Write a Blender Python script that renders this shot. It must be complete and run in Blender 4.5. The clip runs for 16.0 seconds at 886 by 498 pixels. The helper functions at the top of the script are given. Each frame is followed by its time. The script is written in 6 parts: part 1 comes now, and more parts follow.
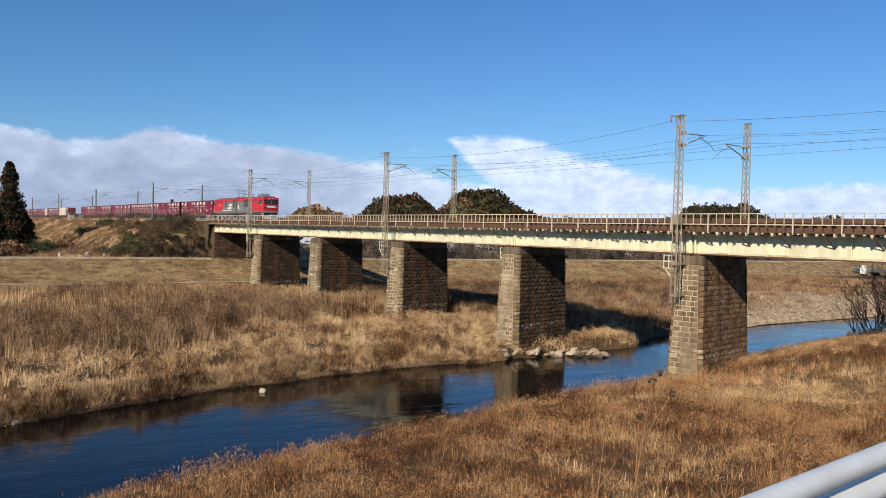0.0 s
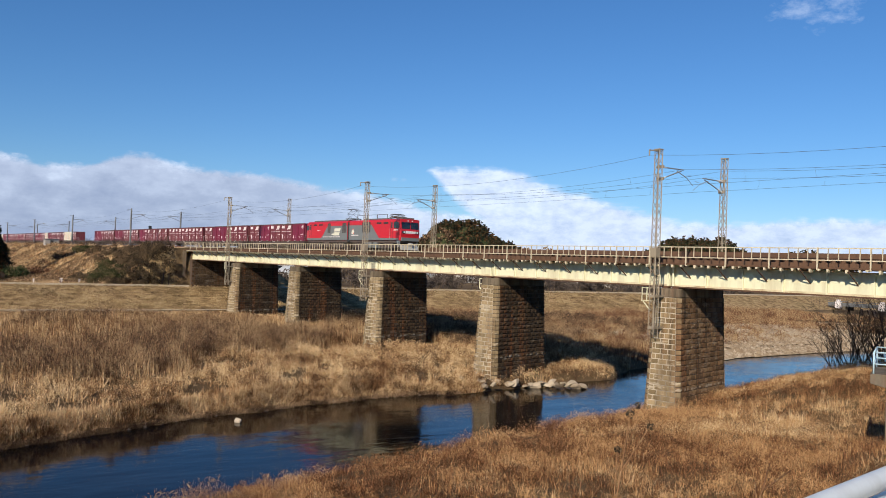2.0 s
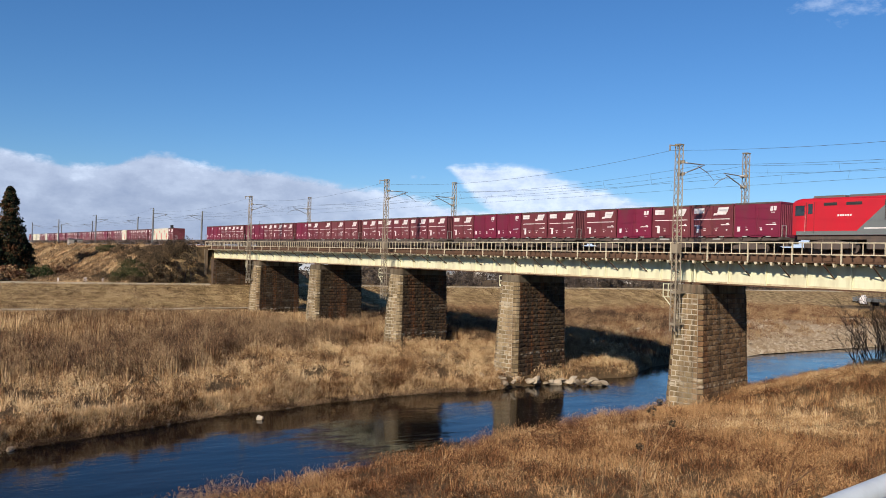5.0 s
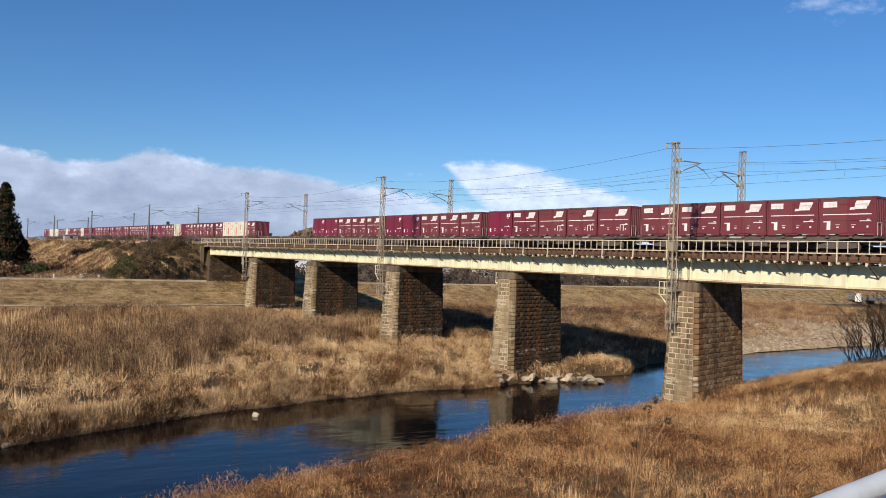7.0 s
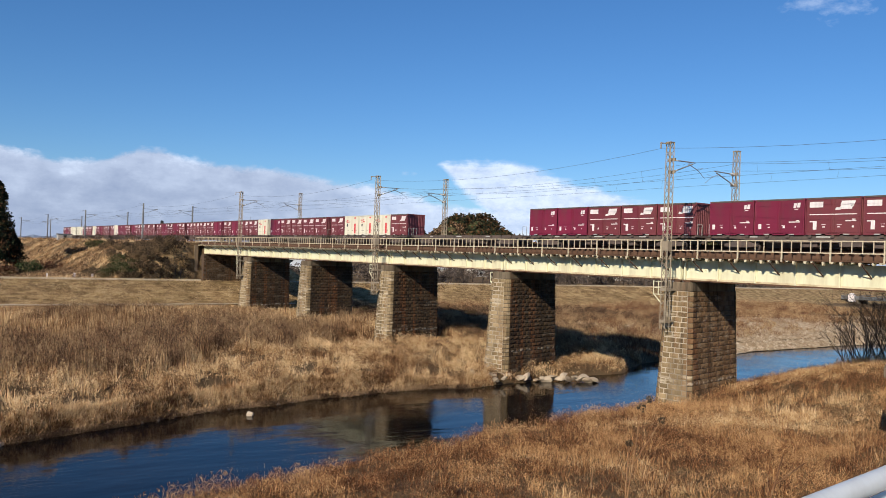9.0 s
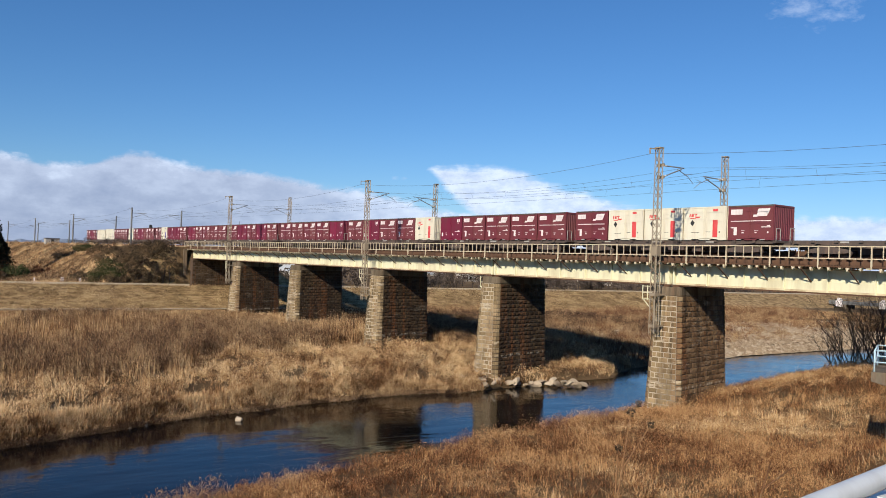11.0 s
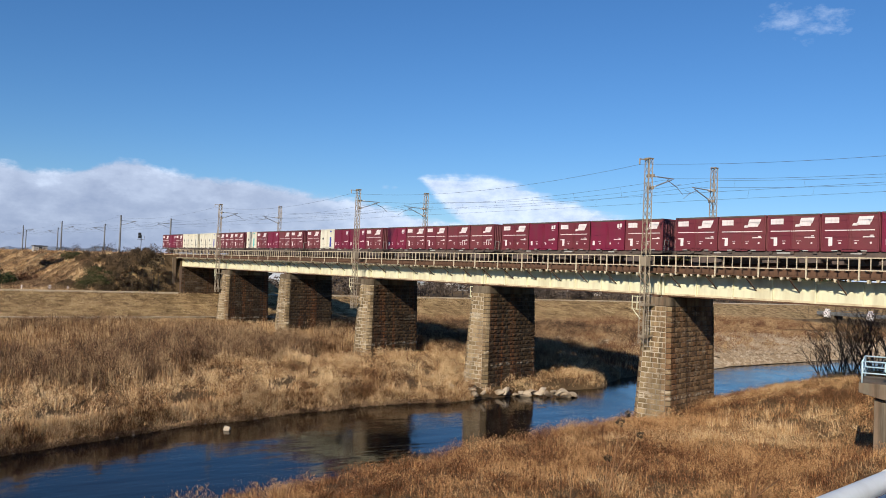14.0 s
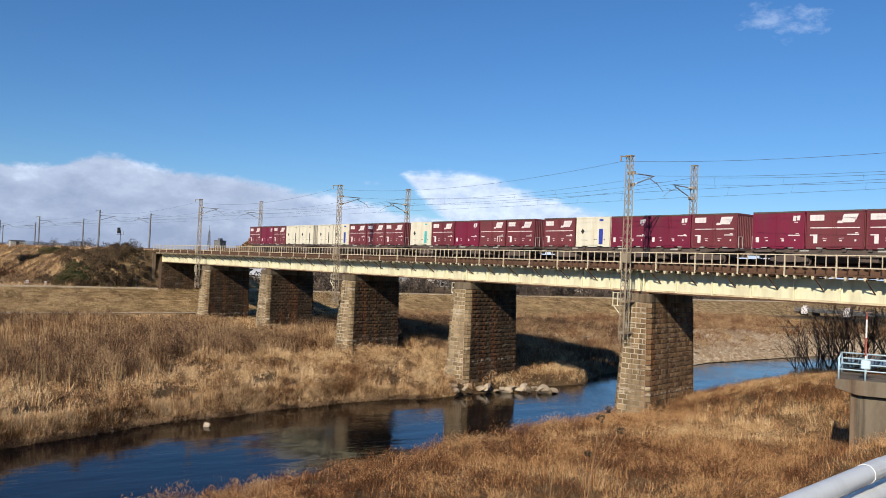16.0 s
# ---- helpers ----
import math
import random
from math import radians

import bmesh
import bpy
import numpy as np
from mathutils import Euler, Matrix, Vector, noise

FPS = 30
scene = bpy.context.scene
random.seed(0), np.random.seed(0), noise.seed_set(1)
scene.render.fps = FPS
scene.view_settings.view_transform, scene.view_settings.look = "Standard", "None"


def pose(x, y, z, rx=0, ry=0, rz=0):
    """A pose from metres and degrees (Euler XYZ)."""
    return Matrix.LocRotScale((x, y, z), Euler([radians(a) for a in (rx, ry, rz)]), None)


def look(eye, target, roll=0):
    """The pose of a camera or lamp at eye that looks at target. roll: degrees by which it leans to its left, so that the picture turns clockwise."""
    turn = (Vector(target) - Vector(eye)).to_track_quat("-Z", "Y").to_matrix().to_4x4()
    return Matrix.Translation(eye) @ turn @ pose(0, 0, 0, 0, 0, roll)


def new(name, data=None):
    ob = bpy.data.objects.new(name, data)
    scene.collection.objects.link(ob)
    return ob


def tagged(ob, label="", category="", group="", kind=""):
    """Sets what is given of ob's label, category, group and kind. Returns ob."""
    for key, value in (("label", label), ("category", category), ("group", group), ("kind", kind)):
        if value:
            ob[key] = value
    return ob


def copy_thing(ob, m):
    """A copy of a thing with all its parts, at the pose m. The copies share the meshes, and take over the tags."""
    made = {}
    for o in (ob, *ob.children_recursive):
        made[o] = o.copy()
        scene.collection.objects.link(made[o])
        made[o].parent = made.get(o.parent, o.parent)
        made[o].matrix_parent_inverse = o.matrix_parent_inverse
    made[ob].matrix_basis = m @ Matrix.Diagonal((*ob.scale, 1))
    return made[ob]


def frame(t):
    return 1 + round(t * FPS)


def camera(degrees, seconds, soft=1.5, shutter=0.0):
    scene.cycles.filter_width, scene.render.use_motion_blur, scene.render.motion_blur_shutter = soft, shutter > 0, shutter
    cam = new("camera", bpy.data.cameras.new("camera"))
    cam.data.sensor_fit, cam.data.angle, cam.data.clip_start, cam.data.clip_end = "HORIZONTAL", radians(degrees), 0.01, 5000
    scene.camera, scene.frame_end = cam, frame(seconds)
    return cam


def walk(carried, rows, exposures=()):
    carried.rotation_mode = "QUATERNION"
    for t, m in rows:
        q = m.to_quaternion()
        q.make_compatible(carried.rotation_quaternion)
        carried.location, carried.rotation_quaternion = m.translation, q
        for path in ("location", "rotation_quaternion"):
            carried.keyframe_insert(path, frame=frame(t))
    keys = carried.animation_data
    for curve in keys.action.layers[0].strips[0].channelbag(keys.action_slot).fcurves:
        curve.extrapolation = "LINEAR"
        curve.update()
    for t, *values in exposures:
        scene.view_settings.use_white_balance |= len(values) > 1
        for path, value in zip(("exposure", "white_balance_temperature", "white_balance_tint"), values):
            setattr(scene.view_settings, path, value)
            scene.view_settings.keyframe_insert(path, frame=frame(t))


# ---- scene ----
EYE = (37.5, -47.17, 10.0)
TURNS = [(0.0, 55.403, -1.149, -1.583), (0.5, 54.823, 0.004, -1.712), (1.0, 54.398, 0.407, -1.762), (1.5, 54.112, 0.736, -2.007),
         (2.0, 53.978, 1.002, -2.254), (2.5, 54.134, 1.056, -2.273), (3.0, 54.611, 1.105, -1.987), (3.5, 55.135, 1.042, -1.764),
         (4.0, 55.294, 0.944, -1.807), (6.5, 55.216, 0.534, -2.061), (7.0, 55.106, 0.582, -2.086), (7.5, 54.952, 0.533, -2.037),
         (8.0, 54.81, 0.393, -2.148), (8.5, 54.815, 0.328, -2.165), (9.0, 54.733, 0.546, -2.138), (11.5, 53.906, 0.979, -2.267),
         (12.0, 53.856, 1.142, -2.369), (12.5, 53.736, 1.207, -2.362), (13.0, 53.586, 1.426, -2.41), (13.5, 53.473, 1.521, -2.541),
         (14.0, 53.325, 1.58, -2.446), (14.5, 53.24, 1.601, -2.59), (15.0, 52.88, 1.708, -2.744), (15.5, 52.667, 1.704, -2.71),
         (16.0, 52.048, 1.367, -2.6)]
cam = camera(56.8, 16.0, soft=0.8)
walk(cam, [(t, pose(*EYE, 90 + p, r, y)) for t, y, p, r in TURNS],
     [(0.0, 0.0, 5150, 10), (16.0, 0.0, 5150, 10)])

# ---------------------------------------------------------------- light
SUN_EL, SUN_ROT = radians(26), radians(152.7)
world = bpy.data.worlds.new("sky")
scene.world = world
world.use_nodes = True
wn = world.node_tree
sky = wn.nodes.new("ShaderNodeTexSky")
sky.sky_type, sky.sun_disc = "NISHITA", False
sky.sun_elevation, sky.sun_rotation = SUN_EL, SUN_ROT
sky.air_density, sky.dust_density, sky.ozone_density, sky.altitude = 1.0, 0.0, 4.0, 60
wn.nodes["Background"].inputs[1].default_value = 0.078
deep = wn.nodes.new("ShaderNodeHueSaturation")
deep.inputs["Saturation"].default_value, deep.inputs["Value"].default_value = 1.08, 1.03
wn.links.new(sky.outputs[0], deep.inputs["Color"])
wn.links.new(deep.outputs[0], wn.nodes["Background"].inputs[0])
sun = new("sun", bpy.data.lights.new("sun", "SUN"))
sun.data.energy, sun.data.angle, sun.data.color = 5.95, radians(0.5), (1.0, 0.775, 0.485)
to_sun = Vector((math.sin(SUN_ROT) * math.cos(SUN_EL), math.cos(SUN_ROT) * math.cos(SUN_EL), math.sin(SUN_EL)))
sun.matrix_world = look(to_sun * 300, (0, 0, 0))
scene.view_settings.exposure = 0.0

# ---------------------------------------------------------------- materials


class Nodes:
    """Short hand for a node material."""

    def __init__(self, name):
        self.m = bpy.data.materials.new(name)
        self.m.use_nodes = True
        self.t = self.m.node_tree
        self.p = self.t.nodes["Principled BSDF"]
        self.coord = self.t.nodes.new("ShaderNodeTexCoord")

    def node(self, kind, **inputs):
        n = self.t.nodes.new(kind)
        for k, v in inputs.items():
            self.put(n.inputs[int(k[1:]) if k[0] == "i" and k[1:].isdigit() else k], v)
        return n

    def put(self, socket, v):
        if isinstance(v, bpy.types.NodeSocket):
            self.t.links.new(v, socket)
        else:
            socket.default_value = v

    def noise(self, scale, detail=4.0, rough=0.55, stretch=(1, 1, 1), out="Fac", coord=None):
        mp = self.node("ShaderNodeMapping", Scale=stretch, Vector=coord or self.coord.outputs["Object"])
        n = self.node("ShaderNodeTexNoise", Vector=mp.outputs[0], Scale=scale, Detail=detail, Roughness=rough)
        return n.outputs[out]

    def ramp(self, fac, *stops):
        n = self.node("ShaderNodeValToRGB", Fac=fac)
        e = n.color_ramp.elements
        while len(e) < len(stops):
            e.new(0.5)
        for el, (pos, col) in zip(e, stops):
            el.position, el.color = pos, (*col, 1) if len(col) == 3 else col
        return n.outputs[0]

    def mix(self, fac, a, b, blend="MIX"):
        n = self.node("ShaderNodeMix")
        n.data_type, n.blend_type = "RGBA", blend
        self.put(n.inputs[0], fac)
        self.put(n.inputs[6], a if isinstance(a, bpy.types.NodeSocket) else (*a, 1))
        self.put(n.inputs[7], b if isinstance(b, bpy.types.NodeSocket) else (*b, 1))
        return n.outputs[2]

    def math(self, op, a, b=0.0):
        n = self.node("ShaderNodeMath", i0=a, i1=b)
        n.operation = op
        return n.outputs[0]

    def bump(self, height, strength=0.4, distance=0.02):
        n = self.node("ShaderNodeBump", Height=height, Strength=strength, Distance=distance)
        self.t.links.new(n.outputs[0], self.p.inputs["Normal"])

    def done(self, colour, rough=0.7, metal=0.0, spec=0.5):
        self.put(self.p.inputs["Base Color"], colour if isinstance(colour, bpy.types.NodeSocket) else (*colour, 1))
        self.put(self.p.inputs["Roughness"], rough)
        self.put(self.p.inputs["Metallic"], metal)
        self.put(self.p.inputs["Specular IOR Level"], spec)
        return self.m


def painted(name, colour, dirt=(0.12, 0.08, 0.05), amount=0.35, rough=0.5, scale=1.5, metal=0.0, streak=(1, 1, 0.15)):
    """Paint with dirt streaks and fine wear."""
    n = Nodes(name)
    f = n.ramp(n.noise(scale, 6, 0.62, streak), (0.45, (0, 0, 0)), (0.75, (1, 1, 1)))
    g = n.noise(scale * 14, 3)
    c = n.mix(n.math("MULTIPLY", f, amount), colour, dirt)
    c = n.mix(n.math("MULTIPLY", g, 0.25), c, tuple(v * 0.72 for v in colour))
    n.bump(g, 0.15, 0.004)
    return n.done(c, rough, metal)


def ground_material():
    n = Nodes("dry_ground")
    a = n.noise(0.09, 6, 0.6)
    b = n.noise(2.3, 6, 0.7)
    c = n.ramp(a, (0.35, (0.06, 0.036, 0.018)), (0.5, (0.13, 0.085, 0.042)), (0.66, (0.22, 0.15, 0.075)))
    c = n.mix(n.ramp(b, (0.42, (0, 0, 0)), (0.62, (0.75, 0.75, 0.75))), c, (0.10, 0.06, 0.032))
    c = n.mix(n.math("MULTIPLY", n.noise(14, 4, 0.7), 0.4), c, (0.30, 0.22, 0.115))
    n.bump(n.noise(5, 8, 0.75), 1.0, 0.25)
    return n.done(c, 0.95, 0, 0.1)


def turf_material():
    n = Nodes("mown_levee_turf")
    b = n.noise(1.1, 8, 0.72, (1, 0.5, 1))
    c = n.ramp(b, (0.36, (0.13, 0.08, 0.036)), (0.5, (0.33, 0.22, 0.10)), (0.66, (0.54, 0.39, 0.20)))
    c = n.mix(n.ramp(n.noise(0.12, 5, 0.6), (0.45, (0, 0, 0)), (0.7, (0.3, 0.3, 0.3))), c, (0.16, 0.14, 0.055))
    n.bump(b, 0.8, 0.15)
    return n.done(c, 0.95, 0, 0.1)


def water_material():
    n = Nodes("river_water")
    a = n.noise(0.55, 3, 0.5, (1, 0.35, 1))
    b = n.noise(2.4, 4, 0.65, (1, 0.6, 1))
    patch = n.ramp(n.noise(0.07, 3, 0.6), (0.46, (0, 0, 0)), (0.62, (1, 1, 1)))
    h = n.math("ADD", n.math("MULTIPLY", a, 0.6), n.math("MULTIPLY", n.math("MULTIPLY", b, 0.5), patch))
    n.bump(h, 0.5, 0.12)
    n.p.inputs["IOR"].default_value = 1.33
    return n.done(n.ramp(n.noise(0.16, 4, 0.6), (0.35, (0.0008, 0.002, 0.005)), (0.7, (0.008, 0.006, 0.003))), 0.085, 0, 0.25)


LIME_Z = 1.87


def stone_material(name, lo, mid, hi, stain=(0.62, 0.57, 0.47), amount=0.5, grime=0.65, rust=0.0, bloom=0.0, relief=0.7):
    """Blocks of varied tone with patches of stain, dark run-off, rust streaks and pale lime bloom."""
    n = Nodes(name)
    r = n.node("ShaderNodeObjectInfo").outputs["Random"]
    isl = n.node("ShaderNodeNewGeometry").outputs["Random Per Island"]
    v = n.math("FRACT", n.math("ADD", r, isl))
    world_p = n.node("ShaderNodeNewGeometry").outputs["Position"]

    def patches(scale, stretch, a, b, k, detail=6):
        f = n.ramp(n.noise(scale, detail, 0.64, stretch, coord=world_p), (a, (0, 0, 0)), (b, (1, 1, 1)))
        return n.math("MULTIPLY", f, k)

    c = n.ramp(v, (0.0, lo), (0.5, mid), (1.0, hi))
    c = n.mix(patches(0.9, (1, 1, 0.3), 0.46, 0.66, amount), c, stain)
    if rust:
        c = n.mix(patches(1.1, (1, 1, 0.07), 0.5, 0.66, rust), c, (0.22, 0.082, 0.026))
    c = n.mix(patches(0.7, (1, 1, 0.2), 0.5, 0.68, grime), c, (0.06, 0.042, 0.026))
    if rust:
        c = n.mix(patches(1.5, (1, 1, 0.05), 0.55, 0.68, 0.75), c, (0.022, 0.017, 0.013))
    if bloom:
        c = n.mix(patches(1.0, (0.5, 0.5, 2.4), 0.56, 0.66, bloom, 9), c, (0.66, 0.58, 0.44))
        c = n.mix(patches(2.6, (1, 1, 0.5), 0.62, 0.70, bloom * 0.7, 9), c, (0.60, 0.50, 0.36))
        z = n.node("ShaderNodeSeparateXYZ", Vector=world_p).outputs[2]
        z = n.math("ADD", z, n.math("MULTIPLY", n.math("SUBTRACT", n.noise(0.8, 3, coord=world_p), 0.5), 0.5))
        near = n.node("ShaderNodeMapRange", Value=n.math("ABSOLUTE", n.math("SUBTRACT", z, LIME_Z)), i1=0.05, i2=0.16, i3=1.0, i4=0.0).outputs[0]
        c = n.mix(n.math("MULTIPLY", near, patches(2.0, (1, 1, 1), 0.46, 0.6, 0.55)), c, (0.66, 0.58, 0.44))
    g = n.noise(16, 6, 0.7, coord=world_p)
    c = n.mix(n.math("MULTIPLY", g, 0.35), c, lo)
    n.bump(g, relief, 0.03)
    return n.done(c, 0.9, 0, 0.25)


def grass_material(name, *cols, patch=0.12, tip=(0.5, 0.4, 0.22)):
    n = Nodes(name)
    isl = n.node("ShaderNodeNewGeometry").outputs["Random Per Island"]
    big = n.noise(patch, 5, 0.65)
    f = n.math("ADD", n.math("MULTIPLY", n.math("SUBTRACT", isl, 0.5), 1.1), n.math("ADD", n.math("MULTIPLY", n.math("SUBTRACT", big, 0.5), 2.1), n.math("ADD", n.math("MULTIPLY", n.math("SUBTRACT", n.noise(1.3, 3, 0.6), 0.5), 2.0), n.math("ADD", n.math("MULTIPLY", n.math("SUBTRACT", n.noise(0.4, 2, 0.5), 0.5), 2.5), 0.5))))
    c = n.ramp(f, *[(i / (len(cols) - 1), col) for i, col in enumerate(cols)])
    c = n.mix(n.ramp(n.noise(9, 2), (0.55, (0, 0, 0)), (0.75, (0.35, 0.35, 0.35))), c, tip)
    return n.done(c, 0.8, 0, 0.15)


M = {}
M["ground"] = ground_material()
M["turf"] = turf_material()
M["water"] = water_material()
# side stone is coloured darker where the sun only grazes the pier
M["stone"] = stone_material("shade_darkened_granite", (0.026, 0.016, 0.008), (0.052, 0.033, 0.017), (0.085, 0.055, 0.028), (0.12, 0.08, 0.042), 0.3, 0.5, rust=0.6, bloom=0.12, relief=1.0)
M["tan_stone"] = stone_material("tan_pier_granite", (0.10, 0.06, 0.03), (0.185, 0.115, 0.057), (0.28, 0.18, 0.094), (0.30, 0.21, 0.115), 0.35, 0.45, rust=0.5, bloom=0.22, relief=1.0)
# smoother nose stone, its colour lifted for the sunlight that falls on it
M["dressed"] = stone_material("sunlit_dressed_granite", (0.16, 0.115, 0.057), (0.25, 0.182, 0.094), (0.38, 0.285, 0.155), (0.50, 0.39, 0.24), 0.4, 0.5, rust=0.4, bloom=0.6, relief=0.9)
M["mortar"] = stone_material("grimy_joint_mortar", (0.05, 0.035, 0.022), (0.07, 0.05, 0.032), (0.09, 0.065, 0.042), (0.3, 0.24, 0.17), amount=0.35)
M["pointing"] = stone_material("pale_pointing_mortar", (0.40, 0.34, 0.25), (0.48, 0.41, 0.31), (0.55, 0.48, 0.37), (0.10, 0.07, 0.045), 0.85, 0.8)
M["cap"] = stone_material("pier_cap_concrete", (0.15, 0.12, 0.08), (0.19, 0.15, 0.10), (0.22, 0.18, 0.125), (0.07, 0.05, 0.03), 0.8, 0.7, rust=0.3)
M["boulder"] = stone_material("river_boulder", (0.24, 0.18, 0.12), (0.39, 0.31, 0.215), (0.54, 0.445, 0.33), amount=0.3, grime=0.4)
M["gravel"] = stone_material("river_gravel", (0.27, 0.19, 0.11), (0.47, 0.35, 0.21), (0.70, 0.57, 0.40), (0.26, 0.17, 0.09), 0.45, 0.2, bloom=0.5)
M["cream"] = painted("pale_green_cream_girder_paint", (0.76, 0.735, 0.51), (0.34, 0.22, 0.10), 0.6, 0.5, 1.1)
M["stained_cream"] = painted("rust_stained_girder_paint", (0.66, 0.57, 0.36), (0.24, 0.11, 0.04), 0.95, 0.6, 1.6, streak=(0.5, 1, 1))
M["rust"] = painted("rusty_flange_steel", (0.11, 0.055, 0.026), (0.07, 0.04, 0.025), 0.6, 0.8, 1.8, streak=(0.4, 1, 1))
M["rail_paint"] = painted("cream_railing_paint", (0.60, 0.52, 0.36), (0.24, 0.13, 0.055), 0.45, 0.55, 3)
M["timber"] = painted("creosoted_sleeper_timber", (0.125, 0.066, 0.036), (0.05, 0.03, 0.02), 0.6, 0.9, 3)
M["rail"] = painted("rusty_rail_steel", (0.20, 0.09, 0.045), (0.35, 0.3, 0.26), 0.3, 0.6, 3, 0.3)
M["mast"] = painted("weathered_grey_mast_steel", (0.30, 0.245, 0.17), (0.12, 0.07, 0.04), 0.55, 0.6, 2.4)
M["galv"] = painted("galvanised_steel", (0.36, 0.36, 0.35), (0.2, 0.17, 0.13), 0.3, 0.45, 3, 0.4)
M["wire"] = painted("dark_copper_wire", (0.10, 0.11, 0.12), (0.08, 0.07, 0.06), 0.3, 0.5, 3)
M["insul"] = painted("white_porcelain", (0.75, 0.74, 0.7), (0.3, 0.25, 0.2), 0.2, 0.25, 3)
M["pole"] = painted("dark_concrete_pole", (0.17, 0.17, 0.17), (0.08, 0.075, 0.07), 0.5, 0.8, 2)
M["concrete"] = stone_material("aged_concrete", (0.14, 0.115, 0.08), (0.17, 0.14, 0.10), (0.20, 0.165, 0.12), (0.07, 0.055, 0.035), 0.7, rust=0.35)

# ---------------------------------------------------------------- mesh tools


class Build:
    """Collects vertices and faces of one mesh."""

    def __init__(self):
        self.v, self.f = [], []

    def add(self, verts, faces):
        o = len(self.v)
        self.v.extend(tuple(p) for p in verts)
        self.f.extend([tuple(o + i for i in f) for f in faces])
        return self

    def box(self, x0, y0, z0, x1, y1, z1, m=None):
        p = [Vector(q) for q in ((x0, y0, z0), (x1, y0, z0), (x1, y1, z0), (x0, y1, z0), (x0, y0, z1), (x1, y0, z1), (x1, y1, z1), (x0, y1, z1))]
        if m is not None:
            p = [m @ q for q in p]
        return self.add(p, ((0, 3, 2, 1), (4, 5, 6, 7), (0, 1, 5, 4), (1, 2, 6, 5), (2, 3, 7, 6), (3, 0, 4, 7)))

    def beam(self, a, b, w, h=None, up=(0, 0, 1)):
        a, b, h = Vector(a), Vector(b), h or w
        d = (b - a).normalized()
        s = d.cross(Vector(up))
        s = s.normalized() if s.length > 1e-4 else Vector((1, 0, 0))
        u = s.cross(d)
        p = [q + s * i * w / 2 + u * j * h / 2 for q in (a, b) for i, j in ((-1, -1), (1, -1), (1, 1), (-1, 1))]
        return self.add(p, ((0, 1, 2, 3), (7, 6, 5, 4), (0, 4, 5, 1), (1, 5, 6, 2), (2, 6, 7, 3), (3, 7, 4, 0)))

    def tube(self, pts, radii, n=6, caps=True):
        pts = [Vector(p) for p in pts]
        if isinstance(radii, (int, float)):
            radii = [radii] * len(pts)
        verts, faces = [], []
        for i, p in enumerate(pts):
            d = (pts[min(i + 1, len(pts) - 1)] - pts[max(i - 1, 0)]).normalized()
            s = d.cross(Vector((0, 0, 1)) if abs(d.z) < 0.95 else Vector((1, 0, 0))).normalized()
            u = s.cross(d)
            for k in range(n):
                a = 2 * math.pi * k / n
                verts.append(p + (s * math.cos(a) + u * math.sin(a)) * radii[i])
        for i in range(len(pts) - 1):
            for k in range(n):
                a, b = i * n + k, i * n + (k + 1) % n
                faces.append((a, a + n, b + n, b))
        if caps:
            faces += [tuple(range(n)), tuple(reversed(range((len(pts) - 1) * n, len(pts) * n)))]
        return self.add(verts, faces)

    def prism(self, poly, a0, a1, axis=1):
        """A polygon of two coordinates pushed out along an axis from a0 to a1."""
        def at(p, a):
            q = list(p)
            q.insert(axis, a)
            return q
        n = len(poly)
        return self.add([at(p, a0) for p in poly] + [at(p, a1) for p in poly],
                        [tuple(range(n)), tuple(reversed(range(n, 2 * n)))] + [(i, i + n, (i + 1) % n + n, (i + 1) % n) for i in range(n)])

    def mesh(self, name, material, smooth=False):
        me = bpy.data.meshes.new(name)
        me.from_pydata(self.v, [], self.f)
        bm = bmesh.new()
        bm.from_mesh(me)
        bmesh.ops.recalc_face_normals(bm, faces=bm.faces)
        bm.to_mesh(me)
        bm.free()
        if smooth:
            me.shade_smooth()
        for m in material if isinstance(material, (list, tuple)) else [material]:
            me.materials.append(m)
        return me


def part(name, b, material, parent=None, label="", smooth=False, bevel=0.0):
    """One mesh object, under a thing or a part."""
    ob = new(name, b.mesh(name, material, smooth))
    if bevel:
        mod = ob.modifiers.new("edge", "BEVEL")
        mod.width, mod.segments, mod.limit_method = bevel, 2, "ANGLE"
    if parent is not None:
        ob.parent = parent
    if label:
        tagged(ob, label)
    return ob


def thing(name, at, label, category, group="", kind=""):
    ob = new(name)
    ob.empty_display_size = 0.2
    ob.matrix_world = at
    return tagged(ob, label, category, group, kind)


def fast_mesh(name, verts, quads, material):
    """A mesh from numpy arrays of vertices and of faces that all have the same number of corners."""
    me = bpy.data.meshes.new(name)
    n, k = quads.shape
    me.vertices.add(len(verts)), me.loops.add(n * k), me.polygons.add(n)
    me.vertices.foreach_set("co", np.asarray(verts, np.float32).ravel())
    me.loops.foreach_set("vertex_index", np.asarray(quads, np.int32).ravel())
    me.polygons.foreach_set("loop_start", np.arange(0, n * k, k, dtype=np.int32))
    me.update(calc_edges=True)
    me.materials.append(material)
    return me


# ---------------------------------------------------------------- lie of the land
WATER = -0.8
FAR_Y, FAR_X = (-300, -70, -41, -32, -25, -13, -4, 9, 15, 22, 46, 68, 140, 400), (40, 2, -11.0, -14.3, -16.1, -17.5, -16.6, -17.8, -18.6, -22.5, -27.6, -28, -24, 10)
NEAR_Y, NEAR_X = (-300, -70, -39, -30, -20, -10, 0, 10, 18, 30, 45, 68, 140, 400), (58, 17, 4.2, 2.6, 0.6, -1.4, -3.2, -4.4, -6.6, -9.5, -11.5, -11.5, -6, 30)


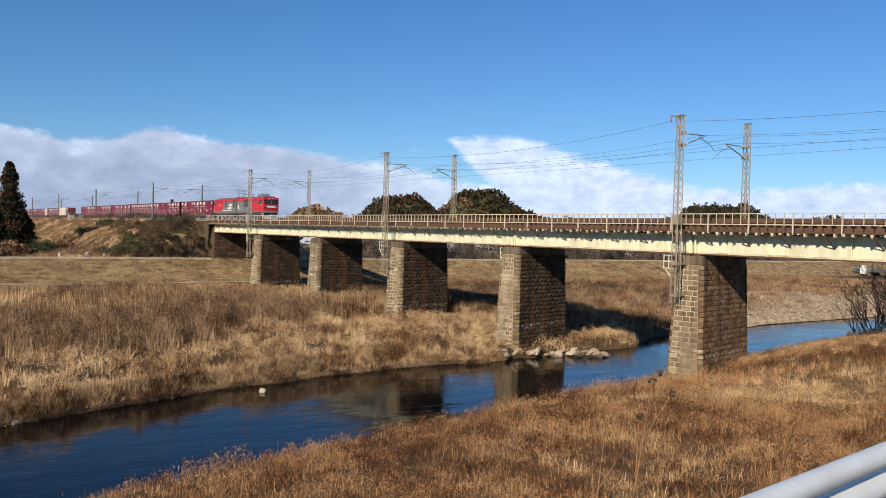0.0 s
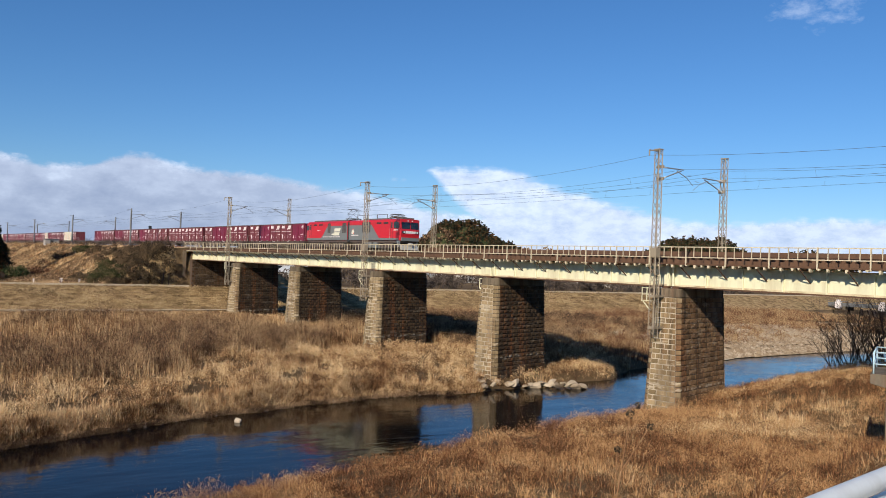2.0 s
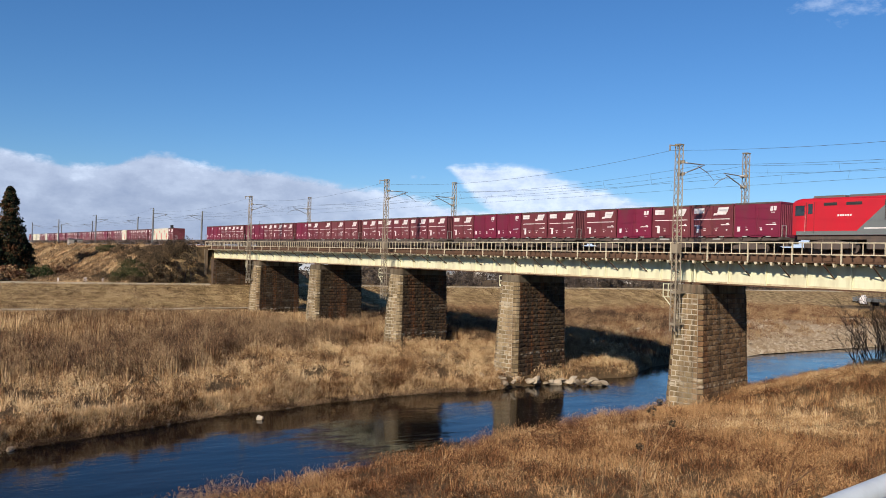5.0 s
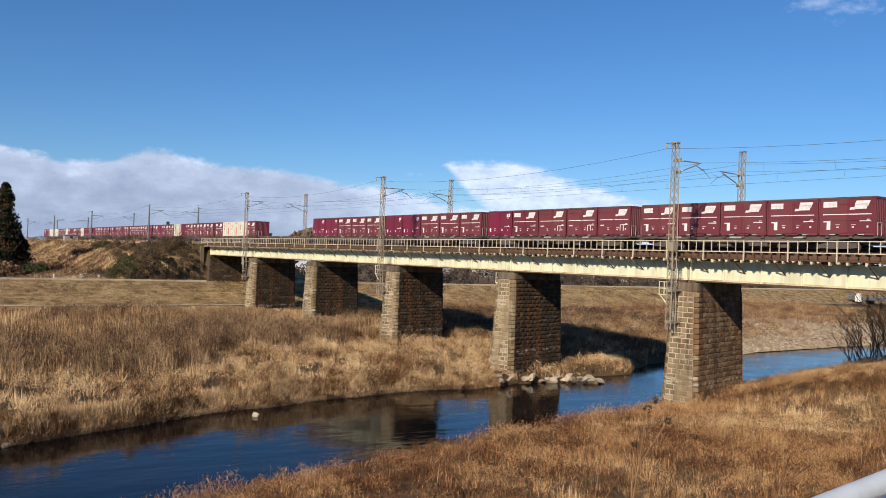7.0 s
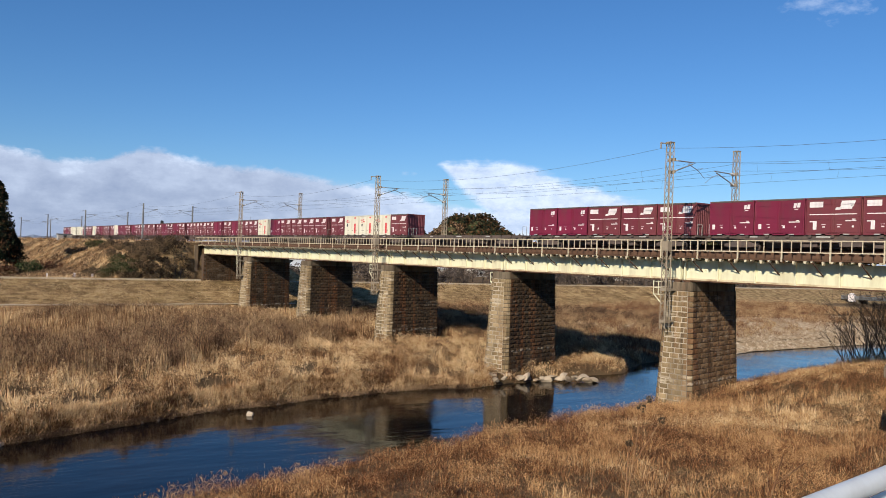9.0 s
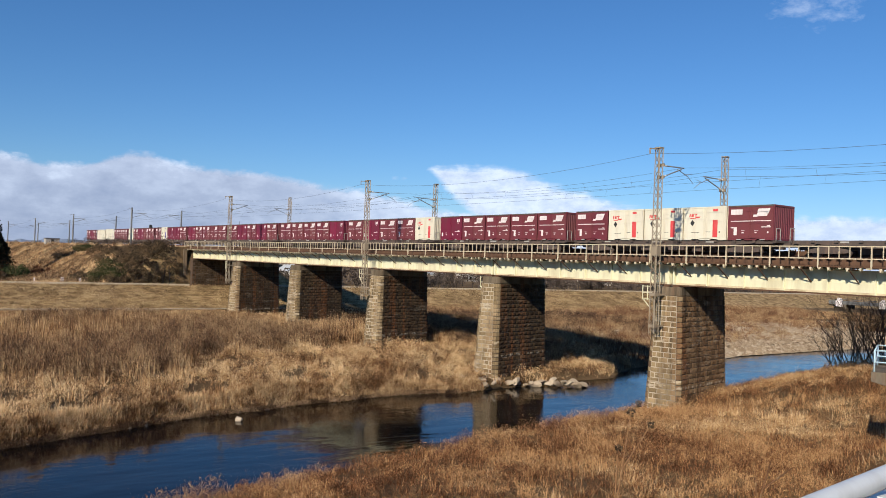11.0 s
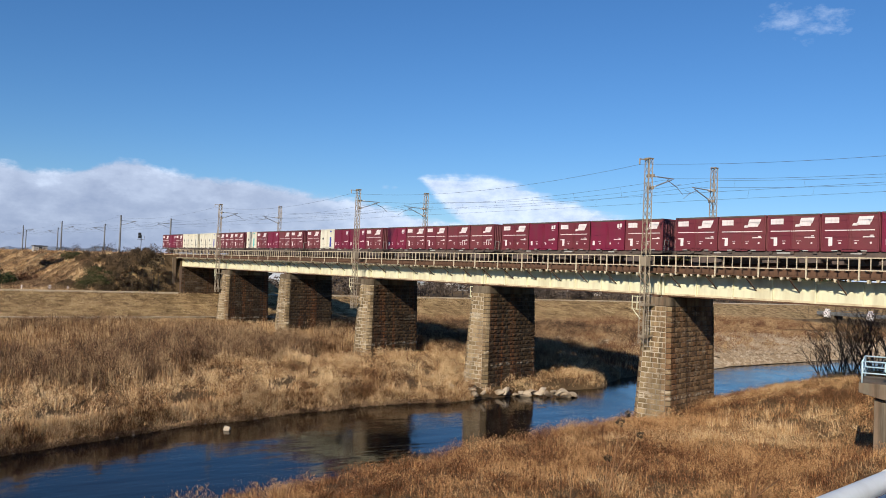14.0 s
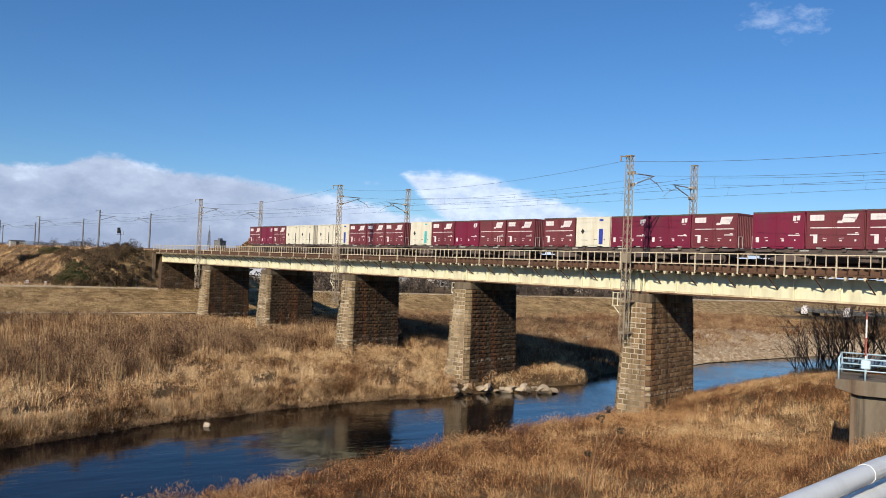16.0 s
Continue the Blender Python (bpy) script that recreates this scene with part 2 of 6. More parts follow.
def lumps(x, y, s, k=0.0):
    return (np.sin(x * s + 1.7 * np.sin(y * s * 0.7 + k) + k) + np.sin(y * s * 1.3 + 1.3 * np.sin(x * s * 0.9 + 2 * k)) + np.sin((x + y) * s * 2.1 + k) * 0.5) / 2.5


def height(x, y):
    """Height of the ground at x, y (arrays)."""
    x, y = np.asarray(x, float), np.asarray(y, float)
    far, near = np.interp(y, FAR_Y, FAR_X), np.interp(y, NEAR_Y, NEAR_X)
    far, near = far + 0.5 * lumps(x, y, 0.5), near + 0.5 * lumps(x, y, 0.6, 2)
    d, e = far - x, x - near
    z = np.full(x.shape, WATER - 1.0)
    inland = np.interp(d, (-2, -0.5, 0.4, 1.4, 10, 50, 65), (-1.8, -1.25, -0.4, 0.08, 0.5, 1.0, 1.3)) + 0.15 * lumps(x, y, 0.35)
    steep = np.interp(d, (-2, -0.5, 0.0, 0.5, 1.4, 10, 50, 65), (-1.8, -1.25, -0.7, 0.2, 0.7, 0.85, 1.0, 1.3)) + 0.2 * lumps(x, y, 0.5)
    left = np.clip((-7.0 - y) / 7.0, 0, 1)
    inland = inland + (steep - inland) * left
    levee = np.interp(x, (-3000, -300, -112, -103, -100, -95.5, -84, -80), (3.0, 3.0, 3.2, 4.3, 4.5, 4.5, 1.4, 0.0))
    inland = np.where(x < -80, np.maximum(np.minimum(inland, 1.35), levee), inland)
    bank = np.interp(y, (-26, -22, -14.5, -3.4, -2.8, 8.8, 9.5, 22), (3.2, 3.6, 4.4, 10.75, 10.85, 10.85, 10.7, 3.2)) + 0.35 * lumps(x, y, 0.45, 1) * (np.abs(y - 3) > 7)
    inland = np.where(x < -99.5, np.maximum(inland, bank), inland)
    home = np.interp(e, (-2, -0.5, 0.6, 2, 8, 28), (-1.8, -1.1, -0.4, 0.1, 0.9, 2.9)) + 0.14 * lumps(x, y, 0.4, 3)
    berm = np.interp(x, (-4.5, 0.4, 4, 8.4, 15, 24), (0, 0.75, 1.5, 2.6, 2.4, 0.6)) * np.where(y < 10.5, np.exp(-((y - 10.5) / 8.0) ** 2), np.exp(-((y - 10.5) / 4.5) ** 2))
    home = home + berm * (e > 0)
    home = home + 1.4 * np.exp(-((x - 23.5) ** 2 + (y + 12) ** 2) / 14)
    dike = np.interp(x, (24.5, 34.2, 34.8, 42, 54), (0, 8.2, 8.35, 8.35, 2.5))
    home = np.where(x > 24, np.maximum(np.minimum(home, 4.6), dike), home)
    return np.where(d > -2, inland, np.where(e > -2, home, z))


def axis(lo, hi, step, reach):
    mid = list(np.arange(lo, hi + 0.01, step))
    out, s, a = [], step, lo
    while a > -reach:
        s *= 1.35
        a -= s
        out.append(a)
    up, s, a = [], step, hi
    while a < reach:
        s *= 1.35
        a += s
        up.append(a)
    return np.array(out[::-1] + mid + up)


gx, gy = axis(-135, 56, 0.8, 4200), axis(-62, 110, 0.8, 4200)
XX, YY = np.meshgrid(gx, gy)
ZZ = height(XX, YY)
nx = len(gx)
idx = np.arange(len(gx) * len(gy)).reshape(len(gy), nx)
quads = np.stack([idx[:-1, :-1], idx[:-1, 1:], idx[1:, 1:], idx[1:, :-1]], -1).reshape(-1, 4)
me = fast_mesh("ground", np.stack([XX, YY, ZZ], -1).reshape(-1, 3), quads, M["ground"])
me.materials.append(M["turf"])
cx = XX[:-1, :-1].ravel()
cy = YY[:-1, :-1].ravel()
cz = ZZ[:-1, :-1].ravel()
mown = (cx < -82.5) & (cx > -103) & ((cy < -3) | (cy > 9) | (cx > -99))
me.polygons.foreach_set("material_index", mown.astype(np.int32))
me.shade_smooth()
tagged(new("ground", me), "winter riverbank ground of dry grass and earth", "ground", kind="structure")
fl = Build().add([(-60, -400, WATER), (70, -400, WATER), (70, 420, WATER), (-60, 420, WATER)], [(0, 1, 2, 3)])
tagged(part("water", fl, M["water"]), "dark blue calm river water", "river", kind="structure")
# ---------------------------------------------------------------- bridge
JOINTS = [0.2, -19.5, -39.1, -59.15, -79.15]
SKEW = 12.2
PIER_TOP = 8.86
GIRDER_LO, GIRDER_HI = 8.99, 10.42
DECK_X0, DECK_X1 = -100.0, 40.0


def block_mesh(w, h, rnd, out=0.03):
    """A rock-faced block that looks along -y, its back at y = 0 and its rough face standing out."""
    a, c = w / 2, h / 2
    j = lambda s: rnd.uniform(-s, s)
    v = [(-a, 0.05, -c), (a, 0.05, -c), (a, 0.05, c), (-a, 0.05, c)]
    v += [(-a + 0.005, -0.012, -c + 0.005), (a - 0.005, -0.012, -c + 0.005), (a - 0.005, -0.012, c - 0.005), (-a + 0.005, -0.012, c - 0.005)]
    v += [(sx * a * 0.6 + j(0.05), -0.012 - out + j(out * 0.6), sz * c * 0.5 + j(0.04)) for sx, sz in ((-1, -1), (1, -1), (1, 1), (-1, 1))]
    f = [(8, 9, 10, 11)]
    for o in (0, 4):
        f += [(o + i, o + (i + 1) % 4, o + 4 + (i + 1) % 4, o + 4 + i) for i in range(4)]
    return v, f


BATTER = 0.042
HALF, Y0, Y1 = 1.0, -0.76, 6.75


def make_pier(k, x, foot, singles):
    rnd = random.Random(k + 3)
    top = PIER_TOP - 0.62
    at = pose(x, 0, 0, 0, 0, SKEW)
    pier = thing("bridge_pier", at, "tall battered granite masonry pier with a stained concrete cap" if k != 4 else "reddish battered granite masonry pier beside the levee", "pier", "bridge piers")
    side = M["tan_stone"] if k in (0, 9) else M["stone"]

    R, STEPS = (0.27 if k in (0, 9) else 0.42), 5
    facets, out = (1 if k in (0, 9) else 2), (0.026 if k in (0, 9) else 0.04)

    def outline(z, inset=0.0):
        """Rounded oblong at height z; the downstream end stands upright."""
        o = BATTER * (top - z)
        h, y0, y1, r = HALF + o - inset, Y0 - o + inset, Y1 - inset, R
        ring = []
        for cx, cy, a0 in ((h - r, y0 + r, -90), (h - r, y1 - r, 0), (-h + r, y1 - r, 90), (-h + r, y0 + r, 180)):
            for i in range(STEPS + 1):
                a = radians(a0 + 90 * i / STEPS)
                ring.append((cx + r * math.cos(a), cy + r * math.sin(a), z))
        return ring

    def solid(za, zb, inset):
        lo, hi = outline(za, inset), outline(zb, inset)
        n = len(lo)
        return Build().add(lo + hi, [tuple(range(n)), tuple(range(n, 2 * n))] + [(i, (i + 1) % n, (i + 1) % n + n, i + n) for i in range(n)])

    part("core", solid(foot, top, 0.004), M["mortar"], pier)
    front = [(sx * (HALF + BATTER * (top - z) - R), Y0 - BATTER * (top - z) - d, z) for d in (-0.02, 0.006) for z, sx in ((foot, -1), (foot, 1), (top, 1), (top, -1))]
    part("pointing", Build().add(front, [(0, 1, 2, 3), (4, 5, 6, 7)] + [(i, (i + 1) % 4, (i + 1) % 4 + 4, i + 4) for i in range(4)]), M["pointing"], pier, "pale mortar pointing on the pier nose")
    part("cap", solid(top - 0.001, PIER_TOP, 0), M["cap"], pier, "weathered grey concrete cap", bevel=0.06)
    meshes = {}
    rest, nose = Build(), Build()
    course, z, row, count = 0.36, top, 0, 0
    tilt = -math.degrees(math.atan(BATTER))
    while z - course > foot - 0.2:
        zc = z - course / 2
        o = BATTER * (top - zc)
        h, y0, y1 = HALF + o - R, Y0 - o + R, Y1 - R
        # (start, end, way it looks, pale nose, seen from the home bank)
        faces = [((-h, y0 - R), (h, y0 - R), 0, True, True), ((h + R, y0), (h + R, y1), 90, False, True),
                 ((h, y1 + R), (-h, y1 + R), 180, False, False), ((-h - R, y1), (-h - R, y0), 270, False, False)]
        places = []
        for (xa, ya), (xb, yb), turn, pale, seen in faces:
            length = math.hypot(xb - xa, yb - ya)
            n = max(2, round(length / 0.66))
            w = length / n
            cuts = [0.0] + [w * (i + (0.5 if row % 2 else 0.0) + rnd.uniform(-0.1, 0.1)) for i in range(0 if row % 2 else 1, n)] + [length]
            for s0, s1 in zip(cuts, cuts[1:]):
                mid = (s0 + s1) / 2 / length
                places.append((xa + (xb - xa) * mid, ya + (yb - ya) * mid, turn, s1 - s0, pale, seen))
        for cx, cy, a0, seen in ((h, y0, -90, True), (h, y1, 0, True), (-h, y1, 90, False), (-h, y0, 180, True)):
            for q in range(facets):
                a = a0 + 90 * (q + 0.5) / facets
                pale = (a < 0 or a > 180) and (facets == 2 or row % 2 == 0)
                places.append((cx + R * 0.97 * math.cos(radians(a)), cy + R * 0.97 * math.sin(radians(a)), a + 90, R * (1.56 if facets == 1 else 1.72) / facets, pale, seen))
        for px, py, turn, width, pale, seen in places:
            wd = width - (0.05 if pale else 0.03)
            if wd < 0.12:
                continue
            m = Matrix.Translation((px, py, zc)) @ pose(0, 0, 0, 0, 0, turn) @ pose(0, 0, 0, tilt)
            tall = course - (0.052 if pale else 0.03)
            if singles and seen and count < 300:
                key = (round(wd / 0.12), rnd.randrange(4), pale)
                if key not in meshes:
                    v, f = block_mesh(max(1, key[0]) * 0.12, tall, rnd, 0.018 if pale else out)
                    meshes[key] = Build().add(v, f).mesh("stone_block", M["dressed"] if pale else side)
                ob = new("stone_block", meshes[key])
                ob.parent = pier
                ob.matrix_basis = m @ Matrix.Diagonal((wd / (max(1, key[0]) * 0.12), 1, 1, 1))
                count += 1
            else:
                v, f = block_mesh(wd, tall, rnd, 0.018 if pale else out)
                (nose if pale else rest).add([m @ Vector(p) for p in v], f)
        z -= course
        row += 1
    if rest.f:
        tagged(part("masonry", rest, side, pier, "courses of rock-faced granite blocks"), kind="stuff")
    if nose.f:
        tagged(part("nose_masonry", nose, M["dressed"], pier, "dressed granite pier nose, coloured paler for the sun on it"), kind="stuff")
    # bearings under the girder ends
    for yy in (0.0, 1.9, 4.75, 6.5):
        for dx in (-0.45, 0.45):
            p = at.inverted() @ Vector((x + dx, yy, 0))
            q = Build().box(p.x - 0.22, p.y - 0.2, PIER_TOP - 0.01, p.x + 0.22, p.y + 0.2, GIRDER_LO - 0.052)
            part("bearing", q, M["rust"], pier, bevel=0.01)
    return pier


def make_span(x0, x1, y, near):
    """One plate girder from x0 to x1."""
    g = thing("plate_girder", pose(x0, y, 0), "riveted cream-painted plate girder with a rust-streaked bottom flange", "bridge girder", "bridge girders")
    L = x1 - x0
    z0, z1 = GIRDER_LO, GIRDER_HI
    part("web", Build().box(0, -0.012, z0 + 0.04, L, 0.012, z1 - 0.04), M["cream"], g)
    part("bottom_flange", Build().box(0, -0.17, z0 - 0.05, L, 0.17, z0 + 0.04), M["rust"], g, "rusty bottom flange")
    part("flange_angle", Build().box(0, -0.03, z0 + 0.042, L, 0.03, z0 + 0.16), M["stained_cream"], g, "rust-stained flange angle")
    part("top_flange", Build().box(0, -0.19, z1 - 0.04, L, 0.19, z1).box(0, -0.035, z1 - 0.17, L, 0.035, z1 - 0.04), M["cream"], g)
    n = round(L / 2.85)
    st = Build().box(-0.03, -0.13, z0 + 0.045, 0.03, 0.13, z1 - 0.045)
    shared = st.mesh("stiffener", M["cream"])
    for i in range(n + 1):
        ob = new("stiffener", shared)
        ob.parent = g
        ob.matrix_basis = pose(min(max(i * L / n, 0.05), L - 0.05), 0, 0)
    if near:
        for xx in (0.14, L - 0.14):
            part("end_post", Build().box(xx - 0.07, -0.2, z0 + 0.04, xx + 0.07, -0.014, z1 - 0.02), M["cream"], g, bevel=0.01)
    return g


ends = [DECK_X1] + [20.1] + JOINTS + [-98.9]
for a, c in zip(ends, ends[1:]):
    for yy in (0.0, 1.9, 4.75, 6.5):
        make_span(c + 0.09, a - 0.09, yy, yy == 0.0)
    # cross frames between the pairs
    for ya, yb in ((0.0, 1.9), (4.75, 6.5)):
        br = Build()
        n = 5
        for i in range(n + 1):
            xx = c + 0.6 + (a - c - 1.2) * i / n
            br.beam((xx, ya + 0.03, GIRDER_LO + 0.15), (xx, yb - 0.03, GIRDER_HI - 0.15), 0.09)
            br.beam((xx, yb - 0.03, GIRDER_LO + 0.15), (xx, ya + 0.03, GIRDER_HI - 0.15), 0.09)
        tagged(part("cross_bracing", br, M["rust"]), "rusty steel cross bracing between girders", "bracing", "girder bracings", "stuff")

FOOT = [-0.4, -0.9, 0.2, 0.3, 0.6]
for k, x in enumerate(JOINTS):
    make_pier(k, x, FOOT[k], k < 2)
make_pier(9, 20.1, 1.5, False)

# abutments
M["timber_stone"] = painted("dark_brown_masonry", (0.085, 0.055, 0.036), (0.035, 0.025, 0.018), 0.6, 0.9, 1.2)
for x, s in ((-98.9, -1), (DECK_X1 - 0.2, 1)):
    ab = thing("abutment", pose(x, 0, 0), "grey concrete bridge abutment with a stained face", "abutment", "abutments")
    bb = Build().box(0.9 * s, -1.2, 2.0, 3.2 * s, 8.8, 10.4).box(-0.6 * s, -0.4, 2.0, 0.9 * s, 8.2, 8.9)
    part("wall", bb, M["timber_stone"], ab, "dark brown masonry wall", bevel=0.04)
    courses = Build()
    rnd = random.Random(12)
    for row in range(18):
        yy = -0.38 + (0.35 if row % 2 else 0.0)
        while yy < 7.9:
            w = rnd.uniform(0.5, 0.75)
            v, f = block_mesh(w - 0.03, 0.35, rnd)
            m = Matrix.Translation((-0.61 * s, yy + w / 2, 2.4 + 0.38 * row)) @ pose(0, 0, 0, 0, 0, -90 * s)
            courses.add([m @ Vector(p) for p in v], f)
            yy += w
    tagged(part("masonry", courses, M["stone"], ab, "courses of dark brown stone blocks"), kind="stuff")
    part("wing_post", Build().box(0.3 * s, -1.6, 2.6, 0.85 * s, -1.05, 10.45), M["cap"], ab, "light concrete corner post", bevel=0.04)

# tracks on the bridge and on the bank
RAIL = 11.2
for yc, lab in ((1.0, "near"), (5.95, "train")):
    tr = thing("railway_track", pose(0, yc, 0), "rusty rails on dark timber sleepers over open girders", "railway track", "tracks", "structure")
    sl = Build()
    x = -330.0
    while x < DECK_X1 + 290:
        sl.box(x - 0.1, -1.25, RAIL - 0.36, x + 0.1, 1.25, RAIL - 0.15)
        x += 0.6
    tagged(part("sleeper", sl, M["timber"], tr, "dark creosoted timber sleepers"), kind="stuff")
    for s in (-0.55, 0.55):
        rl = Build().box(-330, s - 0.035, RAIL - 0.045, 330, s + 0.035, RAIL).box(-330, s - 0.012, RAIL - 0.13, 330, s + 0.012, RAIL - 0.045).box(-330, s - 0.065, RAIL - 0.148, 330, s + 0.065, RAIL - 0.13)
        part("rail", rl, M["rail"], tr)
        part("guard_beam", Build().box(DECK_X0, s * 2.1 - 0.08, RAIL - 0.15, DECK_X1, s * 2.1 + 0.08, RAIL - 0.02), M["timber"], tr, "brown timber guard beam")
bal = Build().prism([(-330, 10.8), (DECK_X0 - 1, 10.8), (DECK_X0 - 1, RAIL - 0.2), (-330, RAIL - 0.2)], -1.2, 8.2)
tagged(part("ballast", bal, M["gravel"]), "grey-brown ballast bed of the embankment track", "ballast", kind="structure")


# railing with the walkway
WALK_Z = 10.59
RAIL_TOP = 11.78
deck = thing("walkway", pose(0, 0, 0), "narrow steel inspection walkway along the bridge edge", "walkway", kind="structure")
part("edge_beam", Build().box(DECK_X0, -1.3, WALK_Z - 0.04, DECK_X1, -1.22, WALK_Z + 0.06), M["rust"], deck, "rusty edge channel")
part("plank", Build().box(DECK_X0, -1.22, WALK_Z, DECK_X1, -0.3, WALK_Z + 0.05), M["timber"], deck, "dark timber walkway boards")
tooth = Build().prism([(-0.09, WALK_Z - 0.045), (0.09, WALK_Z - 0.045), (0.09, WALK_Z - 0.12), (0.03, WALK_Z - 0.22), (-0.04, WALK_Z - 0.22)], -1.27, -1.0).mesh("bracket_end", M["rail_paint"])
arm = Build().beam((0, -1.25, WALK_Z - 0.16), (0, -0.03, WALK_Z - 0.16), 0.07).beam((0, -1.2, WALK_Z - 0.18), (0, -0.03, WALK_Z - 0.95), 0.06).mesh("bracket", M["timber"])
TOOTH = (1.0, 0.7, 1.25, 0.85, 1.1, 0.6, 1.2)
x = DECK_X0 + 0.3
i = 0
while x < DECK_X1:
    if x > -99 and i < 290:
        ob = new("bracket_end", tooth)
        ob.parent, ob.matrix_basis = deck, pose(x + 0.09 * math.sin(i * 2.7), 0, WALK_Z * (1 - TOOTH[i % 7]), 0, 0, 0) @ Matrix.Diagonal((TOOTH[i % 5], 1, TOOTH[i % 7], 1))
    if i % 5 == 0:
        ob = new("bracket", arm)
        ob.parent, ob.matrix_basis = deck, pose(x, 0, 0)
    x += 0.58
    i += 1

fence = thing("bridge_railing", pose(0, 0, 0), "cream-painted steel railing with square balusters, rust-flecked", "railing")
part("top_rail", Build().box(DECK_X0, -1.30, RAIL_TOP - 0.06, DECK_X1, -1.22, RAIL_TOP), M["rail_paint"], fence)
part("lower_rail", Build().box(DECK_X0, -1.30, RAIL_TOP - 0.76, DECK_X1, -1.23, RAIL_TOP - 0.70), M["rail_paint"], fence)
post = Build().box(-0.038, -1.33, WALK_Z - 0.12, 0.038, -1.25, RAIL_TOP + 0.015).mesh("post", M["rail_paint"])
bar = Build().box(-0.022, -1.287, RAIL_TOP - 0.71, 0.022, -1.237, RAIL_TOP - 0.05).mesh("baluster", M["rail_paint"])
n = int((DECK_X1 - DECK_X0) / 0.62)
for i in range(n + 1):
    xx = DECK_X0 + i * 0.62
    ob = new("post" if i % 5 == 0 else "baluster", post if i % 5 == 0 else bar)
    ob.parent, ob.matrix_basis = fence, pose(xx, 0, 0)
# added dark box and boards block the sky seen below the wagons
part("cable_duct", Build().box(DECK_X0, 8.25, WALK_Z, DECK_X1, 8.6, RAIL + 0.55).box(DECK_X0, 7.3, WALK_Z, DECK_X1, 8.25, WALK_Z + 0.05), M["timber"], deck, "far walkway board with an added dark screen against the sky")
part("deck_board", Build().box(DECK_X0, 2.7, RAIL - 0.3, DECK_X1, 4.4, RAIL - 0.22), M["timber"], deck, "dark timber boards added between the tracks to close bright gaps")
part("outer_beam", Build().box(DECK_X0, -0.46, RAIL - 0.52, DECK_X1, -0.34, RAIL - 0.3), M["timber"], deck, "dark channel beside the sleepers")
# ---------------------------------------------------------------- train
MOVERS = []
TRACK_Y = 5.92
FLOOR = 1.18


def maroon(name, colour, fade):
    n = Nodes(name)
    r = n.node("ShaderNodeObjectInfo").outputs["Random"]
    c = n.mix(r, colour, fade)
    d = n.ramp(n.noise(1.3, 6, 0.65, (1, 1, 0.25)), (0.48, (0, 0, 0)), (0.78, (0.55, 0.55, 0.55)))
    c = n.mix(d, c, (0.10, 0.055, 0.045))
    g = n.noise(22, 4, 0.6)
    c = n.mix(n.math("MULTIPLY", g, 0.18), c, (0.05, 0.02, 0.02))
    n.bump(n.noise(2.2, 2, 0.5), 0.25, 0.02)
    return n.done(c, 0.5, 0, 0.4)


M["maroon"] = maroon("bright_maroon_container_paint", (0.20, 0.014, 0.048), (0.155, 0.014, 0.04))
M["faded"] = maroon("faded_maroon_container_paint", (0.15, 0.026, 0.038), (0.175, 0.045, 0.05))
M["white"] = painted("cream_white_container_paint", (0.74, 0.70, 0.56), (0.42, 0.3, 0.17), 0.45, 0.5, 1.4)
M["mark"] = painted("white_marking_paint", (0.80, 0.74, 0.72), (0.35, 0.2, 0.2), 0.35, 0.6, 5)
M["stripe_red"] = painted("red_marking_paint", (0.62, 0.06, 0.06), (0.7, 0.5, 0.45), 0.2, 0.5, 4)
M["stripe_blue"] = painted("blue_marking_paint", (0.03, 0.05, 0.36), (0.3, 0.3, 0.4), 0.2, 0.5, 4)
M["stripe_teal"] = painted("teal_marking_paint", (0.10, 0.46, 0.46), (0.4, 0.5, 0.5), 0.2, 0.5, 4)
M["dark"] = painted("black_marking_paint", (0.03, 0.03, 0.03), (0.1, 0.09, 0.08), 0.3, 0.6, 4)
M["under"] = painted("dusty_underframe_steel", (0.085, 0.065, 0.055), (0.19, 0.12, 0.085), 0.6, 0.8, 3)
M["loco_red"] = painted("signal_red_loco_paint", (0.52, 0.012, 0.022), (0.2, 0.05, 0.04), 0.22, 0.32, 1.2)
M["loco_grey"] = painted("mid_grey_loco_paint", (0.17, 0.18, 0.18), (0.12, 0.09, 0.07), 0.3, 0.4, 1.2)
M["roof"] = painted("dark_grey_roof_gear", (0.11, 0.105, 0.10), (0.2, 0.13, 0.09), 0.5, 0.7, 2)
M["pale"] = painted("pale_grey_steel", (0.42, 0.41, 0.38), (0.2, 0.14, 0.1), 0.4, 0.6, 2)
glass = Nodes("dark_cab_glass")
M["glass"] = glass.done(glass.ramp(glass.noise(1.5, 2), (0.4, (0.012, 0.016, 0.02)), (0.6, (0.03, 0.036, 0.04))), 0.06, 0, 0.8)
lamp = Nodes("lamp_lens")
M["lens"] = lamp.done((0.75, 0.75, 0.7), 0.12, 0, 0.8)

CL, CW, CH = 3.715, 2.45, 2.5


def slab(b, side, x0, z0, x1, z1, depth=0.004, slant=0.0):
    """A thin patch on a container's long side."""
    y = side * (CW / 2 + 0.003)
    b.prism([(x0, z0), (x1, z0), (x1 + slant, z1), (x0 + slant, z1)], y, y + side * depth, 1)


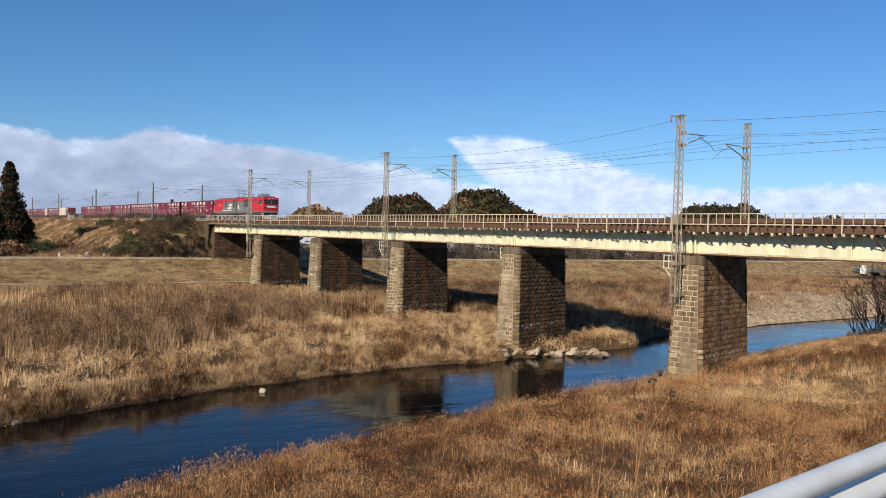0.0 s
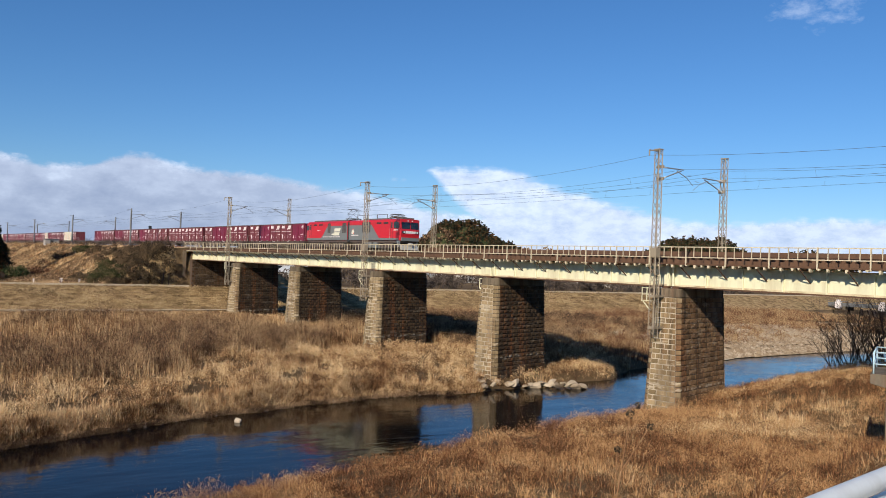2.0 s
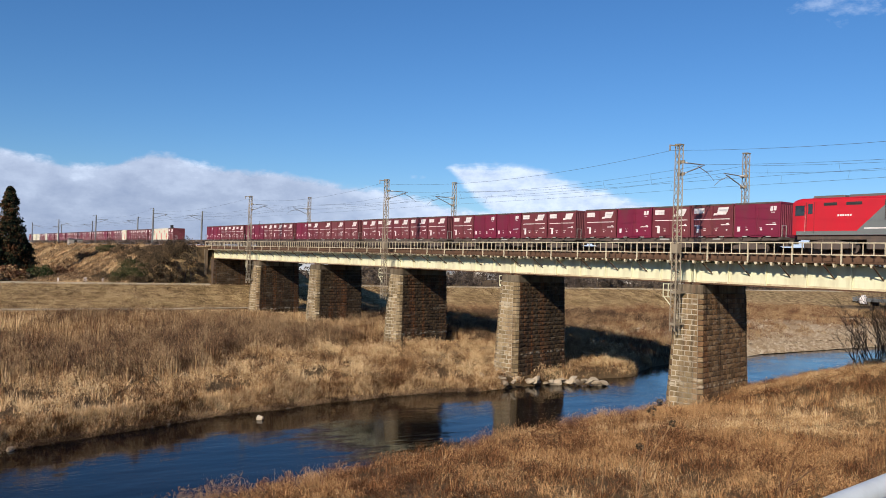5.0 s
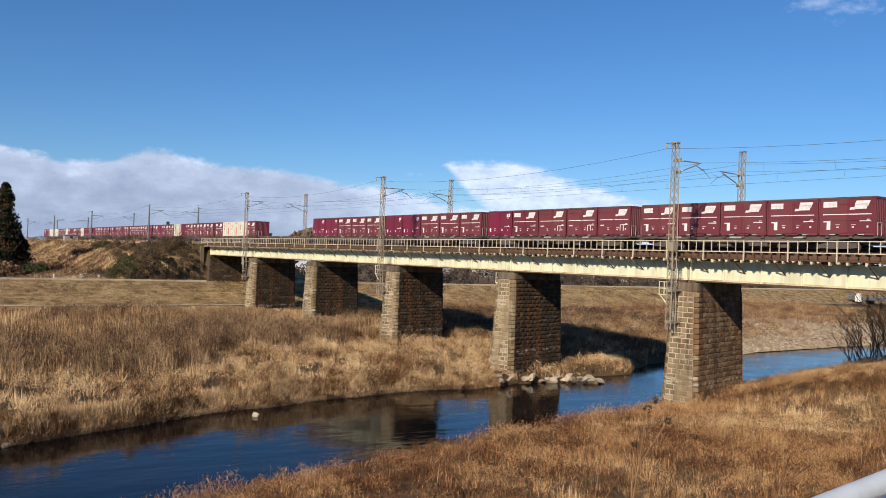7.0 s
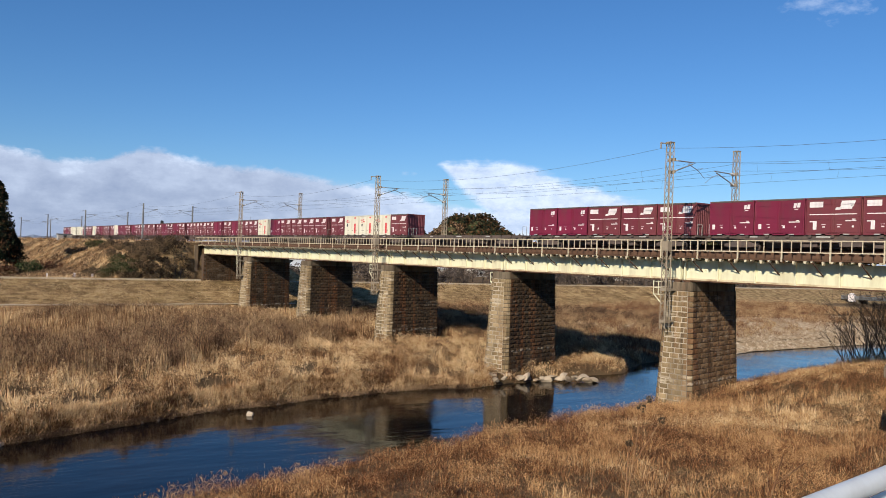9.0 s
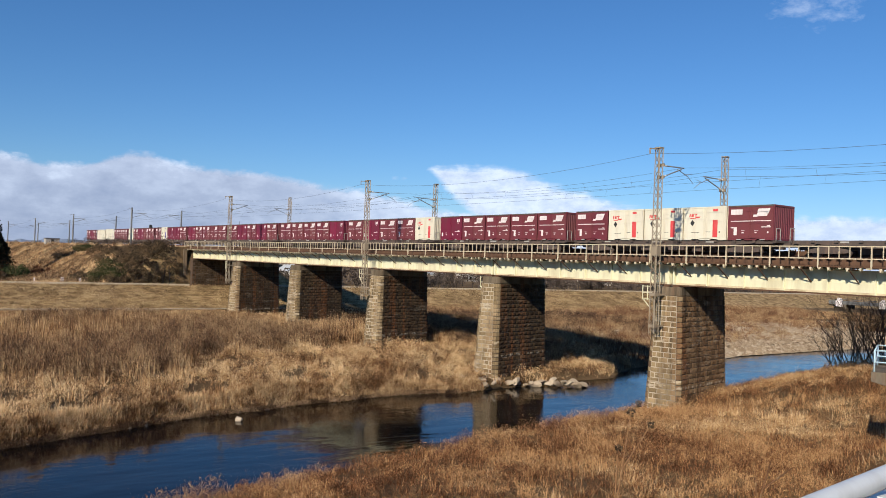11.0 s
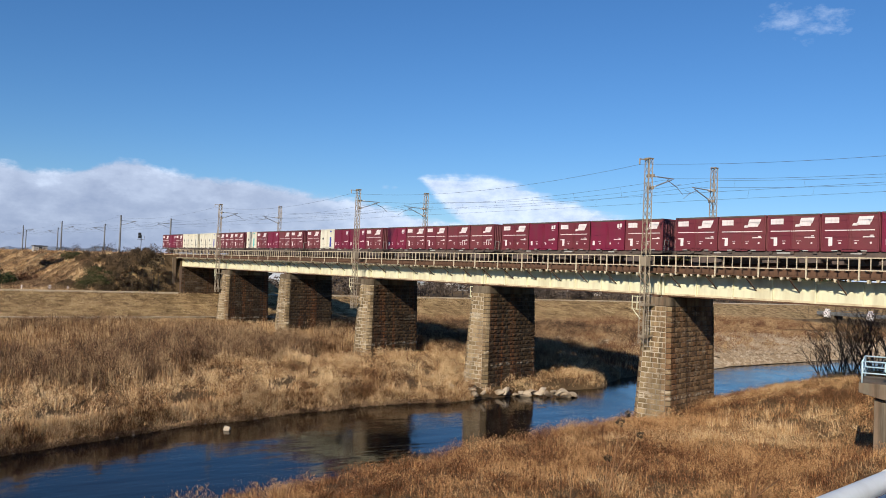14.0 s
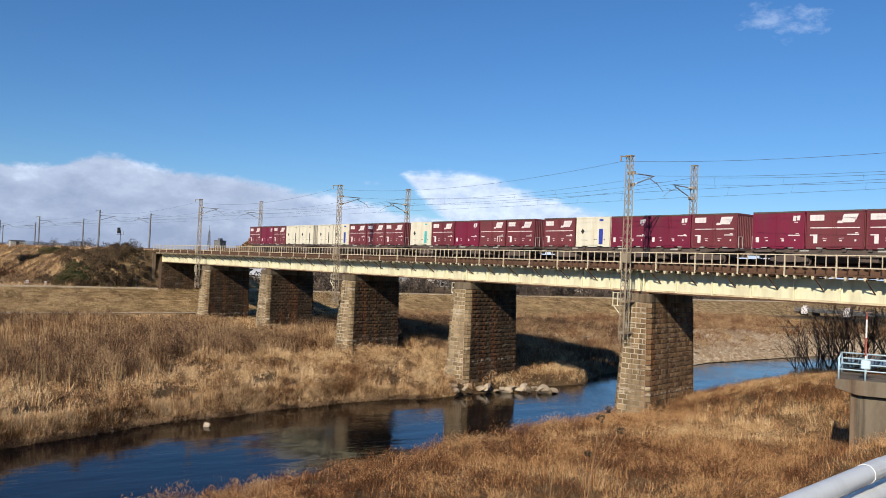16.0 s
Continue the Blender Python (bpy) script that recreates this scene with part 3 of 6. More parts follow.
def make_container(kind):
    base = {"J": "maroon", "F": "faded", "G": "faded"}.get(kind, "white")
    label = {"J": "bright maroon steel freight container with small white marks", "F": "faded maroon freight container with white stripe and logo block",
             "G": "faded maroon freight container with white stripe and slanted logo", "R": "cream-white freight container with a red vertical bar",
             "T": "cream-white freight container with a teal vertical bar", "B": "cream-white freight container with a blue vertical bar",
             "P": "plain cream-white freight container with small dark marks"}[kind]
    c = thing("freight_container", pose(0, TRACK_Y, RAIL + FLOOR), label, "shipping container", "freight containers")
    h, w = CL / 2, CW / 2
    rib = []
    for i in range(10):
        ya = -w + 0.12 + i * (2 * w - 0.24) / 10
        rib += [(0.06, ya), (0.06, ya + 0.11), (0.025, ya + 0.14), (0.025, ya + 0.2)]
    plan = [(h - a, y) for a, y in [(0.06, -w + 0.02)] + rib + [(0.06, w - 0.02)]]
    plan += [(-x, y) for x, y in reversed(plan)]
    body = Build().prism(plan, 0.14, CH - 0.05, 2)
    part("body", body, M[base], c)
    for sx in (-1, 1):
        for sy in (-1, 1):
            part("corner_post", Build().box(sx * h - sx * 0.09, sy * w - sy * 0.09, 0, sx * h, sy * w, CH), M[base], c, bevel=0.012)
    for sx in (-1, 1):
        for za, zb in ((CH - 0.13, CH), (0.03, 0.18)):
            part("end_rail", Build().box(sx * h - sx * 0.085, -w + 0.09, za, sx * h - sx * 0.005, w - 0.09, zb), M[base], c)
    for sy in (-1, 1):
        part("top_rail", Build().box(-h + 0.09, sy * (w - 0.085), CH - 0.11, h - 0.09, sy * (w + 0.004), CH - 0.0), M["under" if base != "white" else base], c, "dark top side rail" if base != "white" else "")
        sill = Build().box(-h + 0.09, sy * (w - 0.08), 0.0, -h + 0.75, sy * w, 0.15).box(-0.5, sy * (w - 0.08), 0.0, 0.5, sy * w, 0.15).box(h - 0.75, sy * (w - 0.08), 0.0, h - 0.09, sy * w, 0.15).box(-h + 0.75, sy * (w - 0.08), 0.09, h - 0.75, sy * w, 0.15)
        part("bottom_rail", sill, M[base], c)
        for x0, x1 in ((-h + 0.11, -0.012), (0.012, h - 0.11)):
            d = Build().box(x0, sy * (w - 0.035), 0.17, x1, sy * (w - 0.004), CH - 0.13)
            d.tube([(x0 + 0.12 if x0 > 0 else x1 - 0.12, sy * (w + 0.012), 0.2), (x0 + 0.12 if x0 > 0 else x1 - 0.12, sy * (w + 0.012), CH - 0.16)], 0.016, 5)
            for hz in (0.45, 1.25, 2.05):
                xx = x1 - 0.02 if x0 > 0 else x0 + 0.02
                d.box(xx - 0.05, sy * (w - 0.004), hz - 0.05, xx + 0.05, sy * (w + 0.018), hz + 0.05)
            part("door", d, M[base], c)
        fk = Build()
        for xx in (-0.95, 0.95):
            fk.box(xx - 0.2, sy * (w - 0.01), 0.02, xx + 0.2, sy * (w + 0.002), 0.085)
        part("fork_pocket", fk, M["dark"] if base == "white" else M["pale"], c)
        # markings: written small print is given as bars
        k = Build()

        def bar(x0, z0, x1, z1, slant=0.0, to=None):
            xa, xb = (x0, x1) if sy < 0 else (-x1, -x0)
            slab(to or k, sy, xa, z0, xb, z1, 0.004, slant if sy < 0 else -slant)

        if kind == "J":
            bar(1.05, 1.86, 1.26, 2.18, 0.05), bar(1.32, 1.88, 1.54, 2.2, 0.04), bar(1.14, 1.74, 1.42, 1.79)
            bar(-1.6, 0.42, -1.36, 0.78), bar(-0.95, 0.72, -0.7, 0.75), bar(0.2, 0.66, 0.44, 0.69), bar(-0.86, 0.5, -0.7, 0.58), bar(0.3, 0.48, 0.46, 0.62), bar(1.2, 0.52, 1.28, 0.62)
            bar(0.75, 0.86, 1.56, 0.93), bar(1.28, 0.97, 1.5, 1.02)
        elif kind in "FG":
            bar(0.5, 1.98, 1.42, 2.24, 0.1), bar(0.42, 1.70, 1.26, 2.02, 0.13), bar(0.16, 1.66, 0.52, 1.82, 0.06), bar(1.2, 1.88, 1.38, 2.02, 0.05)
            if kind == "F":
                bar(-1.62, 1.84, -0.68, 2.22)
                bar(-1.6, 0.86, -1.1, 0.94), bar(-1.36, 0.36, -1.1, 0.86)
            else:
                bar(-1.6, 0.86, -1.12, 0.95), bar(0.72, 0.42, 0.8, 0.95), bar(1.08, 0.42, 1.16, 0.95)
            bar(-1.62, 1.34, -0.02, 1.4), bar(0.02, 1.34, 1.6, 1.4)
            bar(-0.75, 0.68, -0.48, 0.71), bar(-0.7, 0.5, -0.52, 0.58), bar(0.3, 0.68, 0.62, 0.71), bar(0.34, 0.5, 0.5, 0.58), bar(0.85, 0.9, 1.58, 0.97), bar(1.3, 1.0, 1.52, 1.06), bar(1.3, 0.5, 1.42, 0.62)
        tagged(part("marking", k, M["mark"], c, "white stencilled markings"), kind="stuff") if kind in "JFG" else None
        if kind in "RTBP":
            col = {"R": "stripe_red", "T": "stripe_teal", "B": "stripe_blue", "P": "dark"}[kind]
            q = Build()
            wide = 0.21 if kind != "P" else 0.1
            bar(0.92 - wide, 0.22, 0.92 + wide, 1.5, 0, q), bar(0.92 - wide, 2.14, 0.92 + wide, 2.3, 0, q)
            if kind == "R":
                bar(-1.35, 1.62, -0.85, 1.68, 0.1, q), bar(-0.9, 1.66, -0.5, 1.78, 0.12, q), bar(-1.4, 1.74, -1.3, 2.0, 0.03, q), bar(-1.22, 1.76, -1.02, 1.98, 0.03, q), bar(-0.94, 1.94, -0.68, 2.0, 0, q), bar(-0.86, 1.76, -0.78, 1.96, 0.03, q)
            mk = part("marking", q, M[col], c, {"R": "faded red", "T": "teal", "B": "dark blue", "P": "black"}[kind] + " vertical bar marking")
            e = Build()
            y = sy * (w + 0.003)
            e.prism([(-1.1, 1.05), (-0.9, 1.3), (-1.1, 1.55), (-1.3, 1.3)], y, y + sy * 0.004, 1)
            bar(-1.2, 0.55, -0.5, 0.58, 0, e), bar(0.1, 0.6, 0.5, 0.63, 0, e), bar(1.25, 0.55, 1.34, 0.65, 0, e)
            tagged(part("sign", e, M["dark"], c, "black diamond sign and small print"), kind="stuff"), tagged(mk, kind="stuff")
    return c


def make_wagon():
    wg = thing("flat_wagon", pose(0, TRACK_Y, RAIL), "dusty brown container flat wagon on two bogies", "freight wagon", "flat wagons")
    z1 = FLOOR - 0.01
    for sy in (-1, 1):
        part("side_sill", Build().prism([(-9.6, z1 - 0.22), (-7.4, z1 - 0.24), (-4.6, z1 - 0.5), (4.6, z1 - 0.5), (7.4, z1 - 0.24), (9.6, z1 - 0.22), (9.6, z1), (-9.6, z1)], sy * 1.02 - 0.06, sy * 1.02 + 0.06, 1), M["under"], wg)
    deckb = Build().box(-9.6, -0.25, z1 - 0.6, 9.6, 0.25, z1 - 0.02).box(-5.4, -0.3, 0.32, 5.4, 0.3, 0.7)
    for i in range(13):
        xx = -9.6 + i * 1.6
        deckb.box(xx - 0.12, -1.2, z1 - 0.16, xx + 0.12, 1.2, z1)
    part("frame", deckb, M["under"], wg)
    # brake boxes, plus long rods added so less sky shows through
    part("brake_gear", Build().box(-2.4, -0.9, 0.38, -1.2, 0.2, 0.7).box(0.4, -1.05, 0.42, 1.9, -0.4, 0.72).box(2.6, -0.9, 0.35, 3.4, 0.6, 0.7).box(-4.6, -0.7, 0.5, 4.6, -0.6, 0.72).box(-5.0, 0.55, 0.36, 5.0, 0.62, 0.75), M["under"], wg)
    part("tank", Build().tube([(-0.8, 0.5, 0.5), (0.9, 0.5, 0.5)], 0.2, 10), M["pale"], wg)
    for s in (-1, 1):
        part("coupler", Build().box(s * 9.6, -0.15, 0.72, s * 10.18, 0.15, 1.0), M["under"], wg)
        hr = Build()
        for yy in (-1.1, -0.6):
            hr.beam((s * 9.68, yy, z1 - 0.1), (s * 9.68, yy, z1 + 0.85), 0.035)
        hr.beam((s * 9.68, -1.1, z1 + 0.84), (s * 9.68, -0.6, z1 + 0.84), 0.035)
        part("handrail", hr, M["pale"], wg)
        bg = Build()
        for sy in (-1, 1):
            bg.prism([(s * 7.0 - 1.35, 0.36), (s * 7.0 - 0.5, 0.3), (s * 7.0 + 0.5, 0.3), (s * 7.0 + 1.35, 0.36), (s * 7.0 + 1.35, 0.56), (s * 7.0 + 0.45, 0.74), (s * 7.0 - 0.45, 0.74), (s * 7.0 - 1.35, 0.56)], sy * 0.95 - 0.08, sy * 0.95 + 0.08, 1)
        bg.box(s * 7.0 - 0.2, -0.95, 0.4, s * 7.0 + 0.2, 0.95, 0.85)
        bogie = part("bogie", bg, M["under"], wg)
        for dx in (-0.95, 0.95):
            ws = Build()
            for sy in (-1, 1):
                ws.tube([(s * 7.0 + dx, sy * 0.5, 0.405), (s * 7.0 + dx, sy * 0.63, 0.405)], 0.405, 16)
            ws.tube([(s * 7.0 + dx, -0.5, 0.405), (s * 7.0 + dx, 0.5, 0.405)], 0.08, 6)
            part("wheelset", ws, M["under"], bogie)
    pl = Build()
    for x0, x1 in ((-1.2, -0.2), (3.9, 4.7), (-6.2, -5.6)):
        pl.box(x0, -1.084, z1 - 0.16, x1, -1.081, z1 - 0.06)
    part("plate", pl, M["pale"], wg, "pale stencilled plate")
    return wg


def make_locomotive():
    lo = thing("electric_locomotive", pose(0, TRACK_Y, RAIL), "red and grey two-unit electric freight locomotive with raised pantograph", "locomotive")
    w, z0, z1 = 1.4, 1.28, 3.62

    def section(inset=0.0):
        a = w - inset
        return [(-a, z0), (a, z0), (a, z1), (a - 0.18, z1 + 0.17), (-a + 0.18, z1 + 0.17), (-a, z1)]

    def hull(b, xs):
        rings = []
        for x, sc, top in xs:
            rings.append([(x, y * sc, z if z < 2 else z + top) for y, z in section()])
        n = 6
        v = [p for r in rings for p in r]
        f = [tuple(range(n)), tuple(reversed(range(len(v) - n, len(v))))]
        for i in range(len(rings) - 1):
            f += [(i * n + k, i * n + n + k, i * n + n + (k + 1) % n, i * n + (k + 1) % n) for k in range(n)]
        b.add(v, f)

    b1, b2 = Build(), Build()
    hull(b1, [(0.0, 0.9, -0.16), (0.35, 0.97, -0.05), (0.7, 1, 0), (11.7, 1, 0)])
    hull(b2, [(12.2, 1, 0), (23.85, 1, 0), (23.98, 0.98, -0.02)])
    body = part("rear_body", b1, M["loco_red"], lo, "red rear unit body", bevel=0.05)
    front = part("front_body", b2, M["loco_red"], lo, "red front unit body", bevel=0.05)
    # raked nose: upper windscreen zone and lower apron
    nose = Build()
    P = lambda x, s, z: (x, s * w, z)
    prof = [(24.06, 0.9, 1.28), (24.18, 0.91, 2.0), (24.14, 0.92, 2.55), (23.99, 0.93, 3.45), (23.99, 0.92, 3.74)]
    v, f = [], []
    for x, s, z in prof:
        v += [P(23.95, -0.975, z), P(x, -s, z), P(x + 0.06, 0, z), P(x, s, z), P(23.95, 0.975, z)]
    for i in range(len(prof) - 1):
        f += [(i * 5 + k, i * 5 + k + 1, i * 5 + 5 + k + 1, i * 5 + 5 + k) for k in range(4)]
    f += [(0, 1, 2, 3, 4), tuple(reversed(range(20, 25)))]
    nose.add(v, f)
    nz = part("nose", nose, M["loco_red"], lo, "raked red cab nose")
    for sgn in (-1, 1):
        g = Build()
        a, c = Vector((24.16, sgn * 0.05 * w, 2.62)), Vector((24.04, sgn * 0.05 * w, 3.4))
        d0, d1 = Vector((24.10, sgn * 0.84 * w, 2.62)), Vector((23.98, sgn * 0.84 * w, 3.4))
        o = Vector((0.06, 0, 0.02))
        g.add([a + o, d0 + o, d1 + o, c + o, a, d0, d1, c], [(0, 1, 2, 3), (7, 6, 5, 4), (0, 4, 5, 1), (1, 5, 6, 2), (2, 6, 7, 3), (3, 7, 4, 0)])
        part("windscreen", g, M["glass"], nz, "dark cab windscreen")
        part("headlight", Build().box(24.10, sgn * 0.92 - 0.22, 2.08, 24.24, sgn * 0.92 + 0.22, 2.4), M["glass"], nz, "dark headlight housing", bevel=0.02)
        part("lamp", Build().tube([(24.22, sgn * 0.92, 2.24), (24.28, sgn * 0.92, 2.24)], 0.09, 12), M["lens"], nz, "round clear headlamp")
        part("roof_lamp", Build().tube([(23.95, sgn * 0.3, 3.6), (24.08, sgn * 0.3, 3.58)], 0.08, 10), M["lens"], nz, "round clear roof headlamp")
        part("step", Build().prism([(23.5, 0.5), (23.77, 0.45), (23.92, 1.26), (23.2, 1.26)], sgn * 1.22 - 0.06, sgn * 1.22 + 0.06, 1), M["pale"], lo, "pale grey cab step skirt")
    part("light_band", Build().box(24.12, -0.7, 2.1, 24.27, 0.7, 2.38), M["mark"], nz, "cream band between the headlights", bevel=0.02)
    part("apron", Build().box(23.8, -1.2, 1.22, 24.22, 1.2, 1.62), M["loco_grey"], nz, "grey buffer beam", bevel=0.03)
    part("snowplough", Build().prism([(23.8, 0.2), (24.42, 0.18), (23.97, 0.8), (23.8, 0.8)], -1.15, 1.15, 1).box(24.02, -0.16, 0.72, 24.57, 0.16, 1.0), M["pale"], lo, "grey steel snow plough and coupler", bevel=0.02)
    part("gangway", Build().box(11.65, -1.34, 1.1, 12.25, 1.34, 3.55), M["dark"], lo, "black gangway bellows")
    for sy in (-1, 1):
        ys = sy * (w + 0.002)

        def patch(name, poly, mat_name, parent, label="", d=0.006):
            return part(name, Build().prism(poly, ys, ys + sy * d, 1), M[mat_name], parent, label)

        rect = lambda x0, za, x1, zb: [(x0, za), (x1, za), (x1, zb), (x0, zb)]
        patch("grey_panel", [(0.4, 1.3), (11.7, 1.3), (11.7, 3.16), (6.35, 3.16), (4.6, 1.56), (0.4, 1.56)], "loco_grey", body, "mid-grey slanted side panel")
        patch("grey_panel", [(12.2, 1.3), (23.84, 1.3), (23.84, 1.5), (19.5, 1.56), (17.7, 3.16), (12.2, 3.16)], "loco_grey", front, "mid-grey slanted side panel")
        for x0, x1, p in ((6.4, 7.16, body), (10.4, 11.37, body), (15.45, 16.45, front), (16.55, 17.4, front)):
            gr = Build()
            for i in range(12):
                zz = 2.28 + i * 0.1
                gr.box(x0, min(ys + sy * 0.007, ys + sy * 0.02), zz, x1, max(ys + sy * 0.007, ys + sy * 0.02), zz + 0.06)
            patch("grille_back", rect(x0 - 0.03, 2.24, x1 + 0.03, 3.5), "dark", p, "dark grille backing", 0.0065)
            part("grille", gr, M["roof"], p, "dark louvred air grille")
        for x0, x1, p in ((2.34, 3.26, body), (3.88, 4.93, body), (18.85, 19.94, front), (20.43, 21.5, front)):
            patch("vent", rect(x0, 3.24, x1, 3.44), "dark", p, "dark slot vent")
        for x0, x1, p in ((1.12, 1.68, body), (22.03, 22.55, front)):
            for xx in (x0, x1):
                patch("door_edge", rect(xx - 0.015, 1.4, xx + 0.015, 3.5), "dark", p)
            patch("door_window", rect(x0 + 0.12, 2.72, x1 - 0.12, 3.4), "glass", p, "narrow cab door window")
            part("door_handrail", Build().tube([(x0 - 0.06, ys + sy * 0.05, 1.5), (x0 - 0.06, ys + sy * 0.05, 2.7)], 0.016, 5), M["pale"], p)
        patch("side_window", rect(0.3, 2.62, 0.98, 3.3), "glass", body, "dark cab side window")
        patch("side_window", [(22.75, 2.66), (23.82, 2.66), (23.76, 3.42), (22.75, 3.42)], "glass", front, "dark cab side window")
        lg = Build()
        lg.prism([(8.2, 2.42), (9.75, 2.42), (9.98, 2.83), (8.3, 2.83)], ys + sy * 0.007, ys + sy * 0.011, 1)
        lg.prism([(7.45, 2.0), (8.25, 1.9), (9.5, 1.9), (9.75, 2.32), (8.2, 2.32), (8.05, 2.15), (7.55, 2.15)], ys + sy * 0.007, ys + sy * 0.011, 1)
        part("logo", lg, M["white"], body, "cream slanted logo block")
        part("white_line", Build().prism(rect(5.1, 1.68, 9.9, 1.76), ys + sy * 0.007, ys + sy * 0.011, 1), M["mark"], body, "thin white line")
        em = Build().prism(rect(12.75, 1.86, 14.55, 1.95), ys + sy * 0.007, ys + sy * 0.011, 1)
        part("white_line", em, M["mark"], front, "thin white underline")
        part("emblem", Build().prism([(12.85, 2.05), (13.3, 2.0), (13.5, 2.3), (13.35, 2.62), (13.05, 2.6), (12.8, 2.35)], ys + sy * 0.007, ys + sy * 0.011, 1), M["white"], front, "small pale emblem shape")
        part("emblem", Build().prism([(13.0, 2.62), (13.35, 2.62), (13.32, 2.74), (13.05, 2.74)], ys + sy * 0.007, ys + sy * 0.011, 1).prism([(13.25, 2.1), (13.45, 2.1), (13.4, 2.3)], ys + sy * 0.012, ys + sy * 0.015, 1), M["stripe_red"], front, "red part of the emblem")
        pl = Build()
        for x0, x1, zz in ((3.3, 4.3, 2.52), (22.75, 23.7, 2.42)):
            for i in range(6):
                pl.prism(rect(x0 + i * (x1 - x0) / 6, zz, x0 + (i + 0.7) * (x1 - x0) / 6, zz + 0.13), ys, ys + sy * 0.006, 1)
        part("number_bar", pl, M["mark"], lo, "pale bars of a number")
    # underframe, bogies
    part("underframe", Build().box(0.4, -1.25, 1.0, 11.8, 1.25, 1.27).box(12.1, -1.25, 1.0, 23.78, 1.25, 1.27), M["under"], lo)
    for x0, x1 in ((5.2, 6.6), (16.0, 17.6), (18.0, 18.9)):
        part("equipment_box", Build().box(x0, -1.28, 0.38, x1, 1.28, 1.02), M["loco_grey"] if x0 > 12 else M["under"], lo, bevel=0.03)
    for xc in (2.6, 9.2, 14.6, 21.2):
        bg = Build()
        for sy in (-1, 1):
            bg.prism([(xc - 1.75, 0.45), (xc - 0.6, 0.35), (xc + 0.6, 0.35), (xc + 1.75, 0.45), (xc + 1.75, 0.75), (xc + 0.6, 0.98), (xc - 0.6, 0.98), (xc - 1.75, 0.75)], sy * 1.05 - 0.1, sy * 1.05 + 0.1, 1)
            for dx in (-1.25, 1.25):
                bg.box(xc + dx - 0.22, sy * 1.05 - 0.2, 0.42, xc + dx + 0.22, sy * 1.05 + 0.2, 0.82)
            for dx in (-0.45, 0.45):
                bg.tube([(xc + dx, sy * 1.05, 0.7), (xc + dx, sy * 1.05, 1.05)], 0.14, 8)
        bg.box(xc - 0.4, -1.0, 0.5, xc + 0.4, 1.0, 0.95)
        bogie = part("bogie", bg, M["under"], lo)
        for dx in (-1.25, 1.25):
            ws = Build()
            for sy in (-1, 1):
                ws.tube([(xc + dx, sy * 0.5, 0.56), (xc + dx, sy * 0.63, 0.56)], 0.56, 20)
            ws.tube([(xc + dx, -0.5, 0.56), (xc + dx, 0.5, 0.56)], 0.1, 6)
            part("wheelset", ws, M["under"], bogie)
    # roof gear
    for x0, x1 in ((1.2, 3.4), (3.7, 8.0), (8.2, 10.3), (14.6, 20.4)):
        part("roof_box", Build().box(x0, -0.75, z1 + 0.16, x1, 0.75, z1 + 0.36), M["roof"], lo, bevel=0.05)
    part("air_conditioner", Build().box(22.3, -0.85, z1 + 0.16, 23.7, 0.85, z1 + 0.36), M["roof"], lo, bevel=0.08)
    bus = Build().tube([(12.4, -0.4, z1 + 0.85), (19.7, -0.4, z1 + 0.85)], 0.03, 5)
    for xx in (12.5, 14.9, 17.3, 19.6):
        bus.tube([(xx, -0.4, z1 + 0.15), (xx, -0.4, z1 + 0.85)], 0.05, 6)
    part("busbar", bus, M["roof"], lo, "dark roof busbar on posts")
    for xx in (10.1, 11.5, 20.7, 22.2):
        for yy in (-0.6, 0.6):
            part("insulator", Build().tube([(xx, yy, z1 + 0.15), (xx, yy, z1 + 0.5)], [0.1, 0.07], 8), M["roof"], lo)
    up = Build()
    zb, zt, xm = z1 + 0.5, z1 + 1.68, 10.75
    up.box(xm - 0.95, -0.65, zb - 0.06, xm + 0.95, 0.65, zb + 0.02)
    for sy in (-0.55, 0.55):
        for s in (-1, 1):
            up.tube([(xm + s * 0.55, sy, zb), (xm - s * 0.85, sy * 0.8, (zb + zt) / 2), (xm - s * 0.1 + s * 0.35, sy * 0.7, zt)], 0.026, 5)
    for s in (-1, 1):
        up.tube([(xm + s * 0.85, -0.44, (zb + zt) / 2), (xm + s * 0.85, 0.44, (zb + zt) / 2)], 0.02, 5)
        up.tube([(xm + s * 0.85, -0.44, (zb + zt) / 2), (xm - s * 0.25, 0.4, zt)], 0.015, 5)
        up.tube([(xm + s * 0.25, -0.95, zt - 0.12), (xm + s * 0.25, -0.6, zt + 0.03), (xm + s * 0.25, 0.6, zt + 0.03), (xm + s * 0.25, 0.95, zt - 0.12)], 0.028, 5)
    part("raised_pantograph", up, M["roof"], lo, "raised diamond pantograph")
    dn = Build()
    xm = 21.3
    dn.box(xm - 1.0, -0.65, zb - 0.06, xm + 1.0, 0.65, zb + 0.02)
    for sy in (-0.55, 0.55):
        for s in (-1, 1):
            dn.tube([(xm + s * 0.55, sy, zb + 0.04), (xm - s * 1.15, sy * 0.8, zb + 0.14), (xm + s * 0.3, sy * 0.7, zb + 0.26)], 0.028, 5)
    for s in (-1, 1):
        dn.tube([(xm + s * 0.25, -0.95, zb + 0.18), (xm + s * 0.25, -0.6, zb + 0.32), (xm + s * 0.25, 0.6, zb + 0.32), (xm + s * 0.25, 0.95, zb + 0.18)], 0.03, 5)
    part("folded_pantograph", dn, M["roof"], lo, "folded diamond pantograph")
    return lo


MOVERS.append((make_locomotive(), 0.95))
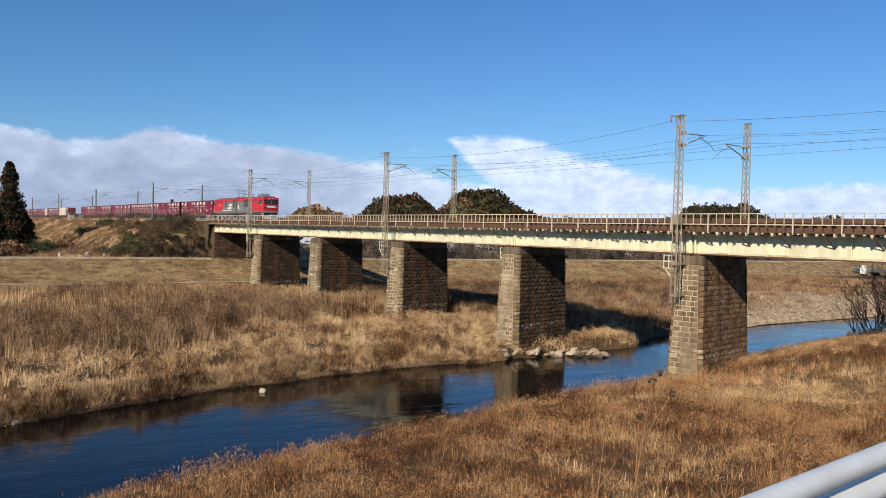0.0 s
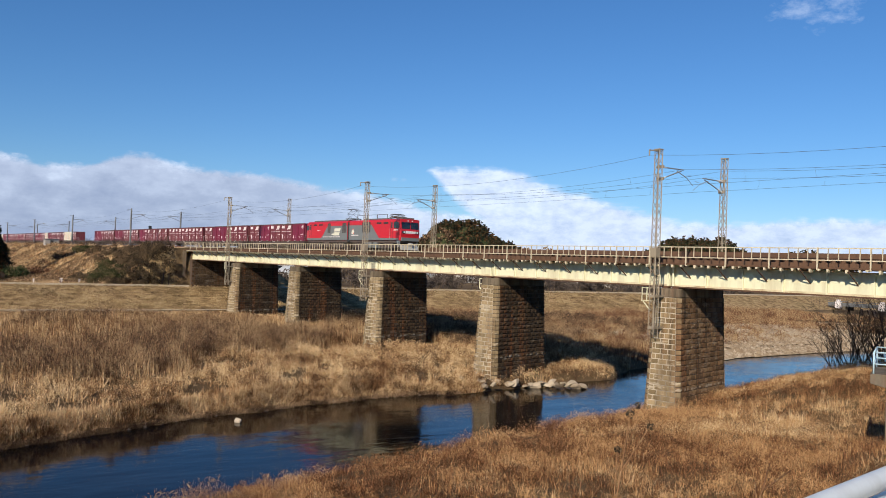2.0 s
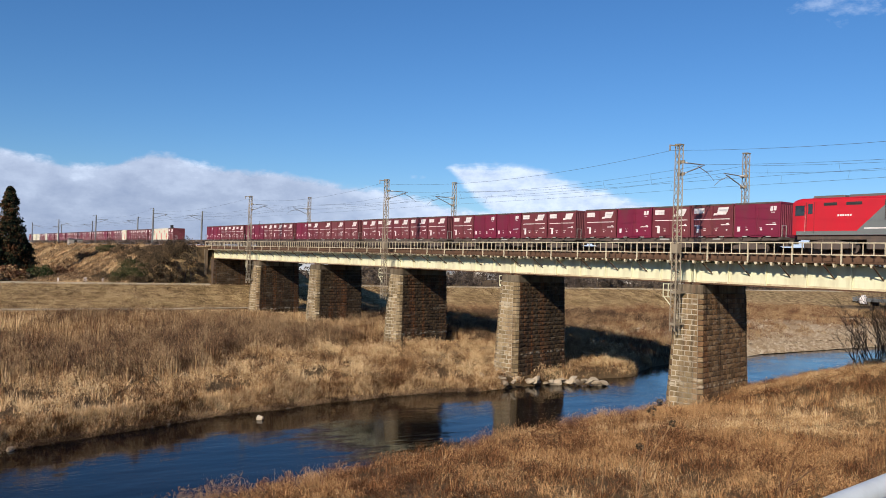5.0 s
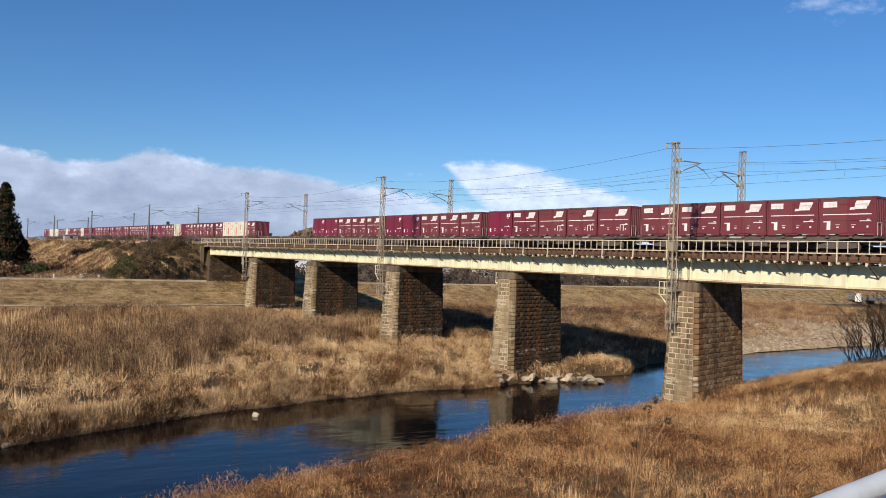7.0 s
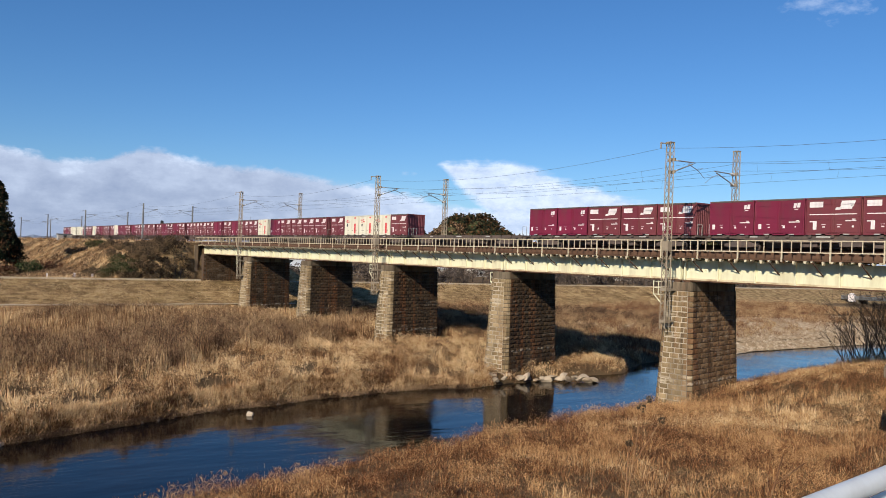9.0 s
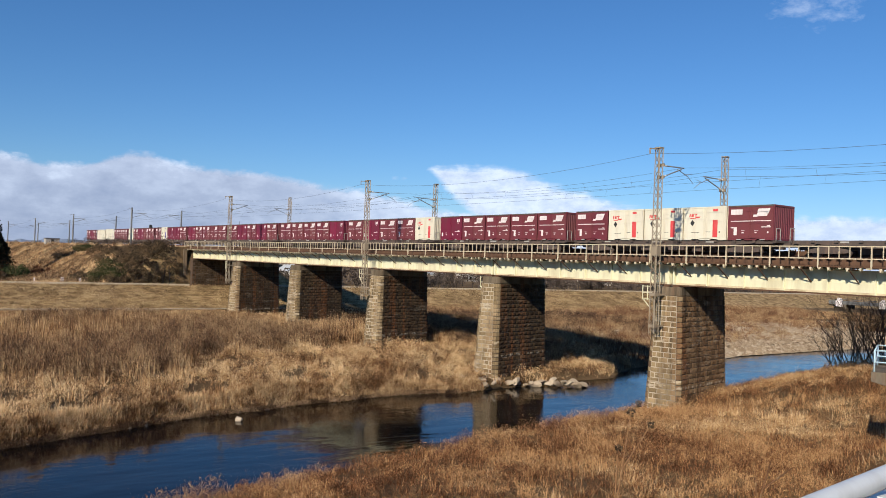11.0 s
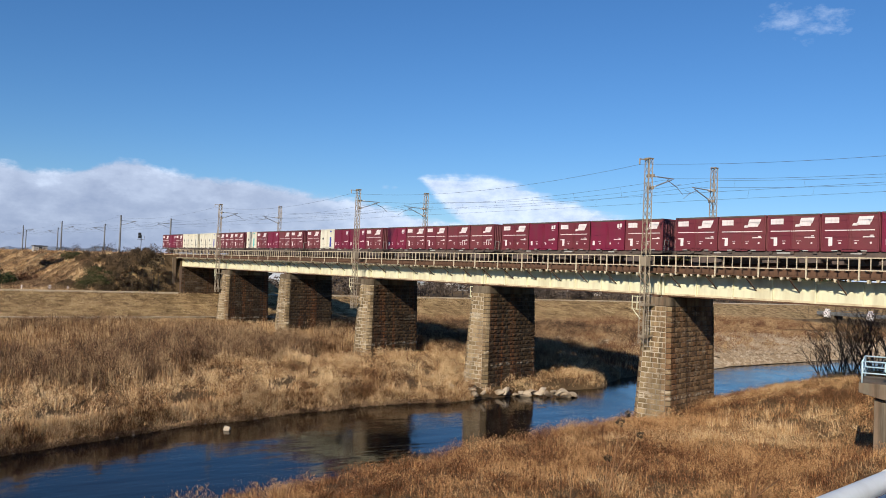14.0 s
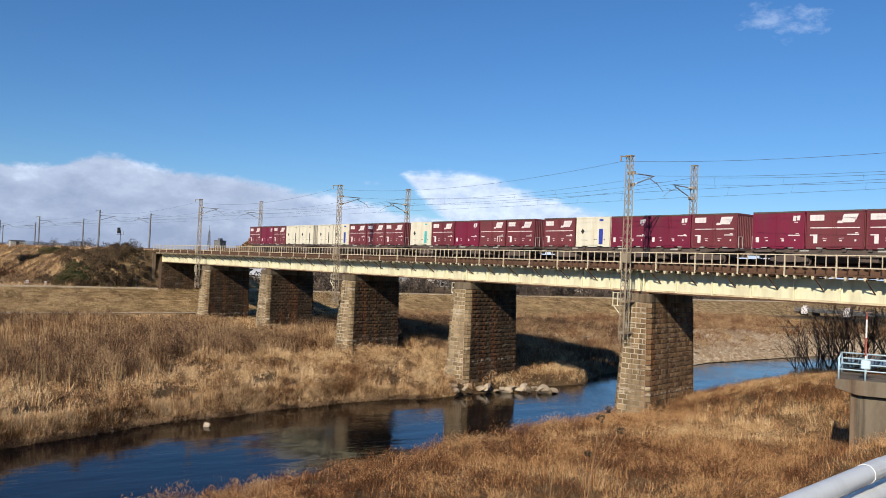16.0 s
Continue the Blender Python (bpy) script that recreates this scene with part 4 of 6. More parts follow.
# wagon by wagon, tail end first within each
LOADS = ["FJFFJ", "FJJFF", "FFFFF", "JFGGG", "JJFFF", "JJFFF", "", "FRRRF", "JFFFF", "FJFFR", "FFFFJ", "FJFJF", "JFFGG", "FBJJF", "TFJGF", "PBFFF", "FJFPP"]
first_wagon = make_wagon()
first_box = {}
for i, load in enumerate(LOADS):
    wg = first_wagon if i == 0 else copy_thing(first_wagon, first_wagon.matrix_basis)
    if not load:
        tagged(wg, "empty dusty brown container flat wagon on two bogies")
    MOVERS.append((wg, -20.4 * i - 9.59))
    for j, kind in enumerate(load):
        if kind not in first_box:
            first_box[kind] = c = make_container(kind)
        else:
            c = copy_thing(first_box[kind], first_box[kind].matrix_basis)
        MOVERS.append((c, -20.4 * i - 19.18 + CL / 2 + j * (19.18 - CL) / 4))
# ---------------------------------------------------------------- masts and wires
MAST_TOP_A, MAST_TOP_B = 18.55, 19.2


def make_lattice(at, z0, z1, label, side, low):
    """A square lattice mast. side: +1 reaches its arm over +y, -1 over -y."""
    m = thing("catenary_mast", at, label, "catenary mast", "lattice masts")
    a0, a1 = 0.225, 0.185
    for sx in (-1, 1):
        for sy in (-1, 1):
            part("leg", Build().beam((sx * a0, sy * a0, z0), (sx * a1, sy * a1, z1), 0.055), M["mast"], m)
    n = round((z1 - z0) / 0.52)
    for ax in range(4):
        lc = Build()
        c = [(1, 1), (-1, 1), (-1, -1), (1, -1)]
        p, q = c[ax], c[(ax + 1) % 4]
        for i in range(n):
            f0, f1 = i / n, (i + 1) / n
            w0, w1 = a0 + (a1 - a0) * f0, a0 + (a1 - a0) * f1
            s, e = (p, q) if i % 2 else (q, p)
            lc.beam((s[0] * w0, s[1] * w0, z0 + (z1 - z0) * f0), (e[0] * w1, e[1] * w1, z0 + (z1 - z0) * f1), 0.042, 0.02)
        tagged(part("lacing", lc, M["mast"], m), kind="stuff")
    part("cap_plate", Build().box(-0.23, -0.23, z1 - 0.05, 0.23, 0.23, z1 + 0.02), M["mast"], m)
    part("splice_plate", Build().box(-0.235, -0.235, 11.0, 0.235, 0.235, 11.65), M["mast"], m, "tan splice box")
    # hinged cantilever: tie, strut, steady arm
    r = side * 0.28
    zt, zs = 17.35, 16.5
    tip = side * 2.75
    part("tie_insulator", Build().tube([(0, r, zt), (0, r + side * 0.55, zt)], [0.07, 0.06], 8), M["insul"], m)
    part("strut_insulator", Build().tube([(0, r, zs), (0.0, r + side * 0.5, zs + 0.17)], [0.07, 0.06], 8), M["insul"], m)
    part("tie", Build().tube([(0, r + side * 0.5, zt), (0, tip, zt + 0.02)], 0.045, 6), M["galv"], m)
    part("strut", Build().tube([(0, r + side * 0.48, zs + 0.16), (0, tip - side * 0.25, zt - 0.08)], 0.045, 6), M["galv"], m)
    st = Build().tube([(0, tip - side * 0.75, zt - 0.12), (0.02, tip + side * 0.45, zt - 0.55)], 0.03, 5)
    st.tube([(0, tip + side * 0.45, zt - 0.55), (0, tip + side * 1.1, zt - 1.0)], 0.02, 5).tube([(0, tip + side * 0.1, zt - 0.42), (0, tip + side * 0.9, zt - 0.3)], 0.018, 5)
    part("steady_arm", st, M["galv"], m)
    for zz in (zt, zs):
        part("bracket", Build().box(-0.3, min(r, r - side * 0.1), zz - 0.1, 0.3, max(r, r - side * 0.1), zz + 0.1), M["mast"], m)
    if side > 0:
        part("top_arm", Build().beam((0, 0, z1 - 0.12), (-0.15, -0.85, z1 - 0.12), 0.07).tube([(-0.15, -0.8, z1 - 0.1), (-0.15, -0.8, z1 - 0.5)], 0.05, 6), M["mast"], m, "feeder bracket at the mast head")
    if low:
        for zz in (6.1, 8.3):
            lb = Build().box(-0.26, -0.26, zz - 0.09, 0.26, 0.26, zz + 0.09).box(0.1, 0.3, zz - 0.06, 0.24, 1.15, zz + 0.06)
            part("clamp", lb, M["mast"], m, "bolted clamp to the pier")
        fr = Build()
        for zz in (7.95, 8.4, 8.85):
            fr.beam((-1.05, 0, zz), (-0.25, 0, zz), 0.05)
        for xx in (-1.05, -0.62):
            fr.beam((xx, 0, 7.9), (xx, 0, 8.9), 0.05)
        fr.beam((-0.95, 0, 7.9), (-0.3, 0, 7.3), 0.06)
        part("step_frame", fr, M["cream"], m, "cream climbing frame")
    return m


MASTS_A, MASTS_B = [], []
for k in range(3):
    xa, xb = -39.64 * k, -2.1 - 39.64 * k
    make_lattice(pose(xa, -1.65, 0), 5.58, MAST_TOP_A, "rusty grey steel lattice mast clamped to a pier", 1, True)
    make_lattice(pose(xb, 8.9, 0), 8.6, MAST_TOP_B, "rusty grey steel lattice mast beside the far track", -1, False)
    MASTS_A.append((xa, -1.65))
    MASTS_B.append((xb, 8.9))


# step frames fixed to the piers that carry no mast
for k in (1, 3):
    fr = thing("pier_step_frame", pose(JOINTS[k] - 1.45, 0.0, 0), "small cream steel platform frame on the pier side", "platform frame", "pier frames")
    f = Build()
    for zz in (7.9, 8.3, 8.75):
        f.beam((-0.55, 0, zz), (0.3, 0, zz), 0.05)
        f.beam((-0.55, 0.9, zz), (0.3, 0.9, zz), 0.05)
    for xx in (-0.55, 0.05):
        for yy in (0, 0.9):
            f.beam((xx, yy, 7.85), (xx, yy, 8.8), 0.05)
    f.beam((-0.45, 0, 7.85), (0.3, 0, 7.2), 0.06)
    f.box(-0.58, -0.03, 7.82, 0.35, 0.93, 7.88)
    part("frame", f, M["cream"], fr)

# concrete poles along the embankment
for k, (xa, xb) in enumerate(((-131.5, -130.6), (-184.0, -181.5), (-236, -236), (-288, -288))):
    for x, y, side in ((xa, -1.65, 1), (xb, 8.0, -1)):
        p = thing("catenary_pole", pose(x, y, 0), "slim dark grey concrete catenary pole beside the embankment track", "catenary pole", "concrete poles")
        part("pole", Build().tube([(0, 0, 9.6), (0, 0, 18.5)], [0.21, 0.14], 10), M["pole"], p)
        tip = side * 2.9
        part("arm", Build().tube([(0, side * 0.15, 17.4), (0, tip, 17.42)], 0.05, 5).tube([(0, side * 0.15, 16.5), (0, tip - side * 0.3, 17.36)], 0.045, 5).tube([(0, tip - side * 0.8, 17.25), (0, tip + side * 0.9, 16.6)], 0.03, 5), M["galv"], p)
        part("head_arm", Build().beam((0, 0, 18.3), (0, -side * 0.8, 18.3), 0.07), M["galv"], p)
        (MASTS_A if side > 0 else MASTS_B).append((x, y))


def wire(name, label, pts, sag, r):
    """A wire through its supports, sagging between them."""
    line = []
    for a, c in zip(pts, pts[1:]):
        a, c = Vector(a), Vector(c)
        for i in range(12):
            f = i / 12
            q = a.lerp(c, f)
            q.z -= sag * 4 * f * (1 - f)
            line.append(q)
    line.append(Vector(pts[-1]))
    return tagged(part(name, Build().tube(line, r, 4, False), M["wire"]), label, "wire", "overhead wires")


def carried(masts, dy, z, extra=39.64):
    pts = [(masts[0][0] + extra, masts[0][1] + dy, z)] + [(x, y + dy, z) for x, y in masts]
    return pts


for masts, s, top in ((MASTS_A, 1, MAST_TOP_A), (MASTS_B, -1, MAST_TOP_B)):
    wire("messenger_wire", "thin dark catenary messenger wire", carried(masts, s * 2.75, 17.4), 0.75, 0.009)
    wire("contact_wire", "thin dark overhead contact wire", carried(masts, s * 2.95, 16.3), 0.05, 0.009)
wire("feeder_wire", "thin dark feeder wire over the masts", carried(MASTS_A, -0.8, 18.05), 0.9, 0.010)
wire("feeder_wire", "thin dark feeder wire over the masts", carried(MASTS_B, 0.0, 18.2), 0.7, 0.010)
for masts, s in ((MASTS_A, 1), (MASTS_B, -1)):
    dr = Build()
    for (xa, ya), (xb, yb) in zip([(masts[0][0] + 39.64, masts[0][1])] + masts, masts):
        for i in range(1, 8):
            f = i / 8
            x = xa + (xb - xa) * f
            dr.tube([(x, ya + s * 2.75, 17.4 - 0.75 * 4 * f * (1 - f)), (x, ya + s * 2.95, 16.3 - 0.05 * 4 * f * (1 - f))], 0.006, 3, False)
    tagged(part("dropper_wires", dr, M["wire"]), "fine dropper wires between messenger and contact wire", "wire", "overhead wires", "stuff")
# ---------------------------------------------------------------- dry grass and reeds
M["straw"] = grass_material("pale_straw_grass", (0.10, 0.045, 0.018), (0.33, 0.178, 0.072), (0.57, 0.37, 0.172), (0.78, 0.585, 0.33), tip=(0.68, 0.50, 0.27))
M["russet"] = grass_material("russet_dead_weeds", (0.045, 0.017, 0.007), (0.13, 0.054, 0.021), (0.28, 0.132, 0.05), (0.54, 0.33, 0.145), tip=(0.46, 0.29, 0.135))
M["reed"] = grass_material("brown_standing_reeds", (0.065, 0.031, 0.016), (0.16, 0.083, 0.039), (0.33, 0.192, 0.088), (0.60, 0.42, 0.21), patch=0.09)
M["brush"] = grass_material("reddish_far_brush", (0.09, 0.04, 0.022), (0.175, 0.084, 0.04), (0.30, 0.17, 0.08), (0.46, 0.33, 0.17), patch=0.05)
M["turf_blade"] = grass_material("mown_turf_blades", (0.14, 0.09, 0.04), (0.27, 0.185, 0.085), (0.42, 0.3, 0.145), (0.58, 0.44, 0.24), patch=0.2)
M["bush_weed"] = grass_material("dark_bushy_weeds", (0.025, 0.013, 0.008), (0.06, 0.032, 0.019), (0.125, 0.071, 0.04), (0.42, 0.28, 0.15), patch=0.16)
M["green"] = grass_material("dull_green_shrub_leaves", (0.018, 0.028, 0.010), (0.035, 0.05, 0.016), (0.07, 0.075, 0.026), (0.13, 0.10, 0.045), patch=0.3, tip=(0.10, 0.08, 0.04))
M["cedar"] = grass_material("dark_cedar_needles", (0.012, 0.020, 0.010), (0.024, 0.032, 0.014), (0.055, 0.04, 0.018), (0.12, 0.055, 0.022), patch=0.2, tip=(0.10, 0.06, 0.03))
M["shrub_twig"] = grass_material("grey_brown_shrub_twigs", (0.034, 0.024, 0.015), (0.062, 0.044, 0.026), (0.10, 0.07, 0.039), (0.17, 0.115, 0.06), patch=0.25, tip=(0.17, 0.12, 0.07))
M["far_twig"] = grass_material("far_bare_crowns", (0.055, 0.042, 0.034), (0.088, 0.068, 0.054), (0.13, 0.10, 0.08), (0.18, 0.145, 0.115), patch=0.05, tip=(0.17, 0.14, 0.11))
M["bark"] = painted("grey_brown_bark", (0.075, 0.055, 0.042), (0.03, 0.022, 0.018), 0.6, 0.9, 5)
rng = np.random.default_rng(5)


def patchy(x, y, s, k):
    return 0.5 + 0.5 * lumps(x, y, s, k)


def blades(name, label, x, y, h, w, lean, mat_name, clump=0.25, n=10, kind="stuff", bend=0.57):
    """Tufts at x, y: n narrow two-piece blades each, splayed round the tuft's foot."""
    m = len(x)
    X, Y, H = np.repeat(x, n), np.repeat(y, n), np.repeat(h, n) * rng.uniform(0.5, 1.15, m * n)
    a, r = rng.uniform(0, 2 * np.pi, m * n), np.abs(rng.normal(0, clump, m * n))
    X, Y = X + np.cos(a) * r, Y + np.sin(a) * r
    Z = height(X, Y)
    ok = Z > WATER + 0.03
    X, Y, Z, H, a = X[ok], Y[ok], Z[ok], H[ok], a[ok]
    k = len(X)
    t = a + rng.normal(0, 0.7, k)
    l = np.abs(rng.normal(0, lean, k)) * H
    dx, dy = np.cos(t) * l, np.sin(t) * l
    p = rng.uniform(0, np.pi, k)
    W = w * rng.uniform(0.6, 1.4, k) / 2
    wx, wy = np.cos(p) * W, np.sin(p) * W
    Z = Z - 0.05
    v = np.stack([np.stack([X - wx, Y - wy, Z], -1), np.stack([X + wx, Y + wy, Z], -1),
                  np.stack([X + dx * bend + wx * 0.8, Y + dy * bend + wy * 0.8, Z + H * 0.6], -1),
                  np.stack([X + dx, Y + dy, Z + H * (1 - 0.25 * np.minimum(l / H, 1))], -1)], 1).reshape(-1, 3)
    f = np.arange(k * 4).reshape(-1, 4)
    f = f[:, (0, 1, 3)]
    ob = new(name, fast_mesh(name, v, f, M[mat_name]))
    return tagged(ob, label, "grass", kind=kind)


def fluff(name, label, x, y, h, spread_r, n, size, mat_name, low=0.2, floor=-9.0):
    """Tangles of short slivers that stand in mounds at x, y."""
    m = len(x)
    X = np.repeat(x, n) + rng.normal(0, spread_r, m * n)
    Y = np.repeat(y, n) + rng.normal(0, spread_r, m * n)
    Z = np.maximum(height(X, Y), floor)
    ok = Z > WATER + 0.02
    Z = Z + np.repeat(h, n) * rng.uniform(low, 1.0, m * n)
    c = np.stack([X, Y, Z], -1)[ok]
    k = len(c)
    u = rng.normal(0, 1, (k, 3)) * np.array([1, 1, 1.3])
    u /= np.linalg.norm(u, axis=1)[:, None]
    w = np.cross(u, rng.normal(0, 1, (k, 3)))
    w /= np.linalg.norm(w, axis=1)[:, None]
    s = size * rng.uniform(0.5, 1.5, (k, 1))
    v = np.stack([c - u * s, c + w * s * 0.15, c + u * s], 1).reshape(-1, 3)
    ob = new(name, fast_mesh(name, v, np.arange(k * 3).reshape(-1, 3), M[mat_name]))
    return tagged(ob, label, "grass", kind="stuff")


def mounds(name, label, x, y, rad, hgt, n, size, mat_name, up=2.2, thin=0.15):
    """Dome-shaped bushes of fine upright twigs at x, y."""
    m = len(x)
    a, q = rng.uniform(0, 2 * np.pi, m * n), np.sqrt(rng.uniform(0, 1, m * n))
    R, H = np.repeat(rad, n), np.repeat(hgt, n)
    X, Y = np.repeat(x, n) + np.cos(a) * q * R, np.repeat(y, n) + np.sin(a) * q * R
    Z = height(X, Y)
    ok = Z > WATER + 0.03
    Z = Z + H * np.sqrt(1.02 - q * q) * np.sqrt(rng.uniform(0.05, 1.0, m * n)) + rng.exponential(0.06, m * n) * H
    c = np.stack([X, Y, Z], -1)[ok]
    k = len(c)
    u = rng.normal(0, 1, (k, 3)) * np.array([1, 1, up])
    u /= np.linalg.norm(u, axis=1)[:, None]
    w = np.cross(u, rng.normal(0, 1, (k, 3)))
    w /= np.linalg.norm(w, axis=1)[:, None]
    s = size * rng.uniform(0.5, 1.5, (k, 1))
    v = np.stack([c - u * s, c + w * s * thin, c + u * s], 1).reshape(-1, 3)
    ob = new(name, fast_mesh(name, v, np.arange(k * 3).reshape(-1, 3), M[mat_name]))
    return tagged(ob, label, "bush", kind="stuff")


def spread(n, x0, x1, y0, y1):
    return rng.uniform(x0, x1, n), rng.uniform(y0, y1, n)


def keep(x, y, ok):
    return x[ok], y[ok]


def clear_of_piers(x, y):
    ok = np.ones(len(x), bool)
    for j in JOINTS + [20.1]:
        u = (x - j) * math.cos(radians(SKEW)) + y * math.sin(radians(SKEW))
        s = -(x - j) * math.sin(radians(SKEW)) + y * math.cos(radians(SKEW))
        ok &= ~((np.abs(u) < 1.45) & (s > -1.1) & (s < 8.0))
    return ok


def off_platform(x, y):
    return ~((np.abs(x - 21.6) < 2.0) & (np.abs(y + 9.6) < 1.6))


# home bank: russet weeds with a pale band of straw across them
def pale_band(x, y):
    u, w = (x - 9.5) * 0.75 + (y + 8.5) * 0.66, (y + 8.5) * 0.75 - (x - 9.5) * 0.66 + 1.2 * lumps(x, y, 0.5, 2)
    return np.clip(np.exp(-(u / 8) ** 2 - (w / 2.4) ** 2) + 0.6 * np.exp(-((y - 9) / 4.0) ** 2) + 0.3 * (patchy(x, y, 0.42, 8.0) > 0.8), 0, 1)


def on_bank(x, y, ok=True):
    return keep(x, y, clear_of_piers(x, y) & off_platform(x, y) & (height(x, y) > WATER + 0.15) & ok)


x, y = spread(15000, -12, 27, -47, 40)
x, y = on_bank(x, y, rng.uniform(0, 1, len(x)) < 0.05 + 0.12 * patchy(x, y, 0.33, 4.0) + 0.85 * pale_band(x, y))
blades("dry_grass", "pale straw-coloured dry grass tufts on the riverbank", x, y, 0.22 + 0.34 * patchy(x, y, 0.5, 1.0), 0.019, 0.95, "straw", 0.26, 26)
x, y = spread(17000, -11, 27, -47, 40)
x, y = on_bank(x, y, rng.uniform(0, 1, len(x)) < (0.45 + 0.6 * patchy(x, y, 0.21, 0.5)) * (1 - 0.75 * pale_band(x, y)))
blades("dead_weeds", "russet dead weeds standing on the riverbank", x, y, 0.28 + 0.45 * patchy(x, y, 0.6, 2.0), 0.024, 0.6, "russet", 0.24, 20)
x, y = spread(7000, -11, 26, -47, 30)
x, y = on_bank(x, y, rng.uniform(0, 1, len(x)) < 0.3 + 0.8 * patchy(x, y, 0.3, 1.5))
fluff("weed_tangle", "russet tangle of dead weed heads on the riverbank", x, y, 0.25 + 0.5 * patchy(x, y, 0.6, 2.0), 0.28, 26, 0.075, "russet")
x, y = spread(4200, 8, 28, -47, -12)
x, y = on_bank(x, y)
fluff("weed_litter", "fine russet litter between the weeds", x, y, np.full(len(x), 0.28), 0.26, 26, 0.05, "russet", 0.0)
x, y = spread(3600, -12, 26, -47, 30)
p = patchy(x, y, 0.23, 7.5) - np.interp(x, (-12, 4, 20), (-0.22, 0.0, 0.12))
x, y = on_bank(x, y, (p > 0.3) & (pale_band(x, y) < 0.55))
mounds("dead_bushes", "low russet bushes of dead weeds on the riverbank", x, y, rng.uniform(0.3, 0.85, len(x)), rng.uniform(0.4, 0.95, len(x)), 125, 0.078, "russet", 1.6, 0.19)
x, y = spread(2600, -10, 26, -47, 30)
x, y = on_bank(x, y, pale_band(x, y) > 0.35)
mounds("straw_mat", "matted mounds of pale dead grass on the riverbank", x, y, rng.uniform(0.3, 0.8, len(x)), rng.uniform(0.25, 0.6, len(x)), 130, 0.07, "straw", 0.9, 0.14)
x, y = spread(900, -10, 26, -47, 30)
x, y = on_bank(x, y, (pale_band(x, y) > 0.4) | (patchy(x, y, 0.23, 7.5) < 0.2))
blades("straw_tussocks", "pale arching straw tussocks among the weeds", x, y, rng.uniform(0.5, 0.9, len(x)), 0.02, 0.8, "straw", 0.12, 60)
x, y = spread(1500, -12, 26, -47, 30)
x, y = on_bank(x, y, patchy(x, y, 0.23, 7.5) > 0.35)
blades("tall_stems", "sparse tall dead stems above the weeds", x, y, rng.uniform(0.8, 1.35, len(x)), 0.016, 0.2, "russet", 0.2, 4)
fluff("stem_heads", "pale fluffy seed heads on the tall dead stems", x, y, np.full(len(x), 1.05), 0.16, 7, 0.035, "reed", 0.72)
x, y = spread(2600, 23, 34.2, -47, 5)
blades("slope_grass", "long dry grass on the dike slope", x, y, 0.3 + 0.3 * patchy(x, y, 0.8, 2.0), 0.008, 0.5, "russet", 0.22, 22)

# far bank: pale grass by the water, reeds behind it
def reed_line(x, y):
    """Where the standing reeds begin behind the matted grass."""
    return np.interp(y, (-52, -39, -28, -22, -16, -5, 6, 24), (-20.5, -22.5, -24, -31, -34.5, -42, -42, -42)) + 2.2 * lumps(x, y, 0.3, 1)


def taper(x):
    return np.interp(x, (-83, -66), (0.22, 1.0))


def thicket(x, y):
    """How dense the dark bushes stand in the reeds."""
    back = reed_line(x, y) - x
    left = (y < -11 + 3 * lumps(x, y, 0.25, 2)) & (back > -0.5) & (back < 17 + 5 * lumps(x, y, 0.2, 4))
    knot = 2.0 * np.exp(-((x + 45) / 7) ** 2 - ((y + 9) / 4.5) ** 2)
    return np.clip(left * (0.6 + 0.65 * patchy(x, y, 0.17, 4.4)) + knot + 0.35 * (patchy(x, y, 0.13, 3.1) > 0.7) * (back > 0), 0, 1)


def far_side(n, x0, x1, y0, y1, front):
    x, y = spread(n, x0, x1, y0, y1)
    d = reed_line(x, y) - x
    return keep(x, y, clear_of_piers(x, y) & (x > -82.5 + 2 * lumps(x, y, 0.3)) & ((d < 2.5) if front else (d > -1)) & ((y < 0) | (x > -70)))


x, y = far_side(13000, -47, -8, -50, 24, True)
x, y = keep(x, y, rng.uniform(0, 1, len(x)) < 0.1 + 0.5 * patchy(x, y, 0.4, 5.0))
blades("dry_grass", "pale dry grass along the river edge", x, y, 0.3 + 0.4 * patchy(x, y, 0.45, 3.0), 0.036, 0.8, "straw", 0.3, 18)
x, y = far_side(8200, -50, -8, -52, 24, True)
x, y = keep(x, y, patchy(x, y, 0.75, 2.7) > 0.42)
mounds("matted_grass", "tangled tan mounds of dry grass by the river", x, y, rng.uniform(0.25, 0.65, len(x)), rng.uniform(0.35, 1.1, len(x)), 85, 0.11, "straw", 1.4, 0.18)
x, y = far_side(1900, -50, -10, -52, 24, True)
x, y = keep(x, y, patchy(x, y, 0.6, 6.1) > 0.55)
mounds("dead_bushes", "small brown bushes among the matted grass", x, y, rng.uniform(0.25, 0.7, len(x)), rng.uniform(0.5, 1.1, len(x)), 130, 0.1, "bush_weed", 1.8, 0.12)
# tussocks that hang over the water's edge
y = rng.uniform(-52, -3, 2600)
x = np.interp(y, FAR_Y, FAR_X)
x = x + 0.5 * lumps(x, y, 0.5) - rng.uniform(0.05, 1.1, 2600)
blades("bank_tussocks", "straw tussocks that hang over the river edge", x, y, rng.uniform(0.3, 0.65, 2600), 0.04, 0.55, "straw", 0.16, 20)
# dark slivers cover the bare mud rim and stand in for bank shadow
y = rng.uniform(-52, -6, 3000)
x = np.interp(y, FAR_Y, FAR_X)
x = x + 0.5 * lumps(x, y, 0.5) + rng.uniform(-0.5, 0.55, 3000)
fluff("bank_roots", "dark slivers along the waterline, put there as the bank's shade", x, y, np.full(3000, 0.32), 0.12, 22, 0.09, "bush_weed", 0.0, WATER + 0.04)
x, y = far_side(15000, -84, -22, -56, 16, False)
